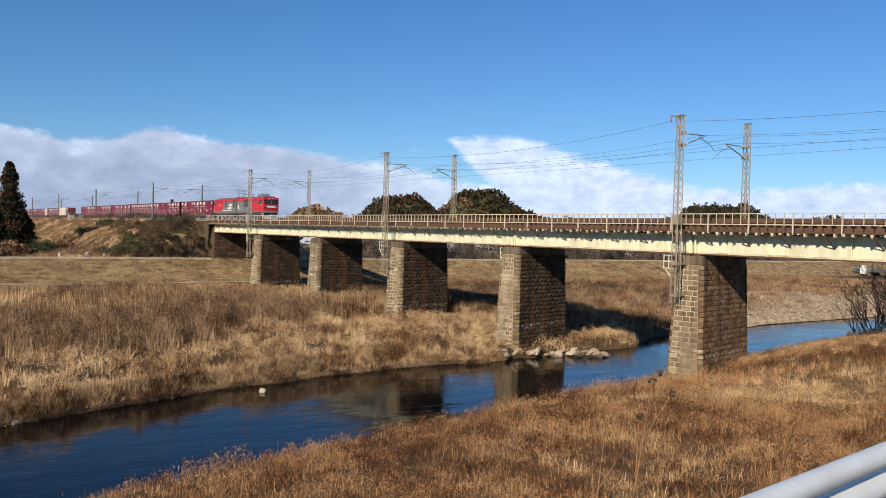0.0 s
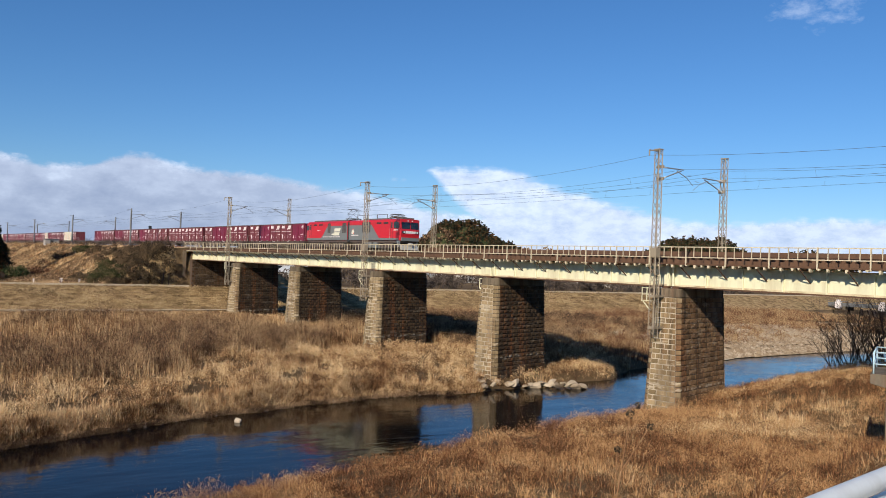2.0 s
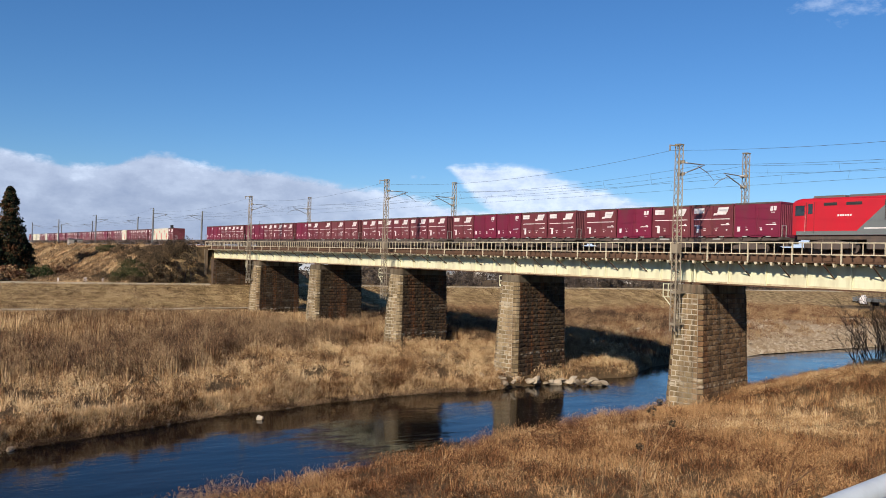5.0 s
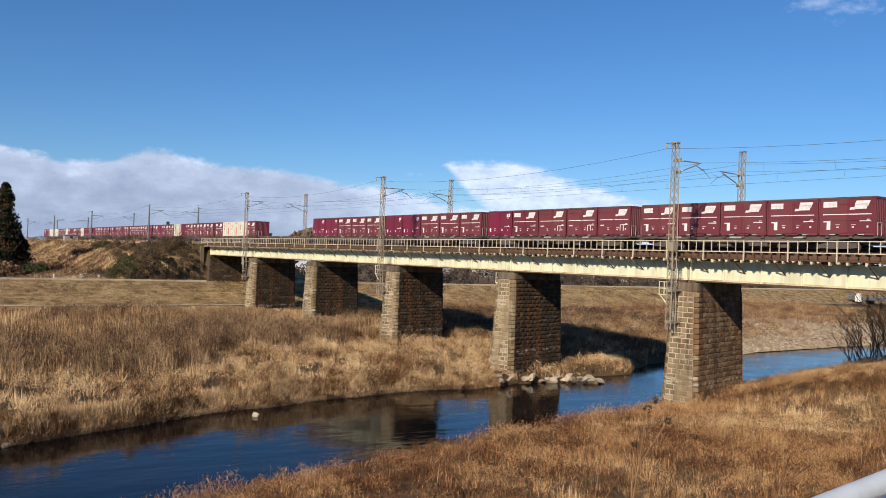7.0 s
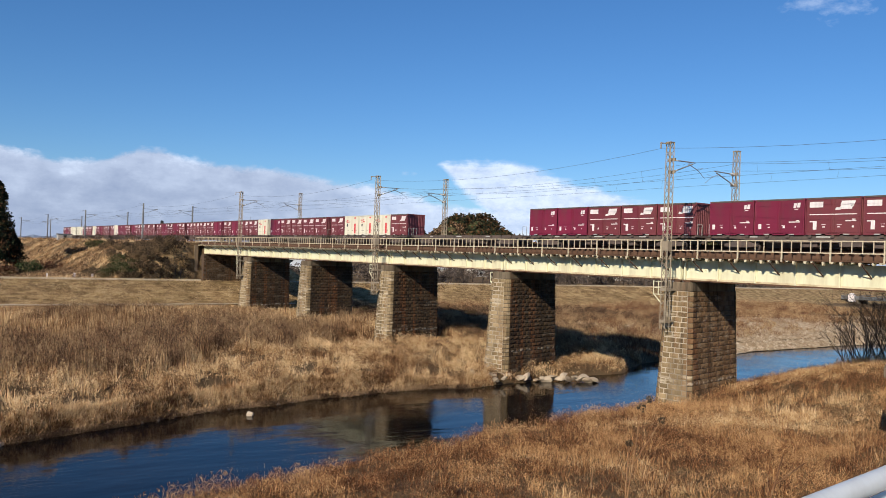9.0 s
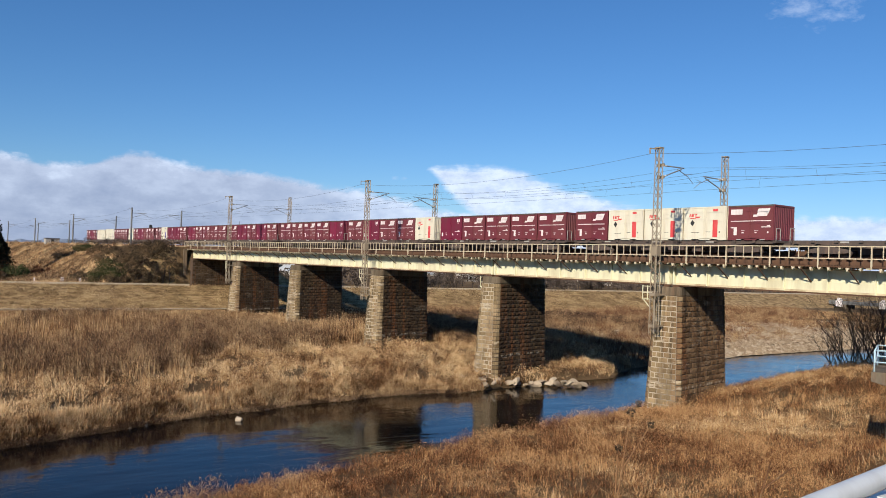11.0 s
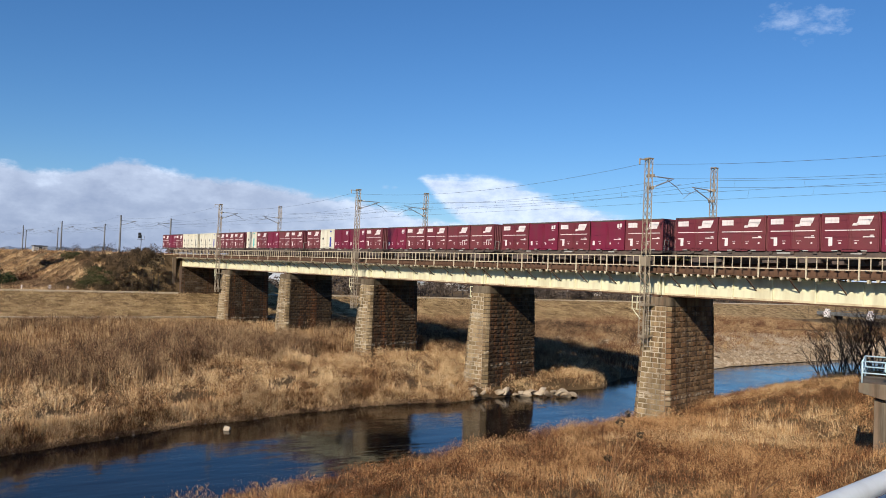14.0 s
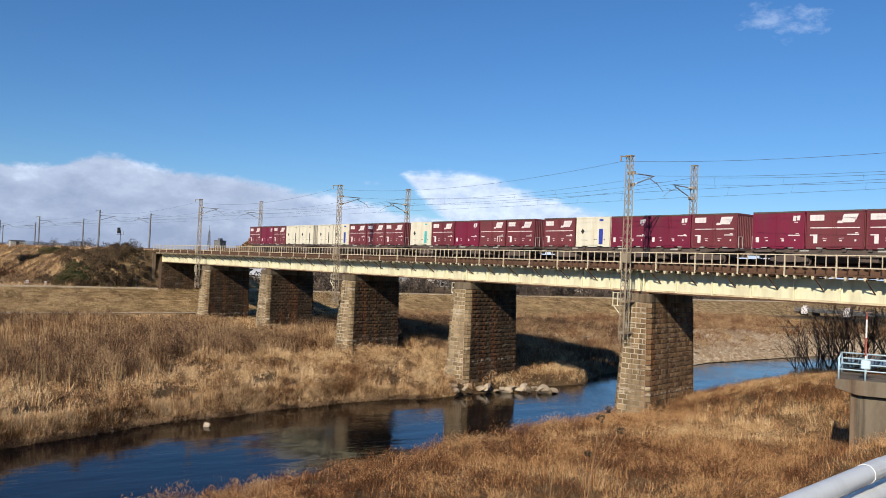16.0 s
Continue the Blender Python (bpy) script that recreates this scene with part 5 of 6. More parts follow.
x, y = keep(x, y, rng.uniform(0, 1, len(x)) < (0.3 + 0.8 * patchy(x, y, 0.16, 7.0)) * (1 - 0.85 * thicket(x, y)))
blades("reeds", "tall brown winter reeds on the flood plain", x, y, (0.9 + 0.9 * patchy(x, y, 0.16, 7.0)) * taper(x), 0.05, 0.16, "reed", 0.4, 18)
x, y = far_side(6500, -84, -22, -56, 14, False)
x, y = keep(x, y, rng.uniform(0, 1, len(x)) < thicket(x, y))
H = rng.uniform(1.3, 2.3, len(x)) * taper(x)
mounds("dead_bushes", "grey-brown leafless bushes standing in the reeds", x, y, rng.uniform(0.4, 1.3, len(x)), H, 120, 0.2, "bush_weed", 3.2, 0.09)
mounds("bush_twigs", "reddish-brown twigs of the leafless bushes", x, y, np.full(len(x), 0.9), H * 1.08, 60, 0.16, "brush", 3.0, 0.09)
blades("bush_stems", "thin upright stems of the leafless bushes", x, y, H * 1.15, 0.03, 0.12, "reed", 0.5, 9)
fluff("seed_heads", "pale seed heads over the leafless bushes", x, y, H * 1.15, 0.5, 7, 0.06, "straw", 0.4)
x, y = far_side(600, -44, -20, -54, -6, False)
x, y = keep(x, y, (reed_line(x, y) - x < 2.5) & (patchy(x, y, 0.5, 1.3) > 0.4))
blades("pale_stalks", "tall pale stalks before the dark bushes", x, y, rng.uniform(1.0, 1.9, len(x)), 0.04, 0.15, "straw", 0.35, 12)
x, y = spread(420, -64, -41, -4, 8)
x, y = keep(x, y, clear_of_piers(x, y))
blades("plume_grass", "tall pale plume grass before the piers", x, y, rng.uniform(0.9, 1.6, len(x)), 0.045, 0.22, "straw", 0.45, 30)
x, y = far_side(2600, -80, -24, -54, 4, False)
x, y = keep(x, y, (patchy(x, y, 0.28, 9.0) > 0.55) & (thicket(x, y) < 0.6))
blades("plume_grass", "pale plume grass clumps among the reeds", x, y, 1.8 * taper(x), 0.04, 0.22, "straw", 0.4, 26)
x, y = spread(1100, -78, -14, -52, 6)
x, y = keep(x, y, clear_of_piers(x, y) & (thicket(x, y) < 0.5))
blades("straw_tussocks", "pale arching straw tussocks on the flood plain", x, y, rng.uniform(0.6, 1.2, len(x)) * taper(x), 0.04, 0.6, "straw", 0.2, 50)
# beyond the bridge
x, y = spread(1500, -72, -36, 13, 62)
x, y = keep(x, y, clear_of_piers(x, y) & (patchy(x, y, 0.14, 5.2) > 0.4) & (x < np.interp(y, FAR_Y, FAR_X) - 14))
mounds("dead_bushes", "dark brown bushes on the plain beyond the bridge", x, y, rng.uniform(0.5, 1.4, len(x)), rng.uniform(0.8, 1.6, len(x)), 150, 0.2, "bush_weed", 2.4, 0.1)
x, y = spread(170, -58, -36, 9, 19)
x, y = keep(x, y, clear_of_piers(x, y))
mounds("dead_bushes", "dark reddish bushes in the shade of the bridge", x, y, rng.uniform(0.5, 1.2, len(x)), rng.uniform(0.9, 1.7, len(x)), 170, 0.16, "bush_weed", 2.4, 0.1)
x, y = spread(1500, -84, -18, 12, 140)
far = np.interp(y, FAR_Y, FAR_X)
x, y = keep(x, y, (x < far - 3) & clear_of_piers(x, y) & ((patchy(x, y, 0.12, 1.2) > 0.5) | (rng.uniform(0, 1, len(x)) < 0.2)))
mounds("dead_bushes", "reddish-brown low bushes beyond the bridge", x, y, rng.uniform(0.7, 2.0, len(x)), rng.uniform(0.6, 1.5, len(x)), 150, 0.22, "brush")
x, y = spread(17000, -95, -16, 9, 150)
p = patchy(x, y, 0.13, 2.0)
far = np.interp(y, FAR_Y, FAR_X)
gravel = (x < far) & (x > far - 34 + 5 * lumps(x, y, 0.1)) & (y > 38) & (y < 125) & (patchy(x, y, 0.16, 3.0) < 0.68)
x, y = keep(x, y, (x < far - 0.5) & clear_of_piers(x, y) & ~gravel & (x > -84) & (rng.uniform(0, 1, len(x)) < 0.35 + 0.7 * p))
blades("brush", "reddish-brown low brush beyond the bridge", x, y, 0.5 + 0.8 * patchy(x, y, 0.13, 2.0), 0.06, 0.3, "brush", 0.6, 20)
# embankment slopes and levee
x, y = spread(9000, -300, -99, -27, -2.6)
p = patchy(x, y, 0.24, 6.0)
x, y = keep(x, y, (rng.uniform(0, 1, len(x)) < 0.25 + 0.9 * p) & ((x < -103) | (y > -14)))
blades("slope_grass", "long straw grass on the railway embankment", x, y, 0.5 + 0.5 * patchy(x, y, 0.3, 3.0), 0.08, 0.6, "straw", 0.5, 16)
x, y = spread(5000, -300, -99.6, -27, -2.6)
x, y = keep(x, y, patchy(x, y, 0.2, 2.2) > 0.45)
fluff("slope_brush", "dark brown brush patches on the railway embankment", x, y, np.full(len(x), 0.9), 0.5, 26, 0.22, "bush_weed")
x, y = spread(15000, -101, -82.5, -60, 110)
x, y = keep(x, y, ((y < -1.5) | (y > 9) | (x > -97)) & ~((x < -96) & (x > -99)))
blades("levee_turf", "short mown winter turf on the levee", x, y, np.full(len(x), 0.16), 0.06, 0.8, "turf_blade", 0.5, 9)


x, y = spread(6500, -99.5, -82.8, -62, 110)
x, y = keep(x, y, ((y < -2) | (y > 9) | (x > -97)) & ~((x < -96.4) & (x > -98.8)))
fluff("levee_tufts", "mottled tufts of winter turf on the levee slope", x, y, 0.1 + 0.25 * patchy(x, y, 0.5, 1.0), 0.4, 14, 0.2, "turf_blade", 0.0)

# ---------------------------------------------------------------- leafy and bare plants
def leaf_cloud(cx, cy, cz, r, n, size):
    """n small leaf triangles on n random points of balls at the arrays cx, cy, cz with radii r."""
    m = len(cx)
    d = rng.normal(0, 1, (m * n, 3))
    d /= np.linalg.norm(d, axis=1)[:, None]
    d *= rng.uniform(0.35, 1.05, (m * n, 1)) ** 0.6
    c = np.repeat(np.stack([cx, cy, cz], -1), n, 0) + d * np.repeat(r, n)[:, None] * np.array([1, 1, 0.85])
    u = rng.normal(0, 1, (m * n, 3))
    u /= np.linalg.norm(u, axis=1)[:, None]
    w = np.cross(u, rng.normal(0, 1, (m * n, 3)))
    w /= np.linalg.norm(w, axis=1)[:, None]
    s = size * rng.uniform(0.6, 1.4, (m * n, 1))
    v = np.stack([c - u * s, c + w * s * 0.5, c + u * s, c - w * s * 0.5], 1).reshape(-1, 3)
    return v, np.arange(m * n * 4).reshape(-1, 4)


def make_shrub(x, y, r, h, mat_name, label, n=26, size=0.12):
    z = float(height(x, y))
    s = thing("shrub", pose(x, y, z), label, "shrub", "shrubs")
    k = max(6, int(r * r * 7))
    a, q = rng.uniform(0, 2 * np.pi, k), np.sqrt(rng.uniform(0, 1, k)) * r
    hz = rng.uniform(0.15, 1.0, k) * h * (1 - 0.6 * (q / r) ** 2)
    v, f = leaf_cloud(np.cos(a) * q, np.sin(a) * q, hz, rng.uniform(0.25, 0.5, k) * min(r, 1.6), n, size)
    crown = new("crown", fast_mesh("crown", v, f, M[mat_name]))
    crown.parent = s
    st = Build()
    for i in range(6):
        b0, b1 = rng.uniform(0, 2 * np.pi), rng.uniform(0.2, 0.7) * r
        st.tube([(0.1 * math.cos(b0), 0.1 * math.sin(b0), -0.1), (b1 * 0.5 * math.cos(b0), b1 * 0.5 * math.sin(b0), h * 0.4), (b1 * math.cos(b0), b1 * math.sin(b0), h * 0.75)], [0.05, 0.035, 0.012], 5)
    part("stem", st, M["bark"], s)
    return s


for x, y, r, h in ((-100.2, -5.2, 1.5, 1.6), (-99.7, -6.8, 1.6, 1.5), (-99.6, -8.6, 1.6, 1.5), (-99.8, -10.4, 1.6, 1.4), (-99.9, -12.2, 1.6, 1.3), (-101.2, -6.2, 1.8, 2.4), (-101.6, -8.6, 1.8, 2.0), (-101.2, -10.8, 1.6, 1.9), (-103, -14.2, 2.0, 1.8), (-106, -8, 2.2, 1.8), (-107, -4.4, 1.8, 1.6), (-115, -5, 2.0, 1.2), (-122, -9, 1.8, 1.2), (-103.5, -5.5, 2.6, 2.2), (-104, -9, 2.4, 2.0), (-106, -12.5, 2.2, 1.8), (-102.5, -12, 1.8, 1.8), (-109, -6, 2.6, 1.6), (-112, -10, 2.4, 1.6), (-100.5, -4.4, 1.6, 2.6),
                   (-108.5, -15.5, 2.0, 1.7), (-113, -15, 1.8, 1.5), (-118, -7, 2.0, 1.2), (-127, -6, 2.2, 1.3), (-139, -5.5, 2.4, 1.3), (-150, -6, 2.6, 1.4), (-158, -9, 2.2, 1.3)):
    green = rng.uniform() < 0.2
    make_shrub(x, y, r, h, "green" if green else "shrub_twig", "dull green evergreen shrub on the embankment slope" if green else "brown leafless-looking shrub on the embankment slope", 70, 0.105)
for i in range(9):
    y = -3.9 - 1.15 * i
    up = float(height(-100.2, y)) - 4.5
    make_shrub(-99.1 + 0.3 * math.sin(i * 2.1), y, 1.5, max(1.2, up * 0.95 + 0.4), "shrub_twig", "dense brown creeper-covered shrub beside the abutment", 110, 0.1)
x, y = spread(7500, -97, -84, -60, 110)
x, y = keep(x, y, patchy(x, y, 0.55, 2.2) > 0.5)
fluff("levee_thatch", "dark matted thatch patches on the mown levee slope", x, y, np.full(len(x), 0.2), 0.3, 16, 0.13, "bush_weed", 0.02)
make_shrub(-87.6, 4.3, 1.4, 1.4, "green", "green shrub on the levee slope", 44, 0.13)
make_shrub(-86.6, 5.6, 1.1, 1.0, "green", "small green shrub on the levee slope", 40, 0.12)
for x, y, r, h in ((-131, -27, 3.2, 3.0), (-134, -22, 3.4, 3.2), (-137, -18.5, 3.0, 2.6), (-128, -32, 3.2, 3.0), (-126, -37, 3.4, 3.2), (-142, -16, 2.6, 2.0)):
    make_shrub(x, y, r, h, "brush" if r < 3.3 else "green", "dense brown thicket beyond the levee", 40, 0.2)


def make_bare(name, x, y, z, h, seed, label, stems=7, r0=0.06, thick=1.0, splay=0.3):
    """A leafless shrub or tree: forked tapering branches."""
    rd = random.Random(seed)
    t = thing(name, pose(x, y, z), label, "bare shrub" if stems > 2 else "bare tree", "bare shrubs")
    trunk, twigs = Build(), Build()

    def grow(p, d, length, r, level):
        q = p + d * length
        mid = p.lerp(q, 0.5) + Vector((rd.uniform(-1, 1), rd.uniform(-1, 1), 0)) * length * 0.06
        (trunk if level < 2 else twigs).tube([p, mid, q], [r, r * 0.8, r * 0.6], 5 if level < 2 else 3, False)
        if level >= 4:
            return
        for i in range(rd.choice((2, 3, 3)) if level else 3):
            e = (d + Vector((rd.uniform(-1, 1), rd.uniform(-1, 1), rd.uniform(-0.1, 0.8))) * (0.45 + 0.08 * level)).normalized()
            grow(p.lerp(q, rd.uniform(0.55, 1.0)), e, length * rd.uniform(0.55, 0.8), r * 0.55, level + 1)

    for i in range(stems):
        a = 2 * math.pi * i / stems + rd.uniform(-0.4, 0.4)
        d = Vector((math.cos(a) * splay, math.sin(a) * splay, 1.0)).normalized() if stems > 1 else Vector((0.03, 0.02, 1))
        grow(Vector((math.cos(a) * 0.15, math.sin(a) * 0.15, -0.2)), d, h * rd.uniform(0.3, 0.42), r0 * thick, 0)
    part("branch_frame", trunk, M["bark"], t, smooth=True)
    tagged(part("twig", twigs, M["bark"], t), kind="stuff")
    return t


for i, (x, y, h) in enumerate(((5.2, 13.4, 4.6), (5.9, 14.2, 6.6), (6.6, 12.8, 7.2), (8.0, 13.6, 8.6), (9.4, 12.6, 7.6), (10.8, 13.8, 8.4), (12.4, 13.0, 7.4), (7.2, 15.0, 8.0), (14.0, 13.4, 7.6), (8.8, 14.6, 7.8))):
    make_bare("bare_shrub", x, y, float(height(x, y)), h, 20 + i, "dark leafless riverside shrub with many thin branches", 6, 0.045, 1.0, 0.55)
for x, y, r, h in ((5.8, 14.0, 1.2, 1.2), (7.0, 14.6, 1.6, 1.5), (9.8, 14.8, 1.7, 1.5), (12.6, 14.6, 1.6, 1.4)):
    make_shrub(x, y, r, h, "bark", "dense dark tangle at the foot of the bare shrubs", 60, 0.09)
make_bare("bare_shrub", -41.0, 21.0, float(height(-41.0, 21.0)), 4.0, 41, "pale leafless shrub beyond the bridge", 6, 0.04)
make_bare("bare_shrub", -52.0, 30.0, float(height(-52.0, 30.0)), 3.5, 42, "pale leafless shrub beyond the bridge", 6, 0.04)


def make_cedar(x, y, z, h, r, label):
    t = thing("cedar_tree", pose(x, y, z), label, "tree", "cedars")
    part("trunk", Build().tube([(0, 0, -0.3), (0.05, 0, h * 0.5), (0, 0.03, h * 0.97)], [0.38, 0.22, 0.03], 8), M["bark"], t, smooth=True)
    lim = Build()
    n = int(h * 14)
    f = rng.uniform(0.06, 1.0, n) ** 0.9
    rad = r * (1 - f) ** 0.75 * rng.uniform(0.35, 1.08, n) + 0.2
    a = rng.uniform(0, 2 * np.pi, n)
    for i in range(0, n, 3):
        lim.tube([(0, 0, f[i] * h), (math.cos(a[i]) * rad[i] * 0.8, math.sin(a[i]) * rad[i] * 0.8, f[i] * h - 0.1 * rad[i])], [0.06, 0.015], 4, False)
    part("limb", lim, M["bark"], t)
    v, fc = leaf_cloud(np.cos(a) * rad * 0.75, np.sin(a) * rad * 0.75, f * h, 0.45 + 0.28 * rad, 70, 0.25)
    c = new("crown", fast_mesh("crown", v, fc, M["cedar"]))
    c.parent = t
    return t


make_cedar(-150, -25.2, 3.2, 18.4, 4.6, "tall dark cedar with a rusty brown winter crown")
make_cedar(-151.5, -22.4, 3.2, 9.0, 3.4, "shorter dark green cedar beside the tall one")
make_cedar(-148.5, -28.6, 3.2, 9.5, 3.4, "shorter dark green cedar beside the tall one")

# tall dead stalks in front of the guard rail
for i, (x, y, z1, lx, ly, fork) in enumerate(((31.72, -40.46, 8.5, 0.1, 0.35, 1), (32.86, -39.7, 8.15, 0.12, 0.3, 0), (31.0, -40.4, 7.7, 0.1, 0.2, 0), (32.3, -39.9, 7.6, 0.1, 0.2, 0))):
    z0 = float(height(x, y))
    s = thing("dead_stalk", pose(x, y, z0), "tall pale dead weed stalk with dry seed heads", "weed", "dead stalks")
    H = z1 - z0
    st = Build().tube([(-lx, -ly, -0.1), (-lx * 0.4, -ly * 0.4, H * 0.6), (0, 0, H)], [0.014, 0.010, 0.006], 6)
    st.tube([(-lx * 0.25, -ly * 0.25, H * 0.75), (0.13, 0.16, H * 0.95)], [0.01, 0.006], 5)
    st.tube([(-lx * 0.45, -ly * 0.45, H * 0.6), (-0.16, 0.0, H * 0.82)], [0.009, 0.005], 5)
    part("stem", st, M["reed"], s)
    if fork:
        v, f = leaf_cloud(np.array([0.0, 0.13, -0.16, 0.05]), np.array([0.0, 0.16, 0, 0.05]), np.array([H, H * 0.95, H * 0.83, H * 1.04]), np.array([0.05, 0.045, 0.04, 0.045]), 40, 0.018)
        hd = new("seed_head", fast_mesh("seed_head", v, f, M["shrub_twig"]))
        hd.parent = s
        tagged(hd, kind="stuff")
# ---------------------------------------------------------------- stones
def boulder(seed, r):
    rd = random.Random(seed)
    bm = bmesh.new()
    bmesh.ops.create_icosphere(bm, subdivisions=2, radius=1)
    off = Vector((rd.uniform(0, 9), rd.uniform(0, 9), rd.uniform(0, 9)))
    cuts = [(Vector((rd.uniform(-1, 1), rd.uniform(-1, 1), rd.uniform(-0.6, 1))).normalized(), rd.uniform(0.3, 0.55)) for i in range(12)]
    for v in bm.verts:
        p = v.co * (1 + 0.25 * noise.noise(v.co * 1.1 + off))
        for n, d in cuts:
            e = p.dot(n) - d
            if e > 0:
                p -= n * e
        v.co = Vector((p.x * r[0], p.y * r[1], p.z * r[2]))
    me = bpy.data.meshes.new("boulder")
    bm.to_mesh(me)
    bm.free()
    me.materials.append(M["boulder"])
    return me


rd = random.Random(8)
rocks = [boulder(i, (rd.uniform(0.8, 1.2), rd.uniform(0.5, 0.8), rd.uniform(0.38, 0.62))) for i in range(6)]


def put_boulder(x, y, z, s, label, turn=None, tilt=18):
    ob = new("boulder", rd.choice(rocks))
    ob.matrix_world = pose(x, y, z, rd.uniform(-tilt, tilt), rd.uniform(-tilt, tilt), rd.uniform(0, 360) if turn is None else turn) @ Matrix.Scale(s, 4)
    return tagged(ob, label, "rock", "riverside boulders")


for i in range(26):
    f = i / 25
    put_boulder(-19.6 + 4.6 * f + rd.uniform(-0.4, 0.4), -3.4 + 10 * f + rd.uniform(-0.5, 0.5), -0.55 + rd.uniform(-0.1, 0.3), rd.uniform(0.45, 1.05), "angular pale grey rock at the foot of the pier")
for i in range(12):
    put_boulder(-18.6 + rd.uniform(-1.8, 2.2), -2.6 + rd.uniform(-0.8, 0.6), -0.25 + rd.uniform(-0.2, 0.2), rd.uniform(0.5, 0.95), "angular pale grey rock at the foot of the pier", None, 25)
for x, y, s in ((-13.2, -26.3, 0.55), (-10.9, -41.0, 0.45), (-12.4, -38.0, 0.35), (-14.3, -31.8, 0.35), (-17.3, -15.5, 0.6), (-16.9, -17.2, 0.4), (-16.3, -23, 0.3)):
    put_boulder(x, y, WATER + 0.12, s, "pale rock at the water's edge")

for i in range(34):
    y = -46 + 38 * i / 33 + rd.uniform(-0.5, 0.5)
    line = np.linspace(-26, -4, 221)
    wet = height(line, np.full(221, y)) < WATER + 0.02
    if wet.any():
        put_boulder(float(line[wet.argmax()]) + rd.uniform(-0.3, 0.25), y, WATER + 0.05, rd.uniform(0.1, 0.3), "small pale stone at the water's edge")

# gravel bar across the river, with loose stones
gv, gf = [], []
ng = 30
for j in range(ng + 1):
    y = 36 + 92 * j / ng
    far = float(np.interp(y, FAR_Y, FAR_X))
    wdt = 30 * math.sin(math.pi * min(1, max(0.02, j / ng))) ** 0.6 + 2 * math.sin(j * 1.7)
    for i in range(13):
        x = far + 0.2 - wdt * i / 12 + (1.6 if i == 0 else 0.0)
        gv.append((x, y + 1.5 * math.sin(i * 1.3 + j), max(float(height(x, y)) + 0.05, WATER + 0.05)))
for j in range(ng):
    for i in range(12):
        gf.append((j * 13 + i, j * 13 + i + 1, j * 13 + i + 14, j * 13 + i + 13))
tagged(part("gravel_bar", Build().add(gv, gf), M["gravel"], smooth=True), "tan gravel bar along the far river edge", "gravel", kind="structure")
sx = rng.uniform(-58, -22, 24000)
sy = rng.uniform(34, 124, 24000)
fr = np.interp(sy, FAR_Y, FAR_X)
okk = (sx < fr + 1.5) & (sx > fr - 26) & ((sx > fr - 7) | (rng.uniform(0, 1, 24000) < 0.45))
sx, sy = sx[okk], sy[okk]
ex_y = rng.uniform(34, 126, 9000)
ex_x = np.interp(ex_y, FAR_Y, FAR_X) + rng.uniform(-9, 1.9, 9000)
sx, sy = np.concatenate([sx, ex_x]), np.concatenate([sy, ex_y])
fr = np.interp(sy, FAR_Y, FAR_X)
sz = np.maximum(height(sx, sy) + 0.12, WATER + 0.07 + 0.24 * np.clip(fr + 1.8 - sx, 0, 3))
sr = 0.12 + 0.3 * rng.uniform(0, 1, len(sx)) ** 3
oct_v = np.array([(1, 0, 0), (0, 1, 0), (-1, 0, 0), (0, -1, 0), (0, 0, 0.7)])
v = (np.stack([sx, sy, sz], -1)[:, None, :] + oct_v[None] * sr[:, None, None] * rng.uniform(0.6, 1.4, (len(sx), 5, 1))).reshape(-1, 3)
f = (np.arange(len(sx))[:, None, None] * 5 + np.array([(0, 1, 4), (1, 2, 4), (2, 3, 4), (3, 0, 4)])[None]).reshape(-1, 3)
tagged(new("loose_stones", fast_mesh("loose_stones", v, f, M["gravel"])), "loose tan river stones on the gravel bar", "stones", kind="stuff")

M["path"] = painted("pale_gravel_path", (0.56, 0.47, 0.34), (0.3, 0.22, 0.13), 0.4, 0.95, 0.7, streak=(1, 1, 1))
# path on the levee crest and track at its foot
for name, x0, x1, zl, lab in (("crest_path", -98.4, -95.9, 4.6, "pale gravel path on the levee crest"), ("foot_track", -84.6, -82.9, None, "dusty track at the foot of the levee")):
    pv, pf = [], []
    ys = np.arange(-200, 300, 2.0)
    ys = ys[(ys < -1.5) | (ys > 9)] if zl else ys[ys < 12]
    for y in ys:
        for x in (x0, x1):
            w_ = 0.25 * math.sin(y * 0.4)
            pv.append((x + w_, y, zl if zl else max(float(height(x0, y)), float(height(x1, y))) + 0.04))
    for i in range(len(ys) - 1):
        if ys[i + 1] - ys[i] < 3:
            pf.append((i * 2, i * 2 + 1, i * 2 + 3, i * 2 + 2))
    tagged(part(name, Build().add(pv, pf), M["path"]), lab, "path", kind="structure")

# marker posts and cabinet near the embankment foot
for x, y, w_, h_, lab in ((-104.5, -19.3, 0.5, 1.1, "small white sign board by the levee"), (-103.5, -23.5, 0.22, 0.9, "short white marker post"), (-101.8, -40.2, 0.3, 0.8, "short white marker post"), (-105, -16.5, 0.35, 1.0, "short white marker post")):
    mp = thing("marker_post", pose(x, y, float(height(x, y))), lab, "marker post", "marker posts")
    part("post", Build().box(-0.05, -0.05, -0.2, 0.05, 0.05, h_), M["pale"], mp)
    part("board", Build().box(0.052, -w_ / 2, h_ * 0.35, 0.09, w_ / 2, h_), M["mark"], mp, bevel=0.01)

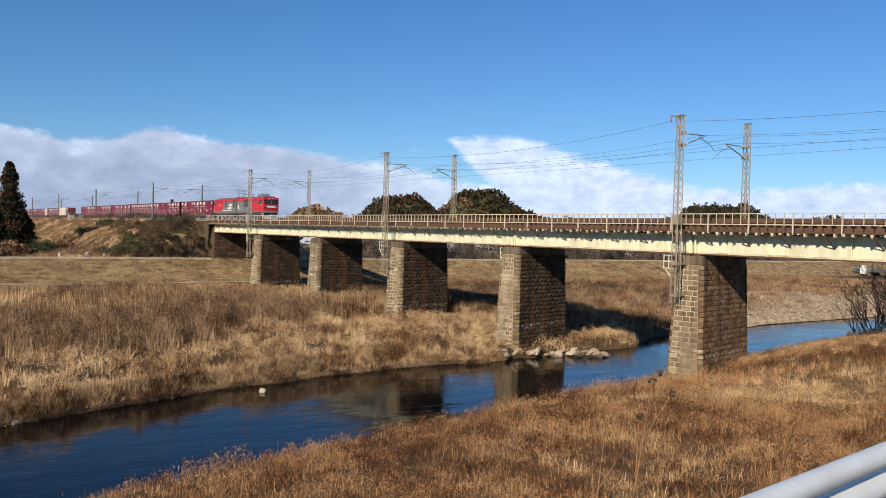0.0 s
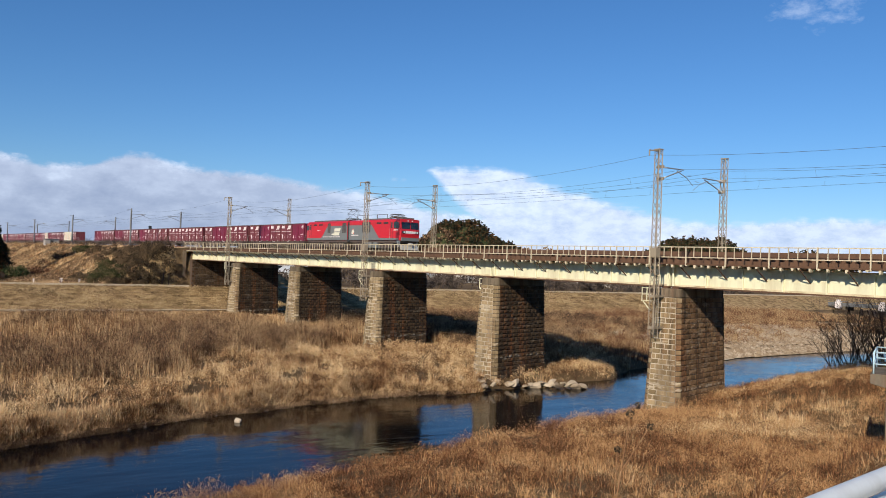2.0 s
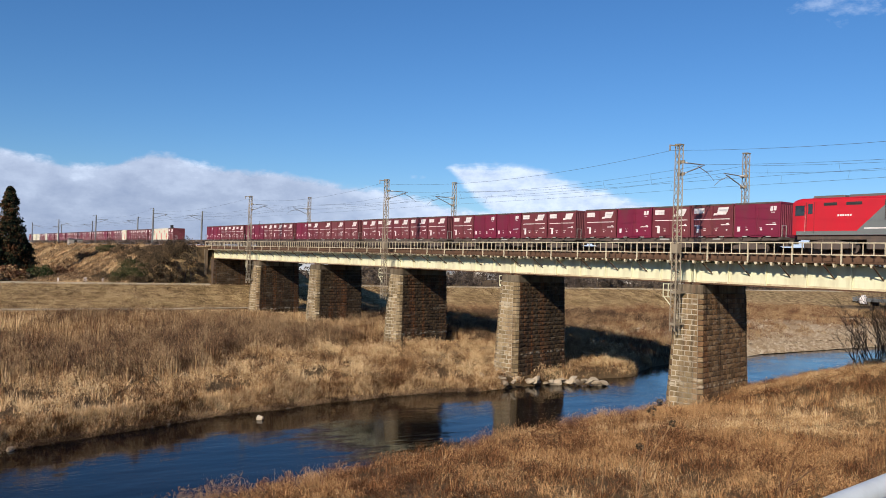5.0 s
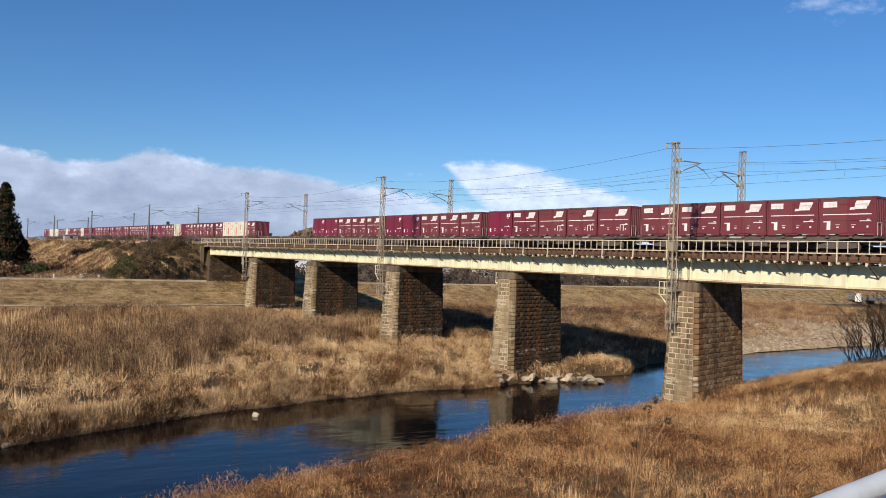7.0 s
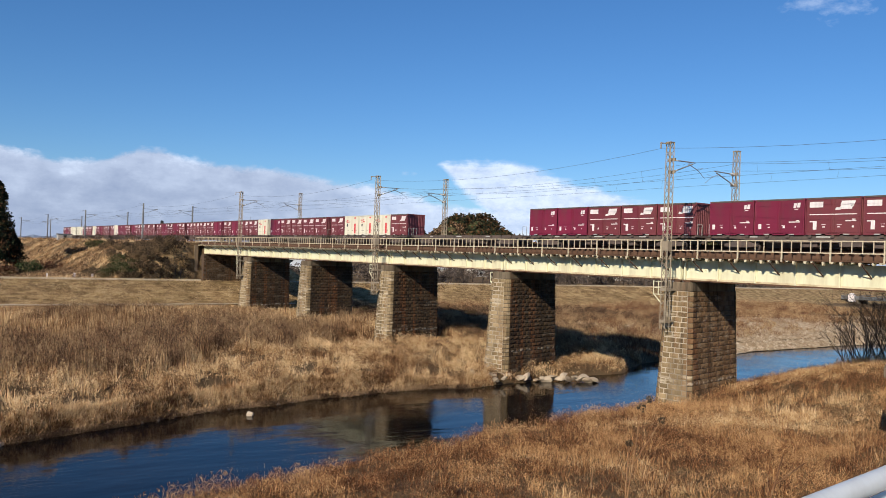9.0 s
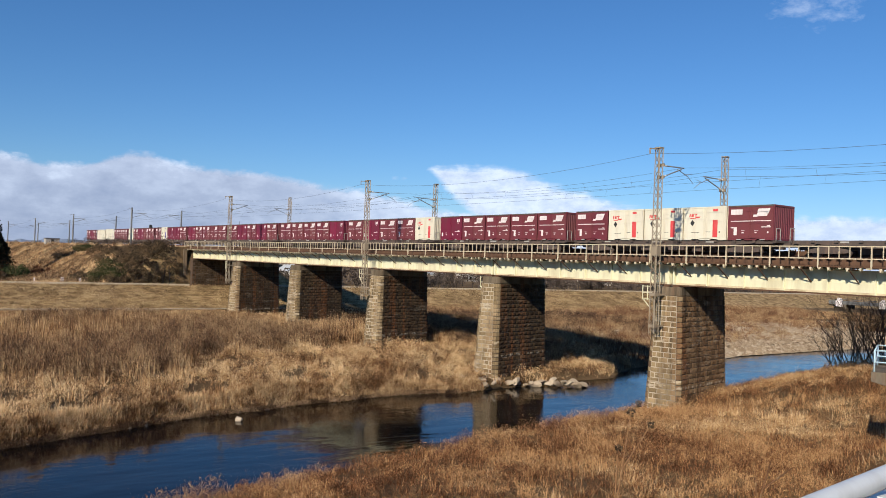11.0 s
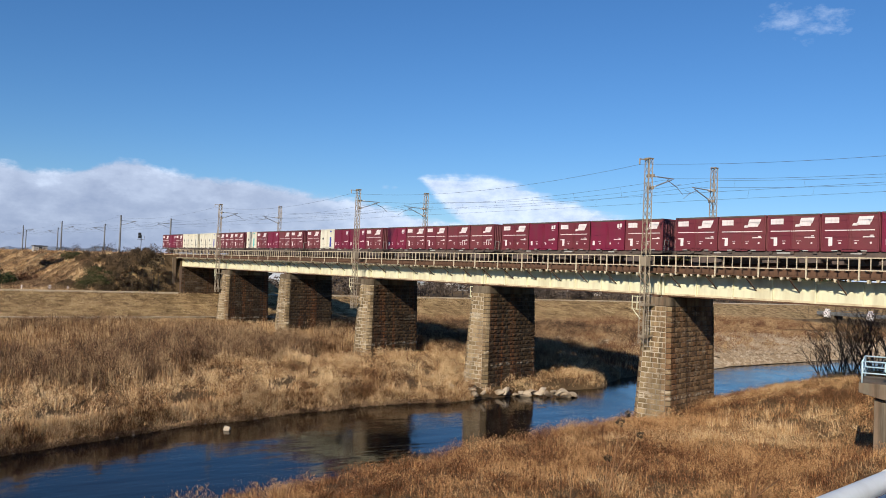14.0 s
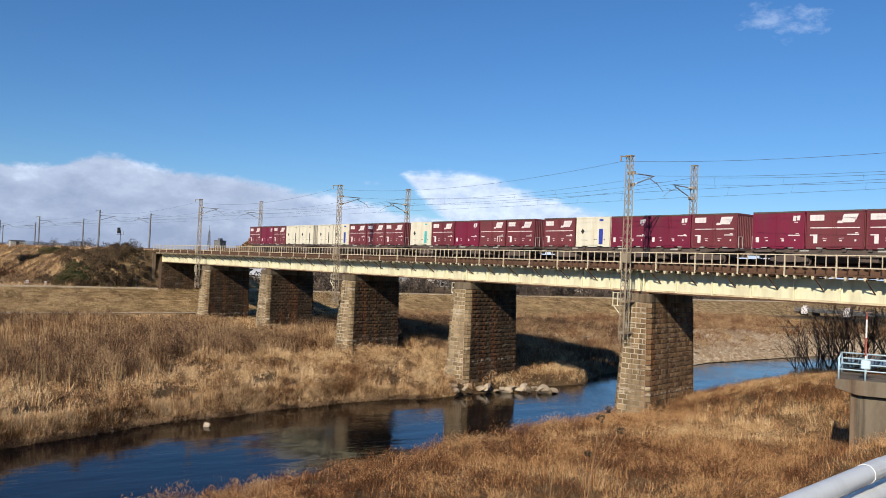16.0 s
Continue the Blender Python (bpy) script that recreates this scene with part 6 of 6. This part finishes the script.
# ---------------------------------------------------------------- gauge platform and guard rail on the home bank
M["blue"] = painted("pale_blue_rail_paint", (0.58, 0.72, 0.78), (0.3, 0.2, 0.12), 0.25, 0.45, 3)
M["guard"] = painted("white_guard_rail_paint", (0.74, 0.75, 0.74), (0.3, 0.25, 0.2), 0.35, 0.4, 3)
M["red"] = painted("faded_red_band", (0.42, 0.09, 0.06), (0.2, 0.1, 0.08), 0.3, 0.6, 4)
PX, PY, PT = 20.0, -11.5, 6.0
pf = thing("gauge_platform", pose(PX, PY, 0, 0, 0, 24), "concrete gauge platform with pale blue pipe railings", "platform")
z0 = float(height(PX + 1.5, PY + 1.5)) - 0.5
part("pier", Build().box(0.5, 0.35, z0, 4.6, 3.0, PT - 0.62), M["concrete"], pf, "stained concrete support wall", bevel=0.04)
part("slab", Build().prism([(-0.1, PT), (6.0, PT), (6.0, PT - 0.65), (0.8, PT - 0.65), (-0.1, PT - 0.42)], 0, 3.4, 1), M["concrete"], pf, "stained concrete slab", bevel=0.03)
for xx in (0.02, 1.05, 2.08, 3.11, 4.14, 5.17):
    for yy in (0.08, 3.3):
        part("railing_post", Build().tube([(xx, yy, PT - 0.02), (xx, yy, PT + 0.94)], 0.036, 8), M["blue"], pf, smooth=True)
for yy in (0.08, 3.3):
    for zz in (0.42, 0.92):
        part("railing_bar", Build().tube([(0.02, yy, PT + zz), (5.9, yy, PT + zz)], 0.032, 8), M["blue"], pf, smooth=True)
for zz in (0.42, 0.92):
    part("railing_bar", Build().tube([(0.02, 0.08, PT + zz), (0.02, 3.3, PT + zz)], 0.032, 8), M["blue"], pf, smooth=True)
part("lifebuoy_bag", Build().box(0.86, 0.0, PT + 0.5, 1.24, 0.2, PT + 0.88), M["blue"], pf, "pale blue box on the railing", bevel=0.05)
rod = thing("gauge_rod", pose(PX + 0.55, PY + 1.3, PT), "red and white banded gauge rod", "gauge rod")
for za, zb, red in ((0.0, 1.0, 0), (1.0, 1.8, 1), (1.8, 2.6, 0)):
    part("band", Build().tube([(0, 0, za), (0, 0, zb)], 0.038, 8), M["red"] if red else M["mark"], rod, "faded red band" if red else "white band")
part("tip", Build().tube([(0, 0, 2.6), (0, 0, 2.95)], [0.036, 0.012], 8), M["red"], rod, "faded red pointed tip")
part("opening", Build().box(3.3, 0.46, z0, 3.9, 0.52, PT - 0.9), M["rust"], pf, "rusty steel door", bevel=0.01)
part("notice", Build().box(3.35, 0.42, z0 + 0.9, 3.62, 0.455, z0 + 1.9), M["mark"], pf, "white notice plate")

gr = thing("guard_rail", pose(35.72, 0, 0), "white-painted steel pipe guard rail along the dike road", "guard rail")
GZ = 8.35
bow = lambda y: -0.126 * (y + 44.64) if y < -20 else -0.126 * 24.64
gr.matrix_world = pose(35.68, 0, 0)
for zz, rr, out in ((0.645, 0.052, 0.0), (0.49, 0.062, -0.02)):
    part("pipe", Build().tube([(out + bow(y), y, GZ + zz) for y in np.arange(-60, 60, 1.0)], rr, 16), M["guard"], gr, smooth=True)
for y in np.arange(-58.6, 60, 4.0):
    part("sleeve", Build().tube([(bow(y), y, GZ + 0.645), (bow(y + 0.28), y + 0.28, GZ + 0.645)], 0.0555, 16), M["guard"], gr, "pipe joint sleeve")
for y in np.arange(-59, 60, 2.0):
    part("post", Build().tube([(0.14 + bow(y), y, GZ - 0.4), (0.16 + bow(y), y, GZ + 0.6)], 0.045, 10).box(0.03 + bow(y), y - 0.03, GZ + 0.5, 0.16 + bow(y), y + 0.03, GZ + 0.58), M["guard"], gr)
M["asphalt"] = painted("worn_asphalt", (0.05, 0.05, 0.05), (0.09, 0.085, 0.075), 0.5, 0.9, 1.5, streak=(1, 1, 1))
tagged(part("road", Build().box(36.6, -300, 8.2, 41.4, 300, 8.39), M["asphalt"]), "narrow asphalt road on the dike crest", "road", kind="structure")

# ---------------------------------------------------------------- distance: hills, houses, trees
def make_hill(name, label, x0, y0, ax, ay, top, crowns, size, seed, mat_name, ridge=()):
    """A wooded mound: a smooth base covered by uneven crowns."""
    rg = np.random.default_rng(seed)
    h = thing(name, pose(x0, y0, 2), label, "hill", "wooded hills")

    def level(u, v):
        d = (u / ax) ** 2 + (v / ay) ** 2
        z = top * np.exp(-1.9 * d) * (1 + 0.12 * np.sin(v * 0.045 + seed) + 0.06 * np.sin(v * 0.13 + u * 0.05))
        return z

    n = 26
    uu, vv = np.meshgrid(np.linspace(-1.7 * ax, 1.7 * ax, n), np.linspace(-1.7 * ay, 1.7 * ay, n))
    zz = level(uu, vv) - 1.5
    idn = np.arange(n * n).reshape(n, n)
    fq = np.stack([idn[:-1, :-1], idn[:-1, 1:], idn[1:, 1:], idn[1:, :-1]], -1).reshape(-1, 4)
    s = new("slope", fast_mesh("slope", np.stack([uu, vv, zz], -1).reshape(-1, 3), fq, M["green"]))
    s.parent = h
    u, v = rg.uniform(-0.4 * ax, 1.4 * ax, crowns), rg.uniform(-1.5 * ay, 1.5 * ay, crowns)
    z = level(u, v)
    ok = z > top * 0.04
    u, v, z = u[ok], v[ok], z[ok]
    r = size * rg.uniform(0.5, 1.2, len(u))
    tall = rg.uniform(0.6, 1.5, len(u))
    vv_, ff_ = [], []
    for k in range(5):
        lv, lf = leaf_cloud(u + rg.normal(0, 0.25, len(u)) * r, v + rg.normal(0, 0.25, len(u)) * r, z + r * tall * (k / 4 - 0.1), r * (1.05 - 0.19 * k), 7, size * 0.33)
        ff_.append(lf + sum(len(q) for q in vv_))
        vv_.append(lv)
    c = new("crown", fast_mesh("crown", np.concatenate(vv_), np.concatenate(ff_), M[mat_name]))
    c.parent = h
    tagged(c, "dark mixed conifer and bare crowns", kind="stuff")
    return h


make_hill("wooded_hill", "dark wooded hill with uneven conifer tops", -691, 516, 75, 108, 52, 1900, 4.2, 3, "cedar")
make_hill("wooded_hill", "low wooded hill beside the larger one", -687, 406, 60, 74, 47, 1000, 4.2, 4, "cedar")
make_hill("wooded_hill", "brown bare-wooded knoll between the hills", -678, 462, 50, 50, 42, 500, 3.6, 6, "bush_weed")
make_hill("wooded_hill", "far wooded hill behind the river plain", -900, 1215, 110, 235, 67, 1800, 6.5, 5, "cedar")
make_hill("wooded_hill", "distant low brown hill", -1500, 690, 150, 90, 48, 500, 8.0, 7, "brush")
make_hill("wooded_hill", "distant low wooded hill", -900, 1560, 120, 170, 50, 600, 7.0, 8, "cedar")
make_hill("wooded_hill", "distant low wooded hill", -1250, 1150, 120, 260, 36, 700, 8.0, 9, "brush")

# tree belt beyond the levee
belt_x = rng.uniform(-150, -112, 260)
belt_y = rng.uniform(25, 330, 260)
for i in range(0, 260, 10):
    xs, ys = belt_x[i:i + 10], belt_y[i:i + 10]
    t = thing("tree_clump", pose(0, 0, 0), "brown leafless tree clump beyond the levee", "trees", "distant trees")
    parts_v, parts_f, o = [], [], 0
    tr_ = Build()
    for x, y in zip(xs, ys):
        z = 3.0
        hh = rng.uniform(2.5, 6.0)
        tr_.tube([(x, y, z - 0.3), (x, y, z + hh * 0.6)], [0.18, 0.06], 5, False)
        k = 9
        v, f = leaf_cloud(x + rng.normal(0, hh * 0.2, k), y + rng.normal(0, hh * 0.2, k), z + hh * rng.uniform(0.35, 0.95, k), np.full(k, hh * 0.22), 26, 0.28)
        parts_v.append(v), parts_f.append(f + o)
        o += len(v)
    tagged(part("trunk", tr_, M["bark"], t), kind="stuff")
    c = new("crown", fast_mesh("crown", np.concatenate(parts_v), np.concatenate(parts_f), M[("far_twig", "bark", "far_twig", "far_twig")[i // 10 % 4]]))
    c.parent = t
    tagged(c, "thin brown winter crowns", kind="stuff")

M["plaster"] = painted("pale_house_plaster", (0.42, 0.39, 0.35), (0.2, 0.18, 0.15), 0.4, 0.8, 0.8)
M["tile_roof"] = painted("dark_tiled_roof", (0.12, 0.12, 0.13), (0.06, 0.06, 0.06), 0.4, 0.6, 1.5)
M["pale_roof"] = painted("pale_sheet_roof", (0.55, 0.56, 0.57), (0.3, 0.26, 0.22), 0.3, 0.5, 1.0)


def make_house(x, y, turn, w, d, h, pale):
    t = thing("house", pose(x, y, 2.8, 0, 0, turn), "small two-storey house with a pale sheet roof" if pale else "small two-storey house with a dark tiled roof", "house", "distant houses")
    part("wall", Build().box(-w / 2, -d / 2, -0.3, w / 2, d / 2, h).prism([(-d / 2, h), (d / 2, h), (0, h + d * 0.24)], -w / 2, w / 2, 0), M["plaster"], t)
    rf = Build()
    for s in (-1, 1):
        rf.add([(-w / 2 - 0.5, s * (d / 2 + 0.6), h - 0.15), (w / 2 + 0.5, s * (d / 2 + 0.6), h - 0.15), (w / 2 + 0.5, 0, h + d * 0.24 + 0.15), (-w / 2 - 0.5, 0, h + d * 0.24 + 0.15),
                (-w / 2 - 0.5, s * (d / 2 + 0.6), h + 0.05), (w / 2 + 0.5, s * (d / 2 + 0.6), h + 0.05), (w / 2 + 0.5, 0, h + d * 0.24 + 0.35), (-w / 2 - 0.5, 0, h + d * 0.24 + 0.35)],
               [(0, 1, 2, 3), (7, 6, 5, 4), (0, 4, 5, 1), (1, 5, 6, 2), (2, 6, 7, 3), (3, 7, 4, 0)])
    part("roof", rf, M["pale_roof"] if pale else M["tile_roof"], t)
    for zz in (0.9, 3.4):
        if zz + 1.3 < h:
            for i in range(3):
                xx = -w / 2 + w * (i + 0.5) / 3
                for s in (-1, 1):
                    win = part("window", Build().box(xx - 0.75, s * d / 2 - 0.04, zz, xx + 0.75, s * d / 2 + 0.04, zz + 1.2), M["pale"], t)
                    part("pane", Build().box(xx - 0.66, s * d / 2 - 0.055, zz + 0.08, xx + 0.66, s * d / 2 + 0.055, zz + 1.12), M["glass"], win)
    return t


for i in range(20):
    f = i / 19
    make_house(-150 - 60 * rd.random(), 70 + 330 * f + rd.uniform(-6, 6), rd.choice((0, 90)) + rd.uniform(-15, 15), rd.uniform(7, 11), rd.uniform(6, 8), rd.choice((3.0, 5.4, 5.4)), rd.random() < 0.45)
make_house(-146, -36.5, 70, 9, 7, 5.2, True)
make_house(-165, 52, 20, 9, 7, 3.2, True)

# dim mountains on the far left horizon
# distance haze is mixed into the mountains' base colour
M["haze"] = painted("hazy_blue_mountain", (0.20, 0.24, 0.32), (0.16, 0.2, 0.28), 0.4, 1.0, 0.002, streak=(1, 1, 1))
mv, mf = [], []
for i in range(240):
    y = -900 + 3400 * i / 239
    z = 38 + 30 * (noise.noise(Vector((i * 0.058, 3.3, 0))) + 0.5 * noise.noise(Vector((i * 0.15, 1.1, 0))) + 0.2 * noise.noise(Vector((i * 0.5, 2.1, 0)))) + max(0, 16 - abs(i / 4 - 8) * 3)
    mv += [(-3500, y, -20), (-3600, y, max(20, z))]
for i in range(239):
    mf.append((i * 2, i * 2 + 2, i * 2 + 3, i * 2 + 1))
tagged(part("backdrop", Build().add(mv, mf), M["haze"]), "hazy blue mountains on the horizon", "mountains", kind="structure")

# low road bridge far up the river
fb = thing("distant_bridge", pose(-52, 181, 0.9), "low grey road bridge with white posts in the distance", "bridge")
part("deck", Build().box(-34, -3, 1.5, 75, 3, 2.0).box(-34, -3.2, 2.0, 75, -2.9, 2.5), M["pole"], fb)
for xx in (-30, -8, 14, 36, 58):
    part("pier", Build().prism([(-2.2, -4.0), (2.2, -4.0), (2.6, 1.5), (-2.6, 1.5)], xx - 0.6, xx + 0.6, 0), M["concrete"], fb, "grey concrete bridge pier")
part("guard_bar", Build().box(-34, -3.25, 2.75, 75, -3.1, 2.9), M["pole"], fb)
for i in range(9):
    part("white_post", Build().box(-31 + i * 12 - 0.8, -3.5, 0.9, -31 + i * 12 + 0.8, -2.6, 2.7).box(-31 + i * 12 - 0.4, -3.5, 2.7, -31 + i * 12 + 0.4, -2.6, 3.3), M["mark"], fb)

# pale kerb along the levee crest and a low one at its foot
for name, x0, z0, z1, lab in (("crest_kerb", -95.9, 4.3, 4.78, "pale concrete kerb along the levee crest"), ("foot_kerb", -83.4, 0.9, 1.62, "low pale earth kerb at the foot of the levee")):
    for ya, yb in ((-160, -1.6), (9.2, 200))[:2 if name == "crest_kerb" else 1]:
        kb = Build().box(x0 - 0.12, ya, z0, x0 + 0.12, yb, z1)
        tagged(part(name, kb, M["path"], bevel=0.03), lab, "kerb", kind="structure")

# small things on the skyline beside the railway
rs = random.Random(31)
for i in range(22):
    bx = -108 - 3.4 * i + rs.uniform(-1.2, 1.2)
    by = -2.9 + rs.uniform(-0.4, 0.3)
    make_bare("bare_shrub", bx, by, float(height(bx, by)), rs.uniform(1.2, 2.6), 60 + i, "thin leafless shrub on the embankment edge", 5, 0.03)
hut = thing("relay_hut", pose(-207, -2.2, 10.7), "low dark trackside hut on the embankment", "hut")
part("wall", Build().box(-1.2, -1.7, -0.2, 1.2, 1.7, 1.5), M["plaster"], hut)
part("roof", Build().prism([(-1.9, 1.5), (1.9, 1.5), (1.8, 1.75), (-1.8, 1.75)], -1.4, 1.4, 0), M["tile_roof"], hut, "dark sheet roof")
part("door", Build().box(1.2, -0.4, -0.1, 1.24, 0.4, 1.35), M["dark"], hut)
sg = thing("signal_mast", pose(-153, 8.8, 10.6), "slim trackside signal mast with a dark head", "signal")
part("mast", Build().tube([(0, 0, -0.4), (0, 0, 4.8)], 0.09, 8), M["pole"], sg)
part("head", Build().box(-0.15, -0.7, 4.0, 0.2, -0.1, 5.3), M["dark"], sg, "dark signal head")
part("platform", Build().box(-0.3, -0.8, 3.7, 0.3, 0.6, 3.78).beam((0.3, 0.6, 3.75), (0.3, 0.6, 4.6), 0.05).beam((0.3, -0.8, 4.6), (0.3, 0.6, 4.6), 0.05), M["pole"], sg)
tw = thing("radio_tower", pose(-519, 177, 3), "thin distant lattice radio tower", "tower")
for sx, sy in ((-1, -1), (1, -1), (1, 1), (-1, 1)):
    part("leg", Build().beam((sx * 1.6, sy * 1.6, -0.5), (sx * 0.3, sy * 0.3, 26), 0.22), M["pole"], tw)
br = Build()
for q in range(12):
    za, zb = q * 26 / 12, (q + 1) * 26 / 12
    wa, wb = 1.6 - 1.3 * za / 26, 1.6 - 1.3 * zb / 26
    br.beam((wa, -wa, za), (wb, wb, zb), 0.14).beam((wa, wa, za), (wb, -wb, zb), 0.14).beam((-wa, -wa, za), (wb, -wb, zb), 0.14)
tagged(part("bracing", br, M["pole"], tw), kind="stuff")
part("antenna", Build().tube([(0, 0, 26), (0, 0, 30.5)], [0.2, 0.1], 6), M["pole"], tw)
fb_ = thing("tower_block", pose(-424, 145.5, 2.8, 0, 0, 20), "narrow distant grey building with rows of windows", "building")
part("wall", Build().box(-2.4, -2.4, -0.3, 2.4, 2.4, 17.4), M["pole"], fb_)
part("roof", Build().box(-2.6, -2.6, 17.4, 2.6, 2.6, 17.8).box(-1.0, -1.0, 17.8, 1.0, 1.0, 19.0), M["tile_roof"], fb_)
for fl_ in range(6):
    for q in range(2):
        part("window", Build().box(2.37, -1.8 + q * 2.2, 1 + fl_ * 2.8, 2.44, -0.5 + q * 2.2, 2.3 + fl_ * 2.8), M["glass"], fb_)

# ---------------------------------------------------------------- clouds, far behind everything
AZ0, AZ1, EL1, FAR_R = 100.0, 10.0, 22.0, 4300.0


def cloud_material():
    n = Nodes("cloud_bank")
    uv = n.node("ShaderNodeSeparateXYZ", Vector=n.coord.outputs["UV"])
    u, v = uv.outputs[0], uv.outputs[1]

    def curve(points):
        c = n.node("ShaderNodeFloatCurve", Value=u)
        cv = c.mapping.curves[0]
        pts = [((AZ0 - az) / (AZ0 - AZ1), el / EL1) for az, el in points]
        while len(cv.points) < len(pts):
            cv.points.new(0.5, 0.5)
        for p, q in zip(cv.points, pts):
            p.location = q
        c.mapping.update()
        return c.outputs[0]

    wide = n.node("ShaderNodeMapping", Vector=n.coord.outputs["UV"], Scale=(26, 11, 1))
    def fbm(scale, detail=6.0, rough=0.6):
        return n.node("ShaderNodeTexNoise", Vector=wide.outputs[0], Scale=scale, Detail=detail, Roughness=rough).outputs["Fac"]
    big, fine, streak = fbm(0.7), fbm(2.2, 8.0, 0.62), n.node("ShaderNodeTexNoise", Vector=n.node("ShaderNodeMapping", Vector=n.coord.outputs["UV"], Scale=(14, 40, 1), Rotation=(0, 0, 0.12)).outputs[0], Scale=1.0, Detail=7.0, Roughness=0.65).outputs["Fac"]
    wob = n.math("ADD", n.math("MULTIPLY", n.math("SUBTRACT", big, 0.5), 0.06), n.math("MULTIPLY", n.math("SUBTRACT", fine, 0.5), 0.05))
    top = curve(((100, 5.6), (92, 5.8), (84, 6.0), (81.6, 5.6), (78.6, 5.4), (74.8, 6.5), (72.2, 5.9), (69.5, 5.8), (65.8, 5.6), (62, 5.0), (58.8, 4.6), (55, 3.7), (50, 3.2), (44, 3.1), (38, 3.3), (30, 3.7), (20, 4.0), (10, 3.6)))
    depth = n.math("ADD", n.math("SUBTRACT", top, v), wob)
    bank = n.node("ShaderNodeMapRange", Value=depth, i1=-0.004, i2=0.022)
    bank.interpolation_type = "SMOOTHSTEP"
    t2 = curve(((100, 0), (57, 0.0), (55.6, 6.2), (54.6, 6.75), (52, 6.85), (49.5, 6.75), (47.2, 5.9), (44, 5.1), (41, 4.3), (37, 3.2), (33, 0.5), (10, 0)))
    b2 = curve(((100, 6.5), (55.5, 6.4), (54.5, 5.5), (53.5, 4.5), (52.4, 3.6), (50.8, 2.5), (46, 1.5), (40, 1), (10, 1)))
    wob2 = n.math("ADD", n.math("MULTIPLY", n.math("SUBTRACT", streak, 0.5), 0.045), n.math("MULTIPLY", n.math("SUBTRACT", fine, 0.5), 0.05))
    d2 = n.math("ADD", n.math("MINIMUM", n.math("SUBTRACT", t2, v), n.math("SUBTRACT", v, b2)), wob2)
    wisp = n.node("ShaderNodeMapRange", Value=d2, i1=-0.006, i2=0.03)
    wisp.interpolation_type = "SMOOTHSTEP"

    def puff(az, el, ra, re, k):
        x = n.math("DIVIDE", n.math("SUBTRACT", u, (AZ0 - az) / (AZ0 - AZ1)), ra / (AZ0 - AZ1))
        y = n.math("DIVIDE", n.math("SUBTRACT", v, el / EL1), re / EL1)
        r = n.math("ADD", n.math("MULTIPLY", x, x), n.math("MULTIPLY", y, y))
        g = n.math("SUBTRACT", n.math("SUBTRACT", 1.0, r), n.math("MULTIPLY", n.math("SUBTRACT", 0.58, fine), 4.5))
        m = n.node("ShaderNodeMapRange", Value=g, i1=0.0, i2=1.2)
        return n.math("MULTIPLY", m.outputs[0], k)

    a = n.math("MAXIMUM", n.math("MULTIPLY", bank.outputs[0], 0.96), n.math("MULTIPLY", wisp.outputs[0], 0.97))
    a = n.math("MAXIMUM", a, puff(30.0, 16.7, 3.6, 1.3, 0.3))
    a = n.math("MAXIMUM", a, puff(57.4, 5.75, 0.8, 0.3, 0.5))
    # grey undersides on the thick bank, white rims and wisps
    lum = n.math("ADD", n.math("ADD", n.math("MULTIPLY", n.math("SUBTRACT", big, 0.2), 1.3), n.math("MULTIPLY", n.math("SUBTRACT", fine, 0.05), 0.5)), n.math("MULTIPLY", depth, -1.6))
    shade = n.ramp(lum, (0.2, (0.36, 0.37, 0.42)), (0.42, (0.45, 0.45, 0.48)), (0.62, (0.57, 0.56, 0.57)), (0.86, (0.84, 0.81, 0.77)))
    whiter = n.node("ShaderNodeMapRange", Value=u, i1=0.36, i2=0.56).outputs[0]
    col = n.mix(n.math("MULTIPLY", whiter, 0.82), shade, n.ramp(fine, (0.3, (0.58, 0.61, 0.66)), (0.6, (0.88, 0.85, 0.81))))
    em = n.node("ShaderNodeEmission", Color=col, Strength=1.1)
    tp = n.node("ShaderNodeBsdfTransparent")
    mx = n.node("ShaderNodeMixShader", i0=a, i1=tp.outputs[0], i2=em.outputs[0])
    n.t.links.new(mx.outputs[0], n.t.nodes["Material Output"].inputs["Surface"])
    return n.m


na, ne = 60, 12
cv, cf = [], []
for j in range(ne + 1):
    for i in range(na + 1):
        a, e = radians(AZ0 + (AZ1 - AZ0) * i / na), radians(EL1 * j / ne)
        cv.append((EYE[0] - math.sin(a) * math.cos(e) * FAR_R, EYE[1] + math.cos(a) * math.cos(e) * FAR_R, EYE[2] + math.sin(e) * FAR_R))
for j in range(ne):
    for i in range(na):
        cf.append((j * (na + 1) + i, j * (na + 1) + i + 1, (j + 1) * (na + 1) + i + 1, (j + 1) * (na + 1) + i))
me = bpy.data.meshes.new("cloud_backdrop")
me.from_pydata(cv, [], cf)
uvl = me.uv_layers.new(name="UVMap")
for lp in me.loops:
    k = lp.vertex_index
    uvl.data[lp.index].uv = ((k % (na + 1)) / na, (k // (na + 1)) / ne)
me.materials.append(cloud_material())
clouds = tagged(new("cloud_backdrop", me), "low bank of grey and white clouds with a wisp", "clouds", kind="structure")
clouds.visible_shadow = False


def train_at(t):
    """Where the first wagon's leading container end stands."""
    return -114.4 + 23.45 * t + 0.035 * t * t


def motions():
    times = [float(i) for i in range(17)]
    for ob, dx in MOVERS:
        y, z = ob.matrix_world.translation.yz
        walk(ob, [(t, pose(train_at(t) + dx, y, z)) for t in times])


motions()
